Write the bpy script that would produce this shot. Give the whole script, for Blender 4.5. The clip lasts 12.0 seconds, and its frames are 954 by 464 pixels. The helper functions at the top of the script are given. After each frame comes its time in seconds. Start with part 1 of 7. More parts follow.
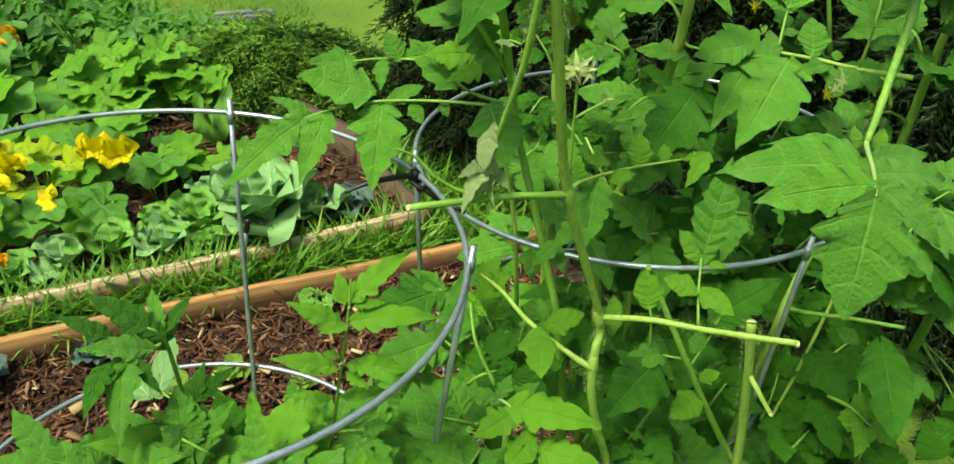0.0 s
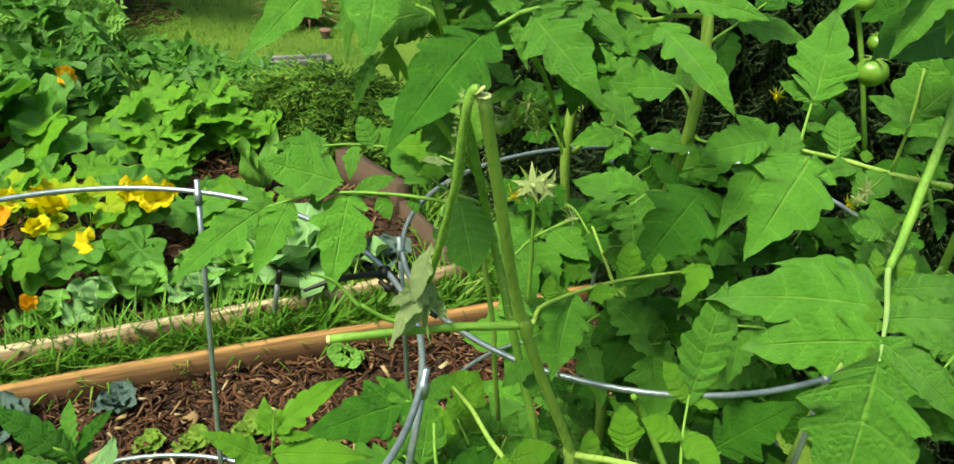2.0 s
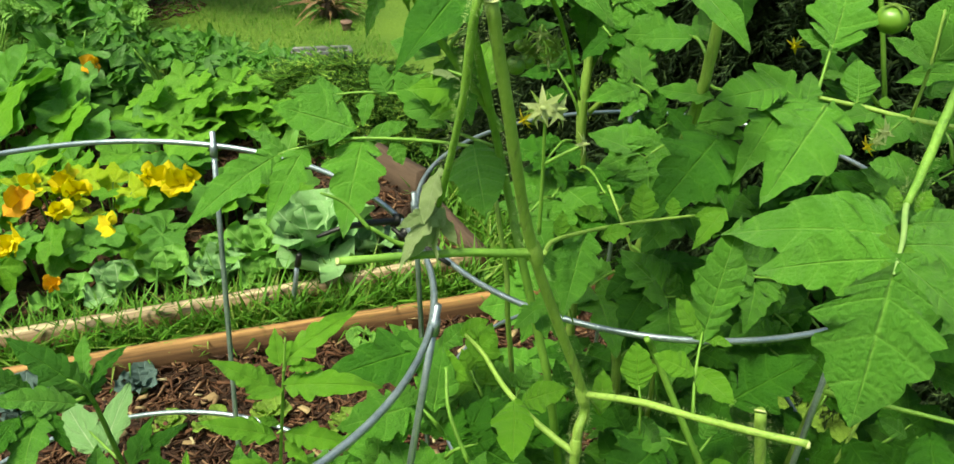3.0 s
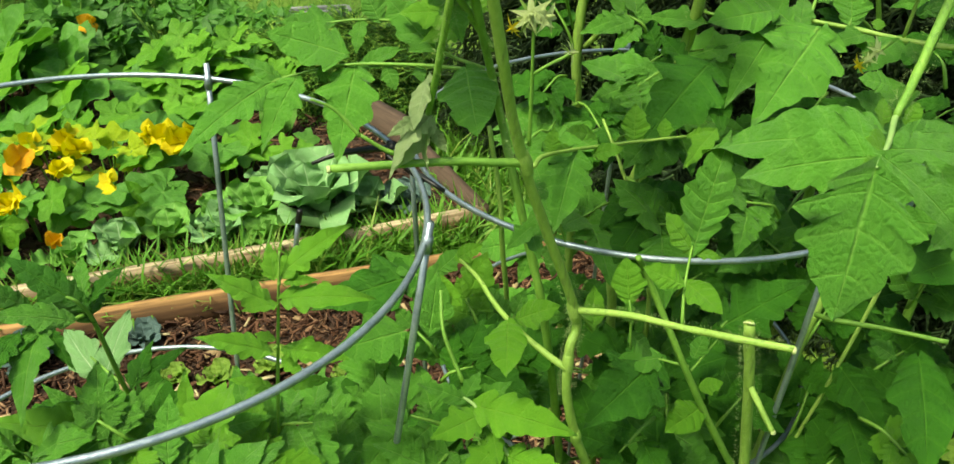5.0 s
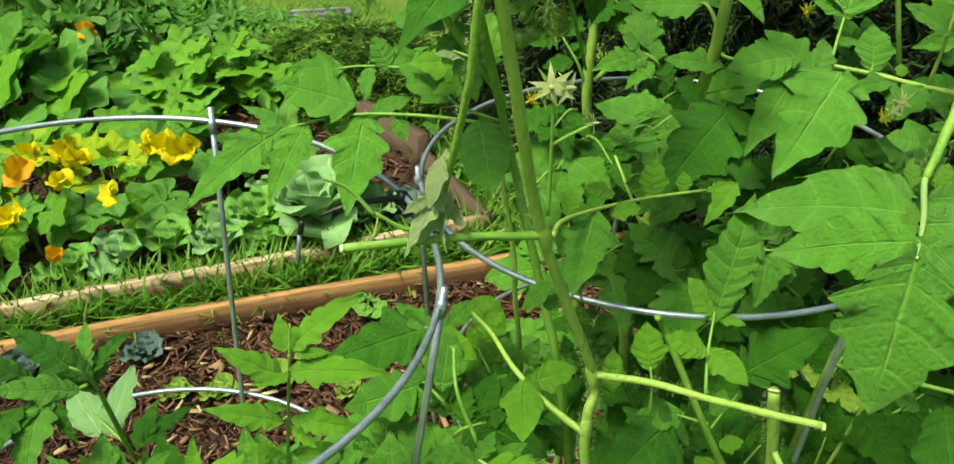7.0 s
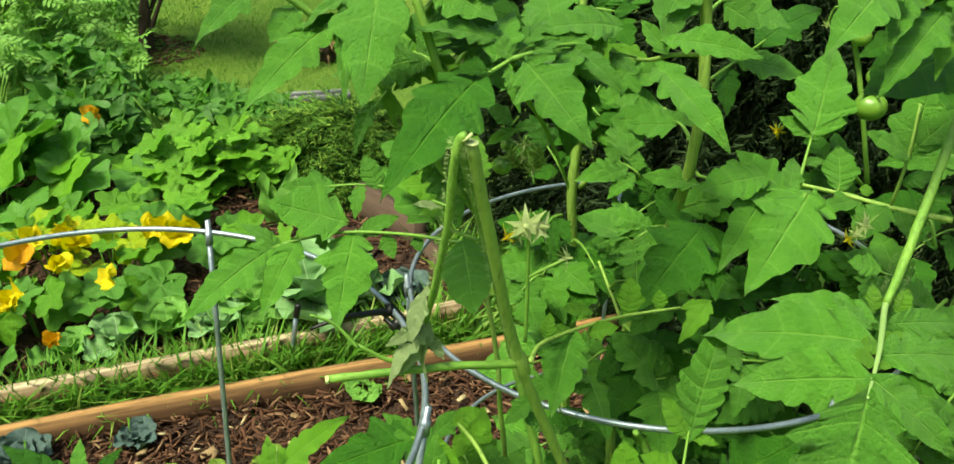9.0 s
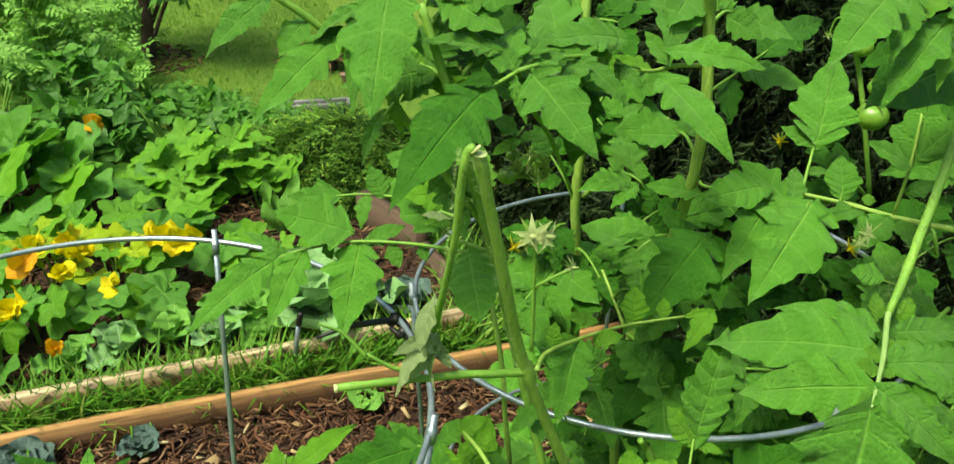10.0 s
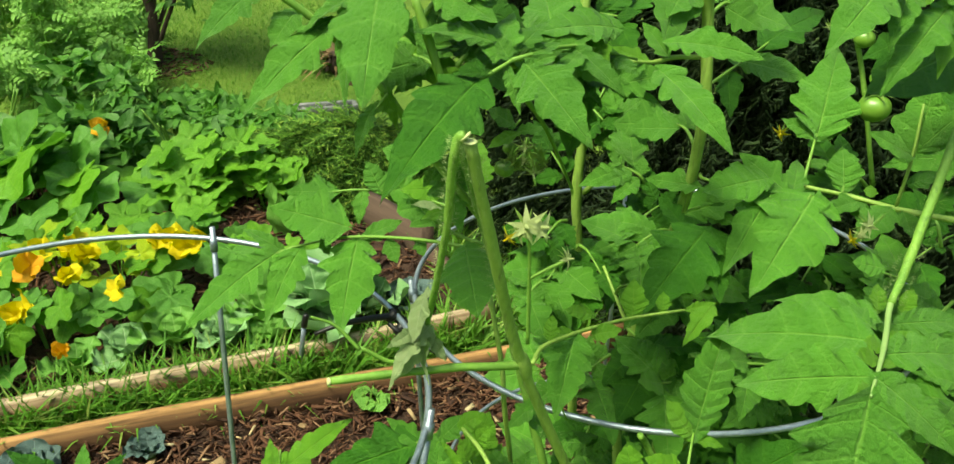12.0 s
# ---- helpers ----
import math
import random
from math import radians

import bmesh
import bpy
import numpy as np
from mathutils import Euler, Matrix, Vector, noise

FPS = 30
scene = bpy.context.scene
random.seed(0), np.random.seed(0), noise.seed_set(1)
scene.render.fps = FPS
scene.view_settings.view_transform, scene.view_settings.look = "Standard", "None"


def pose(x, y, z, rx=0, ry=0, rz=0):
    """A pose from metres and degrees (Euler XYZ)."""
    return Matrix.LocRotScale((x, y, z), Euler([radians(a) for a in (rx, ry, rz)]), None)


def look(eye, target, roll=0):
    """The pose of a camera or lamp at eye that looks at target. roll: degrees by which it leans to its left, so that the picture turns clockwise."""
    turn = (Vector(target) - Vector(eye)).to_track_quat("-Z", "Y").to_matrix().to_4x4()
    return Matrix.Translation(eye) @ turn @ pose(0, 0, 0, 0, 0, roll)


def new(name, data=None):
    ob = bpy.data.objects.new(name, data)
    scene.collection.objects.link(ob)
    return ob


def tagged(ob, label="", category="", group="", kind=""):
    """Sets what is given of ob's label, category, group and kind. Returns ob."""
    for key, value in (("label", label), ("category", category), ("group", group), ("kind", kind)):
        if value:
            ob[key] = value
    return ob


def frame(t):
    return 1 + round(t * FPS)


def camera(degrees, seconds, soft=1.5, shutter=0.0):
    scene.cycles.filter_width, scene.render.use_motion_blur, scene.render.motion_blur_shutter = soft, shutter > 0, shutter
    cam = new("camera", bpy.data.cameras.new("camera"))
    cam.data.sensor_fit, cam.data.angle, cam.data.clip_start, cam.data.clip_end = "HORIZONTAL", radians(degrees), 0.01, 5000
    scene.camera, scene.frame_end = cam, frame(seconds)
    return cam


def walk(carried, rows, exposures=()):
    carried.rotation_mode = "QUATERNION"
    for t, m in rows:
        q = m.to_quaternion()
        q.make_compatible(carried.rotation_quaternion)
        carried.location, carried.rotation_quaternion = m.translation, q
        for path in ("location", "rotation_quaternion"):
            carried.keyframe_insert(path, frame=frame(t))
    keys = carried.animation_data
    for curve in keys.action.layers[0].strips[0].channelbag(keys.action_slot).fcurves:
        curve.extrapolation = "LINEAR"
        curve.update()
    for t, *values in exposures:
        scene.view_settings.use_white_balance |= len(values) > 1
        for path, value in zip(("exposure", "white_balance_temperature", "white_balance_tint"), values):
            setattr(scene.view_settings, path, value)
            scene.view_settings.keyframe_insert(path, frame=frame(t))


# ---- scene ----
cam = camera(56.8, 12.0)
PATH = [
    (0, (0.2381, 0.2394, 1.8050), (0.0566, 1.9112, 0.7223), 4.98),
    (0.5, (0.2399, 0.2847, 1.7927), (0.0427, 1.9594, 0.7174), 4.45),
    (1, (0.2743, 0.3374, 1.8095), (0.0144, 2.0325, 0.7805), 3.68),
    (1.5, (0.2863, 0.3461, 1.8209), (-0.0428, 2.0343, 0.8002), 3.97),
    (2, (0.2965, 0.3569, 1.8141), (-0.0374, 2.0479, 0.7997), 4.69),
    (2.5, (0.3027, 0.3484, 1.7950), (-0.0443, 2.0361, 0.7796), 4.57),
    (3, (0.3109, 0.3389, 1.7736), (-0.0688, 2.0174, 0.7545), 4.05),
    (3.2, (0.3165, 0.3410, 1.7700), (-0.0755, 2.0035, 0.7310), 3.95),
    (4.8, (0.3261, 0.3189, 1.7459), (-0.0471, 1.9656, 0.6740), 3.77),
    (5, (0.3261, 0.3180, 1.7467), (-0.0455, 1.9569, 0.6623), 3.61),
    (5.5, (0.3234, 0.3155, 1.7429), (-0.0475, 1.9399, 0.6367), 3.49),
    (6, (0.3201, 0.3264, 1.7357), (-0.0446, 1.9426, 0.6155), 3.45),
    (6.5, (0.3068, 0.3438, 1.7613), (-0.0570, 1.9606, 0.6417), 3.34),
    (7, (0.3025, 0.3574, 1.7778), (-0.0661, 1.9895, 0.6822), 3.35),
    (7.5, (0.3024, 0.3652, 1.7914), (-0.0735, 2.0198, 0.7326), 3.34),
    (7.7, (0.3034, 0.3632, 1.7964), (-0.0910, 2.0298, 0.7620), 3.20),
    (9.3, (0.3140, 0.3536, 1.8295), (-0.0780, 2.0690, 0.8765), 3.18),
    (9.5, (0.3140, 0.3536, 1.8301), (-0.0786, 2.0695, 0.8806), 3.16),
    (10, (0.3106, 0.3484, 1.8304), (-0.0870, 2.0674, 0.8884), 3.12),
    (10.5, (0.3128, 0.3499, 1.8311), (-0.0919, 2.0741, 0.9019), 3.04),
    (11, (0.3135, 0.3492, 1.8300), (-0.1013, 2.0719, 0.9024), 2.84),
    (11.5, (0.3182, 0.3514, 1.8263), (-0.0982, 2.0720, 0.8955), 2.64),
    (12, (0.3191, 0.3525, 1.8213), (-0.0968, 2.0700, 0.8847), 2.51),
]
walk(cam, [(t, look(eye, target, roll)) for t, eye, target, roll in PATH], [(0, 1.26, 7650, -12)])

# ---- daylight: bright overcast ----
SUN_EL, SUN_AZ = 63.0, 222.0
world = bpy.data.worlds.new("world")
scene.world = world
world.use_nodes = True
wn = world.node_tree
sky = wn.nodes.new("ShaderNodeTexSky")
sky.sky_type = "NISHITA"
sky.sun_disc = False
sky.sun_elevation, sky.sun_rotation = radians(SUN_EL), radians(SUN_AZ)
sky.air_density, sky.dust_density, sky.ozone_density = 1.0, 4.0, 1.0
background = wn.nodes["Background"]
background.inputs["Strength"].default_value = 0.115
wn.links.new(sky.outputs[0], background.inputs[0])
sun_data = bpy.data.lights.new("sun", "SUN")
sun_data.energy, sun_data.angle, sun_data.color = 2.4, radians(14), (1.0, 0.95, 0.86)
sun = new("sun", sun_data)
az, el = radians(SUN_AZ), radians(SUN_EL)
sun.matrix_basis = look((0, 0, 0), (-math.sin(az) * math.cos(el), -math.cos(az) * math.cos(el), -math.sin(el)))


# ---- materials ----
def nodes_of(name):
    m = bpy.data.materials.new(name)
    m.use_nodes = True
    t = m.node_tree
    return m, t, t.nodes["Principled BSDF"], t.nodes["Material Output"]


def math_node(t, op, a, b=None, clamp=False):
    n = t.nodes.new("ShaderNodeMath")
    n.operation, n.use_clamp = op, clamp
    for i, v in enumerate((a, b)):
        if v is None:
            continue
        if isinstance(v, (int, float)):
            n.inputs[i].default_value = v
        else:
            t.links.new(v, n.inputs[i])
    return n.outputs[0]


def mix_colour(t, factor, a, b, mode="MIX"):
    n = t.nodes.new("ShaderNodeMix")
    n.data_type, n.blend_type = "RGBA", mode
    for sock, v in ((n.inputs[0], factor), (n.inputs[6], a), (n.inputs[7], b)):
        if isinstance(v, (int, float)):
            sock.default_value = v
        elif isinstance(v, tuple):
            sock.default_value = (*v, 1)
        else:
            t.links.new(v, sock)
    return n.outputs[2]


def noise_tex(t, scale, detail=4.0, vector=None, rough=0.55):
    n = t.nodes.new("ShaderNodeTexNoise")
    n.inputs["Scale"].default_value, n.inputs["Detail"].default_value, n.inputs["Roughness"].default_value = scale, detail, rough
    if vector is not None:
        t.links.new(vector, n.inputs["Vector"])
    return n.outputs["Fac"]


def ramp(t, value, lo, hi):
    n = t.nodes.new("ShaderNodeMapRange")
    n.inputs["From Min"].default_value, n.inputs["From Max"].default_value = lo, hi
    t.links.new(value, n.inputs["Value"])
    return n.outputs[0]


def bump(t, bsdf, height, strength, distance):
    n = t.nodes.new("ShaderNodeBump")
    n.inputs["Strength"].default_value, n.inputs["Distance"].default_value = strength, distance
    t.links.new(height, n.inputs["Height"])
    t.links.new(n.outputs[0], bsdf.inputs["Normal"])
    return n


def leaf_material(name, dark, light, vein, vein_count=8.0, slant=0.9, vein_mix=0.5, rough=0.5, through_light=0.35, island=False, spread=0.5, spots=None, fine=220.0, net=0.0, stray=0.9, gloss=0.35, down=0.0):
    m, t, bsdf, out = nodes_of(name)
    co = t.nodes.new("ShaderNodeTexCoord")
    sep = t.nodes.new("ShaderNodeSeparateXYZ")
    t.links.new(co.outputs["UV"], sep.inputs[0])
    side = math_node(t, "ABSOLUTE", math_node(t, "SUBTRACT", sep.outputs[0], 0.5))
    mid = math_node(t, "SUBTRACT", 1.0, ramp(t, side, 0.004, 0.03), True)
    run = math_node(t, "SUBTRACT", math_node(t, "MULTIPLY", sep.outputs[1], vein_count), math_node(t, "MULTIPLY", side, 2 * slant * vein_count * 0.25))
    wander = math_node(t, "MULTIPLY", math_node(t, "SUBTRACT", noise_tex(t, 55.0, 2.0), 0.5), stray)
    saw = math_node(t, "ABSOLUTE", math_node(t, "SUBTRACT", math_node(t, "FRACT", math_node(t, "ADD", run, wander)), 0.5))
    ribs = math_node(t, "MULTIPLY", math_node(t, "SUBTRACT", 1.0, ramp(t, saw, 0.0, 0.06), True), 0.5)
    quilt = math_node(t, "MULTIPLY", saw, math_node(t, "SUBTRACT", 1.0, mid))
    veins = math_node(t, "MAXIMUM", mid, ribs)
    if island:
        geo = t.nodes.new("ShaderNodeNewGeometry")
        rnd = geo.outputs["Random Per Island"]
    else:
        info = t.nodes.new("ShaderNodeObjectInfo")
        rnd = info.outputs["Random"]
    blotch = noise_tex(t, 18.0, 3.0)
    grain = noise_tex(t, fine, 3.0)
    tone = math_node(t, "ADD", math_node(t, "MULTIPLY", rnd, spread), math_node(t, "MULTIPLY", blotch, 1.0 - spread), True)
    colour = mix_colour(t, tone, dark, light)
    colour = mix_colour(t, math_node(t, "MULTIPLY", ramp(t, grain, 0.35, 0.7), 0.26), colour, vein)
    mottle = noise_tex(t, fine * 0.3, 4.0)
    colour = mix_colour(t, math_node(t, "MULTIPLY", ramp(t, mottle, 0.45, 0.75), 0.32), colour, dark)
    colour = mix_colour(t, math_node(t, "MULTIPLY", ramp(t, saw, 0.05, 0.5), 0.3), colour, dark)
    colour = mix_colour(t, math_node(t, "MULTIPLY", veins, vein_mix), colour, vein)
    cells = None
    if net:
        stretch = t.nodes.new("ShaderNodeMapping")
        stretch.inputs["Scale"].default_value = (1.0, 1.0, 0.15)
        t.links.new(co.outputs["Object"], stretch.inputs[0])
        voronoi = t.nodes.new("ShaderNodeTexVoronoi")
        voronoi.feature = "DISTANCE_TO_EDGE"
        voronoi.inputs["Scale"].default_value = 17.0
        t.links.new(stretch.outputs[0], voronoi.inputs["Vector"])
        cells = ramp(t, voronoi.outputs["Distance"], 0.0, 0.4)
        colour = mix_colour(t, math_node(t, "MULTIPLY", math_node(t, "SUBTRACT", 1.0, ramp(t, voronoi.outputs["Distance"], 0.0, 0.09), True), 0.14 * net), colour, vein)
    if spots:
        patch = ramp(t, noise_tex(t, 45.0, 2.0), 0.62, 0.7)
        colour = mix_colour(t, math_node(t, "MULTIPLY", patch, 0.7), colour, spots)
    t.links.new(colour, bsdf.inputs["Base Color"])
    bsdf.inputs["Roughness"].default_value = rough
    bsdf.inputs["Specular IOR Level"].default_value = gloss
    bsdf.inputs["Sheen Weight"].default_value, bsdf.inputs["Sheen Roughness"].default_value = down, 0.45
    height = math_node(t, "ADD", math_node(t, "ADD", math_node(t, "MULTIPLY", grain, 0.5), math_node(t, "MULTIPLY", mottle, 0.45)), math_node(t, "SUBTRACT", math_node(t, "MULTIPLY", quilt, 1.2), math_node(t, "MULTIPLY", veins, 0.6)))
    if cells is not None:
        height = math_node(t, "ADD", height, math_node(t, "MULTIPLY", cells, 0.5 * net))
    bump(t, bsdf, height, 0.8, 0.0032 if net else 0.0018)
    glow = t.nodes.new("ShaderNodeBsdfTranslucent")
    t.links.new(mix_colour(t, 0.35, colour, (0.15, 0.42, 0.012)), glow.inputs[0])
    mixer = t.nodes.new("ShaderNodeMixShader")
    mixer.inputs[0].default_value = through_light
    t.links.new(bsdf.outputs[0], mixer.inputs[1])
    t.links.new(glow.outputs[0], mixer.inputs[2])
    t.links.new(mixer.outputs[0], out.inputs[0])
    return m


def grainy_material(name, a, b, scale, rough=0.7, metal=0.0, depth=0.002, strength=0.5, stretch=(1, 1, 1), spots=None, fine=None, spec=0.4, lit_bleached=None):
    m, t, bsdf, out = nodes_of(name)
    co = t.nodes.new("ShaderNodeTexCoord")
    mp = t.nodes.new("ShaderNodeMapping")
    mp.inputs["Scale"].default_value = stretch
    t.links.new(co.outputs["Object"], mp.inputs[0])
    big = noise_tex(t, scale, 5.0, mp.outputs[0])
    small = noise_tex(t, fine or scale * 7, 4.0, mp.outputs[0])
    f = math_node(t, "ADD", math_node(t, "MULTIPLY", ramp(t, big, 0.3, 0.7), 0.65), math_node(t, "MULTIPLY", ramp(t, small, 0.3, 0.7), 0.35))
    colour = mix_colour(t, f, a, b)
    if spots:
        colour = mix_colour(t, math_node(t, "MULTIPLY", ramp(t, noise_tex(t, scale * 0.6, 6.0), 0.55, 0.68), 0.75), colour, spots)
    # Paints upward faces lighter as if lit; for the old board also sun bleaching.
    if lit_bleached:
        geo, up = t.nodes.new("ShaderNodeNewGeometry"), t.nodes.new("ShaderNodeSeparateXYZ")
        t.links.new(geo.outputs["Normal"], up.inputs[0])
        lit_worn = math_node(t, "MULTIPLY", ramp(t, up.outputs[2], 0.5, 0.9), ramp(t, big, 0.25, 0.55))
        colour = mix_colour(t, lit_worn, colour, lit_bleached)
    t.links.new(colour, bsdf.inputs["Base Color"])
    bsdf.inputs["Roughness"].default_value, bsdf.inputs["Metallic"].default_value = rough, metal
    bsdf.inputs["Specular IOR Level"].default_value = spec
    bump(t, bsdf, math_node(t, "ADD", big, small), strength, depth)
    return m


def island_material(name, a, b, c, rough=0.8, scale=60.0, through_light=0.0):
    m, t, bsdf, out = nodes_of(name)
    geo = t.nodes.new("ShaderNodeNewGeometry")
    r = geo.outputs["Random Per Island"]
    col = mix_colour(t, ramp(t, r, 0.0, 0.6), a, b)
    col = mix_colour(t, ramp(t, r, 0.75, 1.0), col, c)
    n = noise_tex(t, scale, 4.0)
    col = mix_colour(t, math_node(t, "MULTIPLY", n, 0.5), col, a)
    t.links.new(col, bsdf.inputs["Base Color"])
    bsdf.inputs["Roughness"].default_value = rough
    bsdf.inputs["Specular IOR Level"].default_value = 0.3
    bump(t, bsdf, n, 0.4, 0.002)
    if through_light:
        glow = t.nodes.new("ShaderNodeBsdfTranslucent")
        t.links.new(col, glow.inputs[0])
        mixer = t.nodes.new("ShaderNodeMixShader")
        mixer.inputs[0].default_value = through_light
        t.links.new(bsdf.outputs[0], mixer.inputs[1])
        t.links.new(glow.outputs[0], mixer.inputs[2])
        t.links.new(mixer.outputs[0], out.inputs[0])
    return m


TOMATO = leaf_material("tomato_leaf", (0.050, 0.190, 0.011), (0.112, 0.350, 0.024), (0.20, 0.42, 0.065), slant=0.0, spread=0.55, through_light=0.2, net=1.0, stray=0.12, gloss=0.42, vein_mix=0.65, down=0.05)
TOMATO_YOUNG = leaf_material("tomato_young_leaf", (0.095, 0.28, 0.012), (0.165, 0.42, 0.022), (0.25, 0.48, 0.055), slant=0.0, spread=0.5, through_light=0.26, net=0.7, stray=0.12, gloss=0.42, vein_mix=0.35, down=0.04)
# Shaded copy of the tomato leaf: shade among inner leaves painted into the colour.
TOMATO_SHADED = leaf_material("tomato_shaded_leaf", (0.018, 0.090, 0.005), (0.048, 0.185, 0.010), (0.09, 0.24, 0.025), slant=0.0, spread=0.6, through_light=0.12, net=1.0, stray=0.12, gloss=0.3, vein_mix=0.6)
WILTED = leaf_material("wilted_leaf", (0.27, 0.40, 0.15), (0.43, 0.54, 0.26), (0.52, 0.60, 0.36), slant=0.0, stray=0.12, rough=0.65, net=0.6)
STEM = grainy_material("tomato_stem", (0.085, 0.205, 0.024), (0.19, 0.35, 0.052), 40, 0.6, depth=0.0008, stretch=(1, 1, 0.35), spots=(0.07, 0.15, 0.022))
STEM_PALE = grainy_material("tomato_pale_stem", (0.14, 0.255, 0.036), (0.29, 0.43, 0.088), 45, 0.6, depth=0.0012, stretch=(1, 1, 0.35), spots=(0.12, 0.18, 0.045))
HAIR = grainy_material("stem_hair", (0.26, 0.38, 0.12), (0.36, 0.46, 0.18), 30, 0.6)
CUT = grainy_material("cut_stem_end", (0.40, 0.48, 0.18), (0.50, 0.55, 0.26), 90, 0.7)
WIRE = grainy_material("galvanised_wire", (0.20, 0.25, 0.30), (0.40, 0.46, 0.52), 60, 0.36, 0.7, depth=0.0005, strength=0.7, spots=(0.13, 0.165, 0.20))
BLACK = grainy_material("black_plastic", (0.006, 0.006, 0.007), (0.014, 0.014, 0.016), 60, 0.4, depth=0.0003)
# Side colour darkened for shade, top colour lightened as if lit.
WOOD_NEW = grainy_material("orange_cedar_board", (0.045, 0.020, 0.007), (0.105, 0.048, 0.017), 9, 0.8, depth=0.0025, strength=0.8, stretch=(0.6, 9, 9), spots=(0.05, 0.022, 0.010), lit_bleached=(0.38, 0.21, 0.08))
# Pale top colour is sun bleaching plus light on the upper face.
WOOD_OLD = grainy_material("weathered_board", (0.085, 0.040, 0.018), (0.19, 0.098, 0.045), 9, 0.85, depth=0.002, stretch=(0.6, 9, 9), spots=(0.07, 0.033, 0.017), lit_bleached=(0.52, 0.42, 0.28))
WOOD_GREY = grainy_material("grey_brown_plank", (0.045, 0.028, 0.019), (0.095, 0.060, 0.042), 9, 0.85, depth=0.002, stretch=(0.6, 9, 9), spots=(0.05, 0.027, 0.018))
SOIL = grainy_material("dark_soil", (0.022, 0.012, 0.008), (0.07, 0.035, 0.02), 14, 0.95, depth=0.02, strength=0.9)
MULCH = island_material("mulch_chip", (0.024, 0.010, 0.006), (0.105, 0.044, 0.021), (0.30, 0.175, 0.10))
TURF = grainy_material("turf", (0.045, 0.10, 0.008), (0.12, 0.205, 0.020), 1.6, 0.95, depth=0.03, strength=0.8, fine=40, spots=(0.18, 0.17, 0.06))
GRASS = island_material("grass_blade", (0.05, 0.16, 0.012), (0.12, 0.28, 0.025), (0.27, 0.34, 0.08), 0.6, through_light=0.25)
SQUASH = leaf_material("squash_leaf", (0.045, 0.17, 0.014), (0.130, 0.33, 0.040), (0.17, 0.37, 0.08), 6, island=False, fine=75.0, spots=(0.15, 0.30, 0.10))
SQUASH_YELLOW = leaf_material("yellowing_squash_leaf", (0.20, 0.38, 0.012), (0.46, 0.55, 0.018), (0.5, 0.58, 0.06), 6, through_light=0.4, fine=75.0)
GOLDEN = leaf_material("golden_squash_leaf", (0.55, 0.46, 0.01), (0.70, 0.62, 0.015), (0.65, 0.62, 0.05), 6, through_light=0.35, fine=75.0)
BEAN = leaf_material("bean_leaf", (0.065, 0.22, 0.010), (0.16, 0.39, 0.022), (0.24, 0.44, 0.06), 6, through_light=0.35, fine=75.0)
CABBAGE = leaf_material("cabbage_leaf", (0.12, 0.27, 0.085), (0.20, 0.39, 0.14), (0.42, 0.57, 0.33), 5, vein_mix=0.85, rough=0.6, through_light=0.2, fine=75.0)
COLLARD = leaf_material("collard_leaf", (0.075, 0.23, 0.022), (0.18, 0.40, 0.065), (0.30, 0.48, 0.16), 5, vein_mix=0.6, rough=0.5, through_light=0.2, fine=75.0)
BLUE_CABBAGE = leaf_material("blue_cabbage_leaf", (0.035, 0.070, 0.065), (0.085, 0.145, 0.135), (0.18, 0.25, 0.23), 5, vein_mix=0.6, rough=0.6, through_light=0.1, fine=75.0)
RACHIS = grainy_material("pale_leaf_rib", (0.19, 0.33, 0.09), (0.29, 0.42, 0.15), 40, 0.6, depth=0.0006)
LETTUCE = leaf_material("lettuce_leaf", (0.15, 0.30, 0.03), (0.28, 0.43, 0.06), (0.45, 0.52, 0.18), 6, through_light=0.4)
PETAL = leaf_material("yellow_petal", (0.80, 0.60, 0.012), (0.88, 0.78, 0.03), (0.9, 0.7, 0.06), 5, through_light=0.35)
ORANGE = leaf_material("orange_petal", (0.78, 0.33, 0.01), (0.85, 0.45, 0.02), (0.9, 0.5, 0.05), 5, through_light=0.35)
STAR = leaf_material("pale_yellow_petal", (0.72, 0.84, 0.32), (0.80, 0.90, 0.46), (0.84, 0.92, 0.55), 3, through_light=0.3)
CONIFER = island_material("juniper_needles", (0.03, 0.10, 0.012), (0.14, 0.32, 0.03), (0.40, 0.58, 0.09), 0.6, through_light=0.15)
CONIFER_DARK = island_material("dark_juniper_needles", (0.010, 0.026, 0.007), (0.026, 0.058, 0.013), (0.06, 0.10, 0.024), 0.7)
BARK = grainy_material("bark", (0.03, 0.02, 0.014), (0.085, 0.058, 0.042), 12, 0.95, depth=0.01, strength=0.9, stretch=(1, 1, 0.25))
SHRUB = leaf_material("shrub_leaf", (0.04, 0.15, 0.016), (0.12, 0.31, 0.04), (0.18, 0.36, 0.08), 5, island=True, spread=0.8, fine=75.0)
# Only for the unseen ring that keeps low sky light out.
SKY_BLOCKER = grainy_material("sky_blocker", (0.010, 0.030, 0.006), (0.035, 0.08, 0.014), 0.8, 0.9, depth=0.3, strength=0.9, fine=6)
FRUIT = grainy_material("green_tomato_skin", (0.085, 0.20, 0.022), (0.15, 0.28, 0.038), 14, 0.34, depth=0.0004)
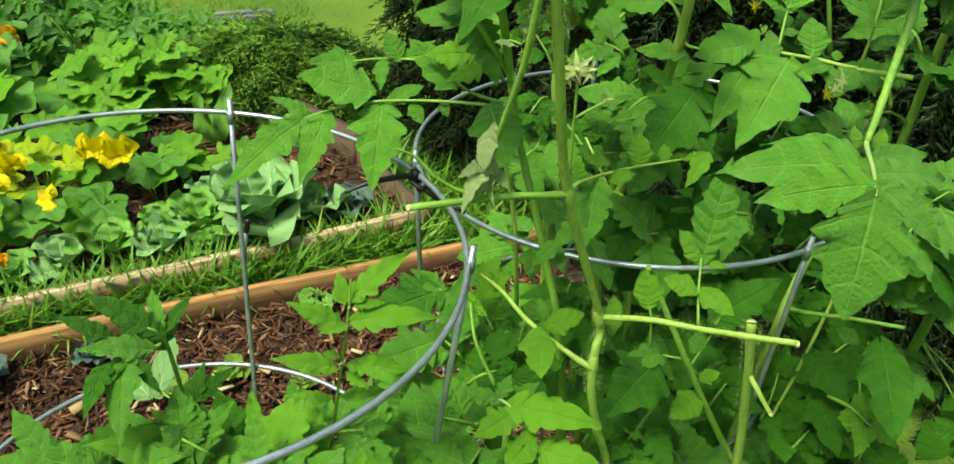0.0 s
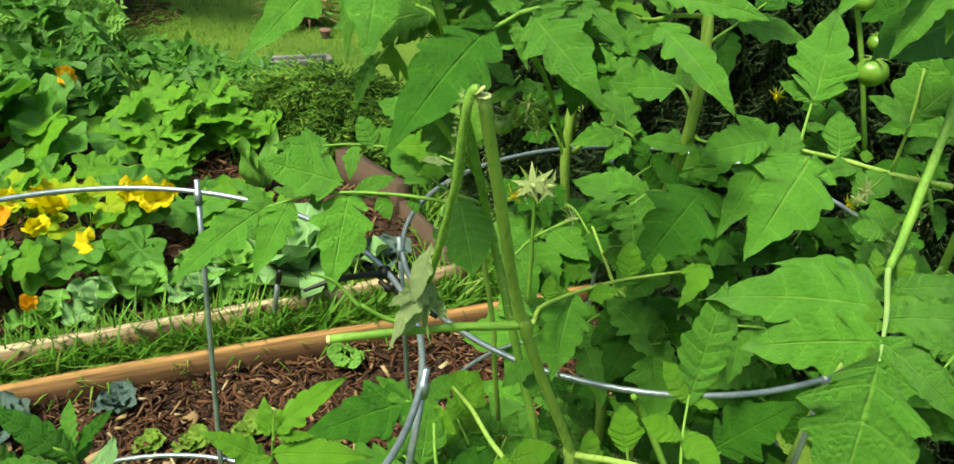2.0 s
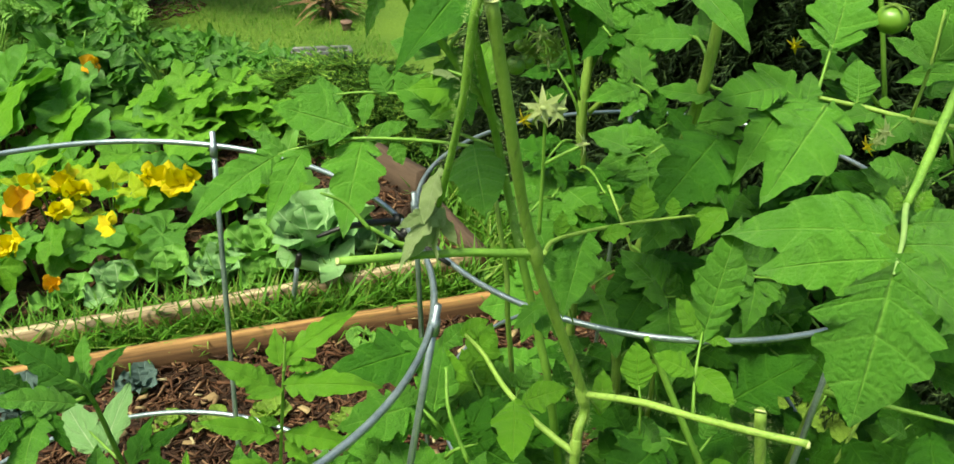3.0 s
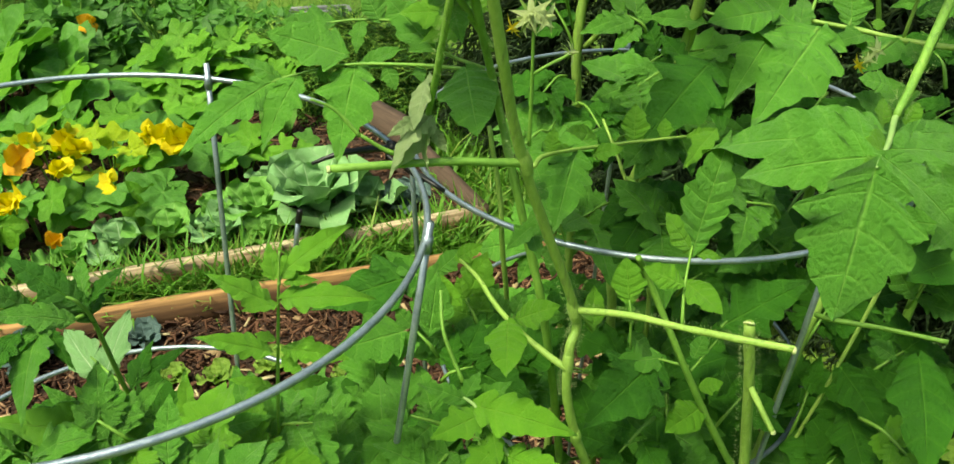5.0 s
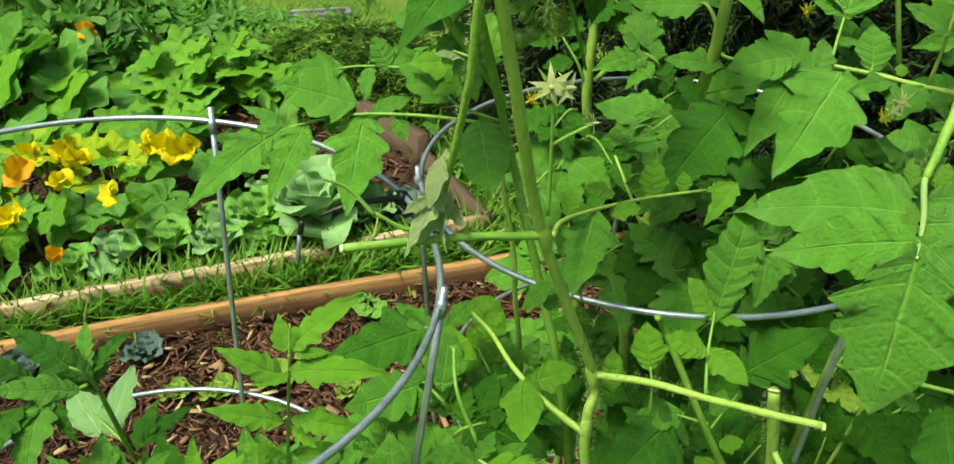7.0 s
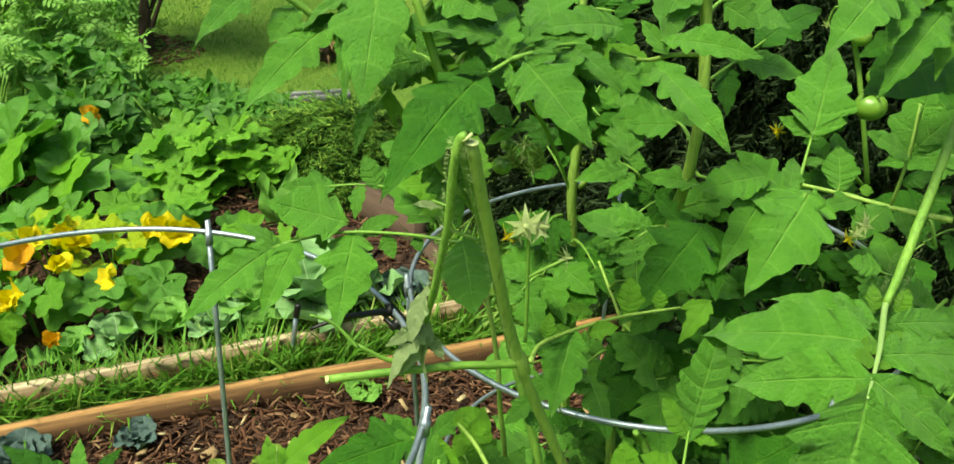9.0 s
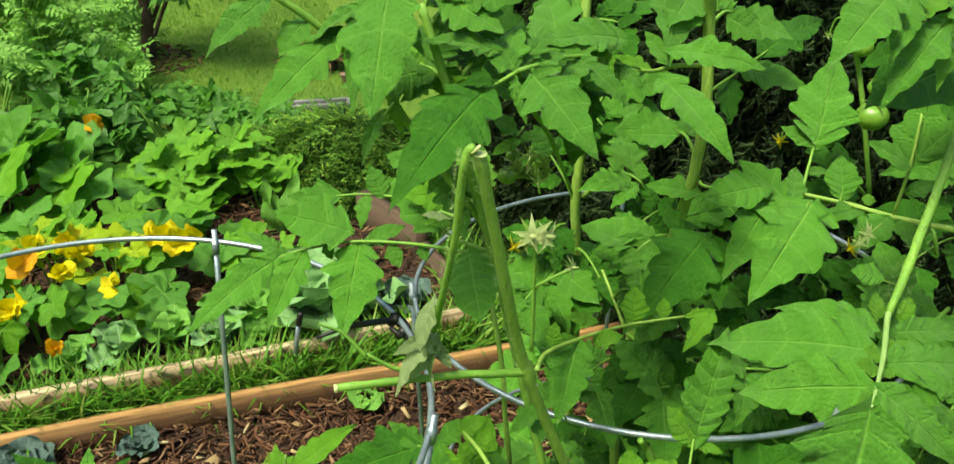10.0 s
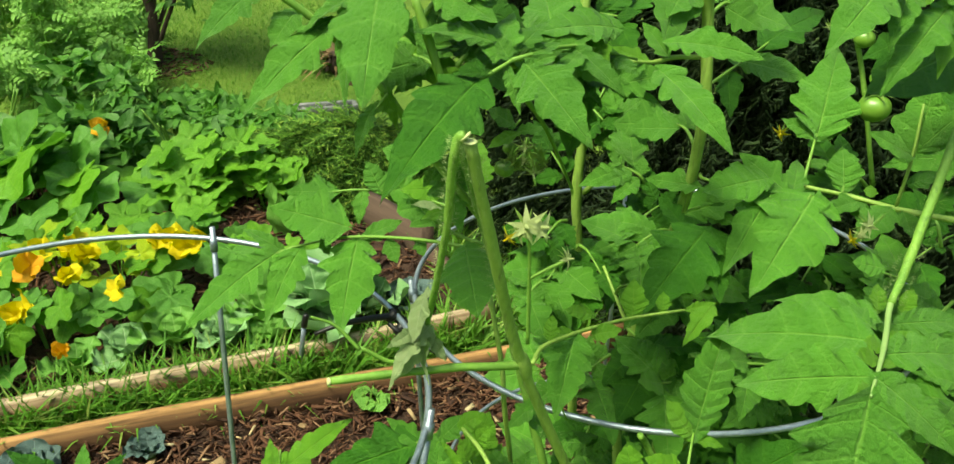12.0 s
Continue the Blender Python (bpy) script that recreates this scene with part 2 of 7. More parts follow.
DULL_GREY = grainy_material("dull_grey", (0.10, 0.105, 0.105), (0.22, 0.23, 0.23), 20, 0.6, 0.3)
TERRACOTTA = grainy_material("terracotta", (0.13, 0.075, 0.06), (0.24, 0.15, 0.12), 20, 0.85)
WHITE = grainy_material("white_plastic", (0.74, 0.75, 0.75), (0.82, 0.82, 0.8), 20, 0.4)
PALE_LEAF_LITTER = island_material("dry_leaf", (0.16, 0.10, 0.05), (0.36, 0.27, 0.14), (0.50, 0.44, 0.26))


# ---- building helpers ----
PLACE = {}


def thing(name, at, label, category, group="", kind=""):
    ob = new(name)
    ob.location = at
    PLACE[ob] = Vector(at)
    return tagged(ob, label, category, group, kind)


def finish(data, material, smooth=True):
    data.materials.append(material)
    if smooth:
        data.polygons.foreach_set("use_smooth", [True] * len(data.polygons))
    return data


def part(name, data, material, parent, label="", world_matrix=None):
    """Links a mesh or a bmesh as one object under a thing or a part; world_matrix is its pose in the place."""
    if isinstance(data, bmesh.types.BMesh):
        mesh = bpy.data.meshes.new(name)
        data.to_mesh(mesh)
        data.free()
        data = finish(mesh, material)
    m = world_matrix or Matrix.Identity(4)
    ob = new(name, data)
    if parent is not None:
        ob.parent = parent
        ob.matrix_basis = Matrix.Translation(-PLACE[parent]) @ m
        PLACE[ob] = None
        if m.to_3x3() == Matrix.Identity(3):
            PLACE[ob] = m.translation.copy()
    else:
        ob.matrix_basis = m
        PLACE[ob] = m.translation.copy()
    return tagged(ob, label)


def spline(points, steps=6):
    pts = [Vector(p) for p in points]
    if len(pts) < 3:
        return [pts[0].lerp(pts[-1], i / steps) for i in range(steps + 1)]
    ext = [2 * pts[0] - pts[1], *pts, 2 * pts[-1] - pts[-2]]
    out = []
    for a, b, c, d in zip(ext, ext[1:], ext[2:], ext[3:]):
        for i in range(steps):
            s = i / steps
            out.append(0.5 * (2 * b + (c - a) * s + (2 * a - 5 * b + 4 * c - d) * s * s + (3 * b - a - 3 * c + d) * s ** 3))
    return out + [pts[-1]]


def tube(points, radii, sides=8, steps=6, closed=False, rough=0.0, origin=None, rng=None):
    """A round stem or wire along a smooth curve, as a bmesh."""
    pts = spline(points, steps) if not closed else [Vector(p) for p in points]
    o = Vector(origin) if origin is not None else Vector()
    n = len(pts)
    bm = bmesh.new()
    rings, side_axis = [], Vector((1, 0.1, 0.05))
    for i, p in enumerate(pts):
        if closed:
            d = pts[(i + 1) % n] - pts[i - 1]
        else:
            d = pts[min(i + 1, n - 1)] - pts[max(i - 1, 0)]
        d.normalize()
        side_axis = (side_axis - d * side_axis.dot(d)).normalized()
        other = d.cross(side_axis)
        k = i / max(n - 1, 1) * (len(radii) - 1)
        j = min(int(k), len(radii) - 2) if len(radii) > 1 else 0
        r = radii[0] if len(radii) == 1 else radii[j] + (radii[j + 1] - radii[j]) * (k - j)
        ring = []
        for s in range(sides):
            a = 2 * math.pi * s / sides
            rr = r * (1 + (rough * noise.noise((p + Vector((a, 0, 0))) * 90) if rough else 0))
            ring.append(bm.verts.new(p - o + (side_axis * math.cos(a) + other * math.sin(a)) * rr))
        rings.append(ring)
    pairs = list(zip(rings, rings[1:])) + ([(rings[-1], rings[0])] if closed else [])
    for a, b in pairs:
        for s in range(sides):
            bm.faces.new((a[s], a[(s + 1) % sides], b[(s + 1) % sides], b[s]))
    if not closed:
        bm.faces.new(rings[0][::-1])
        bm.faces.new(rings[-1])
    return bm


def template_mesh(name, template, material):
    v, f, uv = template
    mesh = bpy.data.meshes.new(name)
    mesh.from_pydata(v.tolist(), [], f)
    layer = mesh.uv_layers.new(name="UVMap")
    idx = np.empty(len(mesh.loops), dtype=np.int32)
    mesh.loops.foreach_get("vertex_index", idx)
    layer.data.foreach_set("uv", uv[idx].astype(np.float32).ravel())
    return finish(mesh, material)


def joined(template_list, picks, matrices):
    """Many copies of the templates as one template."""
    vs, fs, uvs, base = [], [], [], 0
    for k, m in zip(picks, matrices):
        v, f, uv = template_list[k]
        a = np.array(m)
        vs.append(v @ a[:3, :3].T + a[:3, 3])
        fs += [tuple(i + base for i in face) for face in f]
        uvs.append(uv)
        base += len(v)
    return np.concatenate(vs), fs, np.concatenate(uvs)


def blade_template(profile, seed, rows=16, cols=6, teeth=0.0, teeth_count=5, fold=0.25, droop=0.25, ripple=0.03, lobe=0.0):
    """A leaf blade one unit long along y, facing z. profile(u) gives half the width."""
    r = random.Random(seed)
    ph, ph2 = r.uniform(0, 6), r.uniform(0, 6)
    half = cols // 2
    v, uv = [], []
    for i in range(rows + 1):
        u = i / rows
        for j in range(-half, half + 1):
            s = j / half
            w = profile(u)
            cycle = (u * teeth_count + (0.35 if s > 0 else 0.0) + r.uniform(-0.03, 0.03)) % 1.0
            notch = 1.0 - (teeth + lobe * max(0.0, 1 - u * 1.25)) * (1.0 - min(cycle * 1.5, 1.0)) * abs(s) ** 2
            x = s * w * notch
            y = u + 0.10 * abs(s) * (1 - u) * teeth * 3 - 0.05 * abs(s) ** 2 * (1 - u) ** 3
            z = fold * abs(x) - droop * u * u * 0.6
            z += ripple * math.sin(u * 17 + ph + s * 1.4) * abs(s) + ripple * 0.8 * math.sin(u * 7 + ph2) * s
            v.append((x, y, z))
            uv.append((0.5 + 0.5 * s, u))
    w = 2 * half + 1
    f = [(i * w + j, i * w + j + 1, (i + 1) * w + j + 1, (i + 1) * w + j) for i in range(rows) for j in range(w - 1)]
    return np.array(v), f, np.array(uv)


def toothed_template(width, seed, teeth=4, deep=0.6, shallow=0.2, belly=0.3, fold=0.22, droop=0.3, cols=8, heart=0.06, rise=0.55, power=1.35, slant=0.42, puff=0.003):
    """A tomato leaflet one unit long along y, facing z. Its rows of faces follow the side veins from the midrib to the lobes;
    the lobes point forward, deep near the stalk and small near the tip. The uv's y counts the veins, eight to the unit."""
    r = random.Random(seed)
    ph, ph2 = r.uniform(0, 6), r.uniform(0, 6)
    half = cols // 2

    def body(u):
        return 0.5 * width * min(1.0, u / belly) ** rise * (1 - max(0.0, (u - belly) / (1 - belly)) ** power) if 0 < u < 1 else 0.003

    cuts = [0.05 + 0.80 * (k / teeth) ** 1.08 for k in range(teeth + 1)]
    rows = [(0.0, 0.0, {-1: (0.0, 0.012), 1: (0.0, 0.012)}, 0.0)]
    for k in range(teeth):
        run = cuts[k + 1] - cuts[k]
        base = shallow + (deep - shallow) * (1 - k / max(teeth - 1, 1)) ** 1.5
        depth = {g: base * r.uniform(0.6, 1.2) for g in (-1, 1)}
        swell = {g: r.uniform(0.88, 1.10) for g in (-1, 1)}
        shift = {g: r.uniform(-0.10, 0.10) * run for g in (-1, 1)}
        curl = r.uniform(-0.02, 0.05)
        for phase, along, cut in ((0.0, 0.0, 1.0), (0.12, 0.10, 0.72), (0.24, 0.24, 0.36), (0.36, 0.44, 0.10), (0.50, 0.66, 0.0), (0.75, 0.84, 0.62)):
            u = cuts[k] + run * along
            ends = {g: (u + shift[g] * along, body(u) * swell[g] * (1 - depth[g] * cut)) for g in (-1, 1)}
            rows.append((k + phase, u, ends, curl * math.sin(math.pi * min(1.0, along))))
    for phase, u in ((0.0, cuts[-1] + 0.01), (0.4, 0.92), (0.7, 0.965), (1.0, 1.0)):
        rows.append((teeth + phase, u, {g: (u, body(u) * (0.85 if u < 0.9 else 1.0)) for g in (-1, 1)}, 0.0))
    v, uv, foot = [], [], 0.0
    for phase, u, ends, curl in rows:
        foot = max(foot + 0.002, min(u, u - slant * body(u)))
        foot = min(foot, 1.0)
        for j in range(-half, half + 1):
            q, g = abs(j) / half, 1 if j > 0 else -1
            far_u, far_w = ends[g]
            x = g * far_w * q
            y = foot + (far_u - foot) * q ** 1.25 - heart * q ** 1.5 * max(0.0, 1 - u * 5)
            z = fold * abs(x) * (1 - 0.35 * q) - droop * y * abs(y) * 0.6
            z += puff * math.cos(2 * math.pi * phase) * q * (1 - 0.7 * q) * 2.4 - curl * q ** 3
            z += 0.03 * math.sin(y * 6 + ph2) * g * q + 0.014 * math.sin(y * 17 + ph) * q
            v.append((x, y, z))
            uv.append((0.5 + 0.5 * g * q, phase / 8))
    w = 2 * half + 1
    f = [(i * w + j, i * w + j + 1, (i + 1) * w + j + 1, (i + 1) * w + j) for i in range(len(rows) - 1) for j in range(w - 1)]
    return np.array(v), f, np.array(uv)


def palm_template(seed, lobes=5, depth=0.3, rings=6, spokes=36, cup=0.15, ripple=0.04, notch=0.9, saw=0.04):
    """A broad lobed leaf of unit radius round its stalk at the origin, facing z, tip along y."""
    r = random.Random(seed)
    ph = r.uniform(0, 6)
    v, uv = [(0, 0, 0)], [(0.5, 0.1)]
    for k in range(1, rings + 1):
        q = k / rings
        for s in range(spokes):
            a = -math.pi + 2 * math.pi * (s + 0.5) / spokes
            lobe_r = 1 - depth * (0.5 - 0.5 * math.cos(a * lobes)) - notch * max(0, abs(a) / math.pi - 0.82) * 4
            lobe_r *= 1 + saw * ((s % 2) - 0.5) * 2 + 0.05 * math.sin(3 * a + ph)
            rad = q * max(lobe_r, 0.1) if q > 0.4 else q * (0.6 + 0.4 * max(lobe_r, 0.1))
            z = cup * q * q + ripple * q * math.sin(a * 7 + ph) - 0.16 * q * q * abs(math.cos(a)) + 0.06 * q * abs(math.sin(a * lobes / 2))
            z += 0.02 * q * q * math.sin(a * 11 + 2 * ph) + 0.015 * math.sin(q * 12 + a * 3 + ph) + 0.03 * q * math.sin(a * 2 + ph)
            v.append((rad * math.sin(a), rad * math.cos(a) * 0.95, z))
            uv.append((0.5 + 0.5 * math.sin(a * lobes) * q * 0.9, q))
    f = [(0, 1 + s, 1 + (s + 1) % spokes) for s in range(spokes)]
    for k in range(rings - 1):
        for s in range(spokes):
            a, b = 1 + k * spokes + s, 1 + k * spokes + (s + 1) % spokes
            f.append((a, a + spokes, b + spokes, b))
    return np.array(v, float), f, np.array(uv)


def ovate(width, belly=0.35, tip=1.0):
    def profile(u):
        if u <= 0 or u >= 1:
            return 0.004
        return 0.5 * width * (u / belly) ** 0.6 * math.exp(0.6 * (1 - u / belly)) ** 1.0 * (1 - u ** 3) ** tip if u < 1 else 0.004
    return profile


def frame_to(base, tip, roll=0.0, up=(0, 0, 1), size=None):
    """A pose whose y runs from base to tip and whose z is as upright as may be, then turned by roll degrees about y."""
    base, tip = Vector(base), Vector(tip)
    y = tip - base
    length = y.length if size is None else size
    y.normalize()
    z = Vector(up)
    if abs(z.dot(y)) > 0.97:
        z = Vector((0, -1, 0.2))
    z = (z - y * z.dot(y)).normalized()
    x = y.cross(z)
    m = Matrix((x, y, z)).transposed().to_4x4() @ Matrix.Rotation(radians(roll), 4, "Y") @ Matrix.Scale(length, 4)
    m.translation = base
    return m


# ---- setting: ground, lawn, raised beds ----
def ground_height(x, y):
    """Level round the beds; the lawn rises gently far behind."""
    return 0.0 + 0.035 * max(0.0, y - 7.0)


def ground_sheet():
    bm = bmesh.new()
    cuts = [-300, -60, -20, -10, -7, -5, -4, -3, -2, -1, 0, 1, 2, 3, 5, 9, 20, 60, 300]
    deep = [-300, -60, -20, -6, -3, -1, 0, 1, 2, 3, 4, 5, 6, 7, 8, 10, 14, 20, 40, 100, 300]
    rows = [[bm.verts.new((x, y, min(ground_height(x, y), 2.5))) for y in deep] for x in cuts]
    for a, b in zip(rows, rows[1:]):
        for j in range(len(deep) - 1):
            bm.faces.new((a[j], b[j], b[j + 1], a[j + 1]))
    ob = part("ground", bm, TURF, None)
    return tagged(ob, "mown green lawn with patches of drying grass", "lawn", kind="structure")


ground_sheet()

BED_ANGLE = 36.5
ALONG = Vector((math.cos(radians(BED_ANGLE)), math.sin(radians(BED_ANGLE)), 0))
ACROSS = Vector((-ALONG.y, ALONG.x, 0))


def board_mesh(length, height, thick, seed):
    """A sawn plank along x, its foot at z = 0, with edges rounded by wear and a slight warp."""
    r = random.Random(seed)
    bm = bmesh.new()
    bmesh.ops.create_cube(bm, size=1)
    bmesh.ops.scale(bm, vec=(length, thick, height), verts=bm.verts)
    bmesh.ops.bevel(bm, geom=bm.edges[:], offset=0.004, segments=2, affect="EDGES")
    long_edges = [e for e in bm.edges if abs(e.verts[0].co.x - e.verts[1].co.x) > length * 0.5]
    bmesh.ops.subdivide_edges(bm, edges=long_edges, cuts=24, use_grid_fill=True)
    ph = r.uniform(0, 9)
    for v in bm.verts:
        v.co.z += height / 2
        v.co.y += 0.004 * math.sin(v.co.x * 2.3 + ph) + 0.0015 * noise.noise(v.co * 14)
        v.co.z += 0.003 * math.sin(v.co.x * 3.1 + ph) + 0.0012 * noise.noise(v.co * 19 + Vector((ph, 0, 0)))
    return bm


def board(bed, a, b, height, thick, z, material, seed, label):
    a, b = Vector((*a, z)), Vector((*b, z))
    d = b - a
    m = Matrix.Translation((a + b) / 2) @ Matrix.Rotation(math.atan2(d.y, d.x), 4, "Z")
    return part("board", board_mesh(d.length, height, thick, seed), material, bed, label, m)


# near bed: orange boards round a mulched floor
near_bed = thing("raised_bed", (-0.7, 1.9, 0), "raised garden bed of orange cedar boards filled with bark mulch", "raised bed")
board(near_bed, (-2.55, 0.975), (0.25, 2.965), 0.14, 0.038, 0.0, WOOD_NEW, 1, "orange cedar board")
# far bed: weathered boards
far_bed = thing("raised_bed", (-1.4, 2.8, 0), "weathered brown raised garden bed of vegetables beside a grass strip", "raised bed")
board(far_bed, (-2.6, 1.06), (-0.24, 2.90), 0.15, 0.04, 0.0, WOOD_OLD, 3, "weathered board with a top painted lit and sun-faded")
board(far_bed, (-0.235, 2.90), (-0.58, 3.27), 0.15, 0.04, 0.0, WOOD_GREY, 4, "weathered brown board")
board(far_bed, (-0.59, 3.29), (-0.93, 3.50), 0.21, 0.06, 0.0, WOOD_GREY, 5, "weathered brown board")


def bed_floor(name, origin, length, width, z, material, label):
    bm = bmesh.new()
    n, k = int(length / 0.05), int(width / 0.05)
    rows = []
    for i in range(n + 1):
        row = []
        for j in range(k + 1):
            p = Vector(origin) + ALONG * (length * i / n) + ACROSS * (width * j / k)
            h = 0.022 * noise.fractal(Vector((p.x, p.y, 0)) * 6, 1.0, 2.0, 4)
            row.append(bm.verts.new((p.x, p.y, z + h)))
        rows.append(row)
    for i in range(n):
        for j in range(k):
            bm.faces.new((rows[i][j], rows[i + 1][j], rows[i + 1][j + 1], rows[i][j + 1]))
    ob = part(name, bm, material, None)
    return tagged(ob, label, "soil", kind="structure")


bed_floor("bed_soil", Vector((-2.55, 0.975, 0)) - ACROSS * 1.9 + ALONG * 0.0, 3.4, 1.87, 0.055, SOIL, "dark damp soil under bark mulch in the bed")
bed_floor("bed_soil", Vector((-2.6, 1.06, 0)) + ACROSS * 0.03, 3.0, 1.75, 0.07, SOIL, "dark red-brown soil in the vegetable bed")


def chip_template(seed):
    r = random.Random(seed)
    l, w, h = 1.0, r.uniform(0.12, 0.3), r.uniform(0.05, 0.12)
    v = []
    for x in (-0.5, 0.5):
        k = r.uniform(0.3, 1.0)
        for y, z in ((-1, -1), (1, -1), (1, 1), (-1, 1)):
            v.append((x * l + r.uniform(-0.1, 0.1), y * w * 0.5 * k, z * h * 0.5 + 0.06 * r.uniform(-1, 1)))
    f = [(0, 1, 2, 3), (7, 6, 5, 4), (0, 4, 5, 1), (1, 5, 6, 2), (2, 6, 7, 3), (3, 7, 4, 0)]
    return np.array(v), f, np.zeros((8, 2))


CHIPS = [chip_template(i) for i in range(9)]


def scatter_chips(label, origin, length, width, z, count, seed, material, name="bark_mulch", small=0.018, large=0.07, flat=1.0):
    r = random.Random(seed)
    mats = []
    for _ in range(count):
        p = Vector(origin) + ALONG * r.uniform(0, length) + ACROSS * r.uniform(0, width)
        p.z = z + 0.022 * noise.fractal(Vector((p.x, p.y, 0)) * 6, 1.0, 2.0, 4) + r.uniform(0, 0.022)
        s = small + (large - small) * r.random() ** 1.5
        mats.append(Matrix.LocRotScale(p, Euler((r.gauss(0, 0.35), r.gauss(0, 0.3), r.uniform(0, 6.3))), Vector((s, s * r.uniform(0.7, 1.3) * flat, s))))
    mesh = template_mesh(name, joined(CHIPS, [r.randrange(9) for _ in mats], mats), material)
    ob = new(name, mesh)
    return tagged(ob, label, "mulch", kind="stuff")


scatter_chips("shredded red-brown bark mulch over the bed", Vector((-2.3, 1.15, 0)) - ACROSS * 1.30, 3.0, 1.26, 0.062, 19000, 5, MULCH, large=0.058)
scatter_chips("sparse red-brown bark mulch between the vegetables", Vector((-2.6, 1.06, 0)) + ACROSS * 0.06, 3.0, 1.7, 0.075, 9000, 6, MULCH)
scatter_chips("pale dry leaf scraps lying on the mulch", Vector((-2.3, 1.15, 0)) - ACROSS * 1.30, 3.0, 1.26, 0.082, 420, 9, PALE_LEAF_LITTER, "dry_leaf_litter", 0.015, 0.05, 2.2)


def blade_of_grass(seed):
    r = random.Random(seed)
    bend, w = r.uniform(0.2, 1.1), r.uniform(0.025, 0.05)
    v, uv = [], []
    for i in range(4):
        u = i / 3
        k = w * (1 - u) ** 0.7
        v += [(-k, bend * u * u, u * (1 - 0.25 * bend * u)), (k, bend * u * u, u * (1 - 0.25 * bend * u))]
        uv += [(0, u), (1, u)]
    f = [(0, 1, 3, 2), (2, 3, 5, 4), (4, 5, 7, 6)]
    return np.array(v), f, np.array(uv)


BLADES = [blade_of_grass(i) for i in range(8)]


def scatter_grass(label, spots, low, high, seed):
    r = random.Random(seed)
    mats = []
    for p in spots:
        s = r.uniform(low, high)
        mats.append(Matrix.LocRotScale(p, Euler((r.gauss(0, 0.3), r.gauss(0, 0.3), r.uniform(0, 6.3))), Vector((s, s, s))))
    mesh = template_mesh("grass", joined(BLADES, [r.randrange(8) for _ in mats], mats), GRASS)
    return tagged(new("grass", mesh), label, "grass", kind="stuff")


r = random.Random(11)
strip = []
for _ in range(12000):
    a = r.uniform(0.0, 3.6)
    q = Vector((-2.55, 1.0, 0)) + ALONG * a + ACROSS * (r.uniform(0.025, 0.17) if a < 2.95 else r.uniform(0.0, 0.8))
    strip.append((q.x, q.y, 0))
scatter_grass("unmown green grass in the strip between two raised beds", strip, 0.08, 0.225, 12)
lawn = []
for _ in range(60000):
    y = 3.9 + 5.5 * r.random() ** 0.9
    x = -0.62 * y + r.uniform(-2.4, 1.8)
    lawn.append((x, y, ground_height(x, y)))
scatter_grass("short lawn grass behind the beds", lawn, 0.02, 0.055, 13)


# ---- unseen dark ring all round, added to block light from the low sky ----
r = random.Random(77)
rim = []
for i in range(120):
    a = 2 * math.pi * i / 120
    rim.append((17 * math.cos(a) * r.uniform(0.96, 1.04), 17 * math.sin(a) * r.uniform(0.96, 1.04), 8.0 + 2.0 * math.sin(3 * a) + r.uniform(-1.2, 1.2)))
bm = bmesh.new()
low = [bm.verts.new((x, y, -0.6)) for x, y, z in rim]
mid = [bm.verts.new((x * 0.97, y * 0.97, z * 0.5)) for x, y, z in rim]
high = [bm.verts.new((x * 1.03, y * 1.03, z)) for x, y, z in rim]
for i in range(120):
    j = (i + 1) % 120
    bm.faces.new((low[i], low[j], mid[j], mid[i]))
    bm.faces.new((mid[i], mid[j], high[j], high[i]))
blocker_mesh = bpy.data.meshes.new("backdrop")
bm.to_mesh(blocker_mesh)
bm.free()
tagged(new("backdrop", finish(blocker_mesh, SKY_BLOCKER)), "unseen dark ring added to block light from the low sky", "trees", kind="structure")


# ---- tomato cages ----
def ring_points(c, radius, z, tilt=(0, 0), n=96):
    """A wire ring round c; tilt is its rise to the east and to the north."""
    return [(c[0] + radius * math.cos(a), c[1] + radius * math.sin(a), z + radius * (tilt[0] * math.cos(a) + tilt[1] * math.sin(a)))
            for a in (2 * math.pi * i / n for i in range(n))]


def tomato_cage(centre, legs, rings, label, wire=0.0028):
    """Rings of wire, each (centre, radius, height, tilt), on straight legs, each from its top to its foot, welded to the uppermost ring."""
    cage = thing("tomato_cage", (*centre, 0.0), label, "plant support", group="tomato cages")
    for c, radius, z, tilt in rings:
        part("ring", tube(ring_points(c, radius, z, tilt), [wire], 8, closed=True, origin=(*c, z)), WIRE, cage, world_matrix=Matrix.Translation((*c, z)))
    for high, low in legs:
        high, low = Vector(high), Vector(low)
        down = (low - high).normalized()
        part("leg", tube([high, high.lerp(low, 0.5), low], [wire * 1.05], 8, origin=high), WIRE, cage, world_matrix=Matrix.Translation(high))
        part("weld", tube([high + down * 0.012, high + down * 0.026], [wire * 1.5], 6, steps=2, origin=high), WIRE, cage, world_matrix=Matrix.Translation(high))
    return cage


CAGE_L, CAGE_R = (-0.0996, 0.7994), (0.3161, 1.2103)
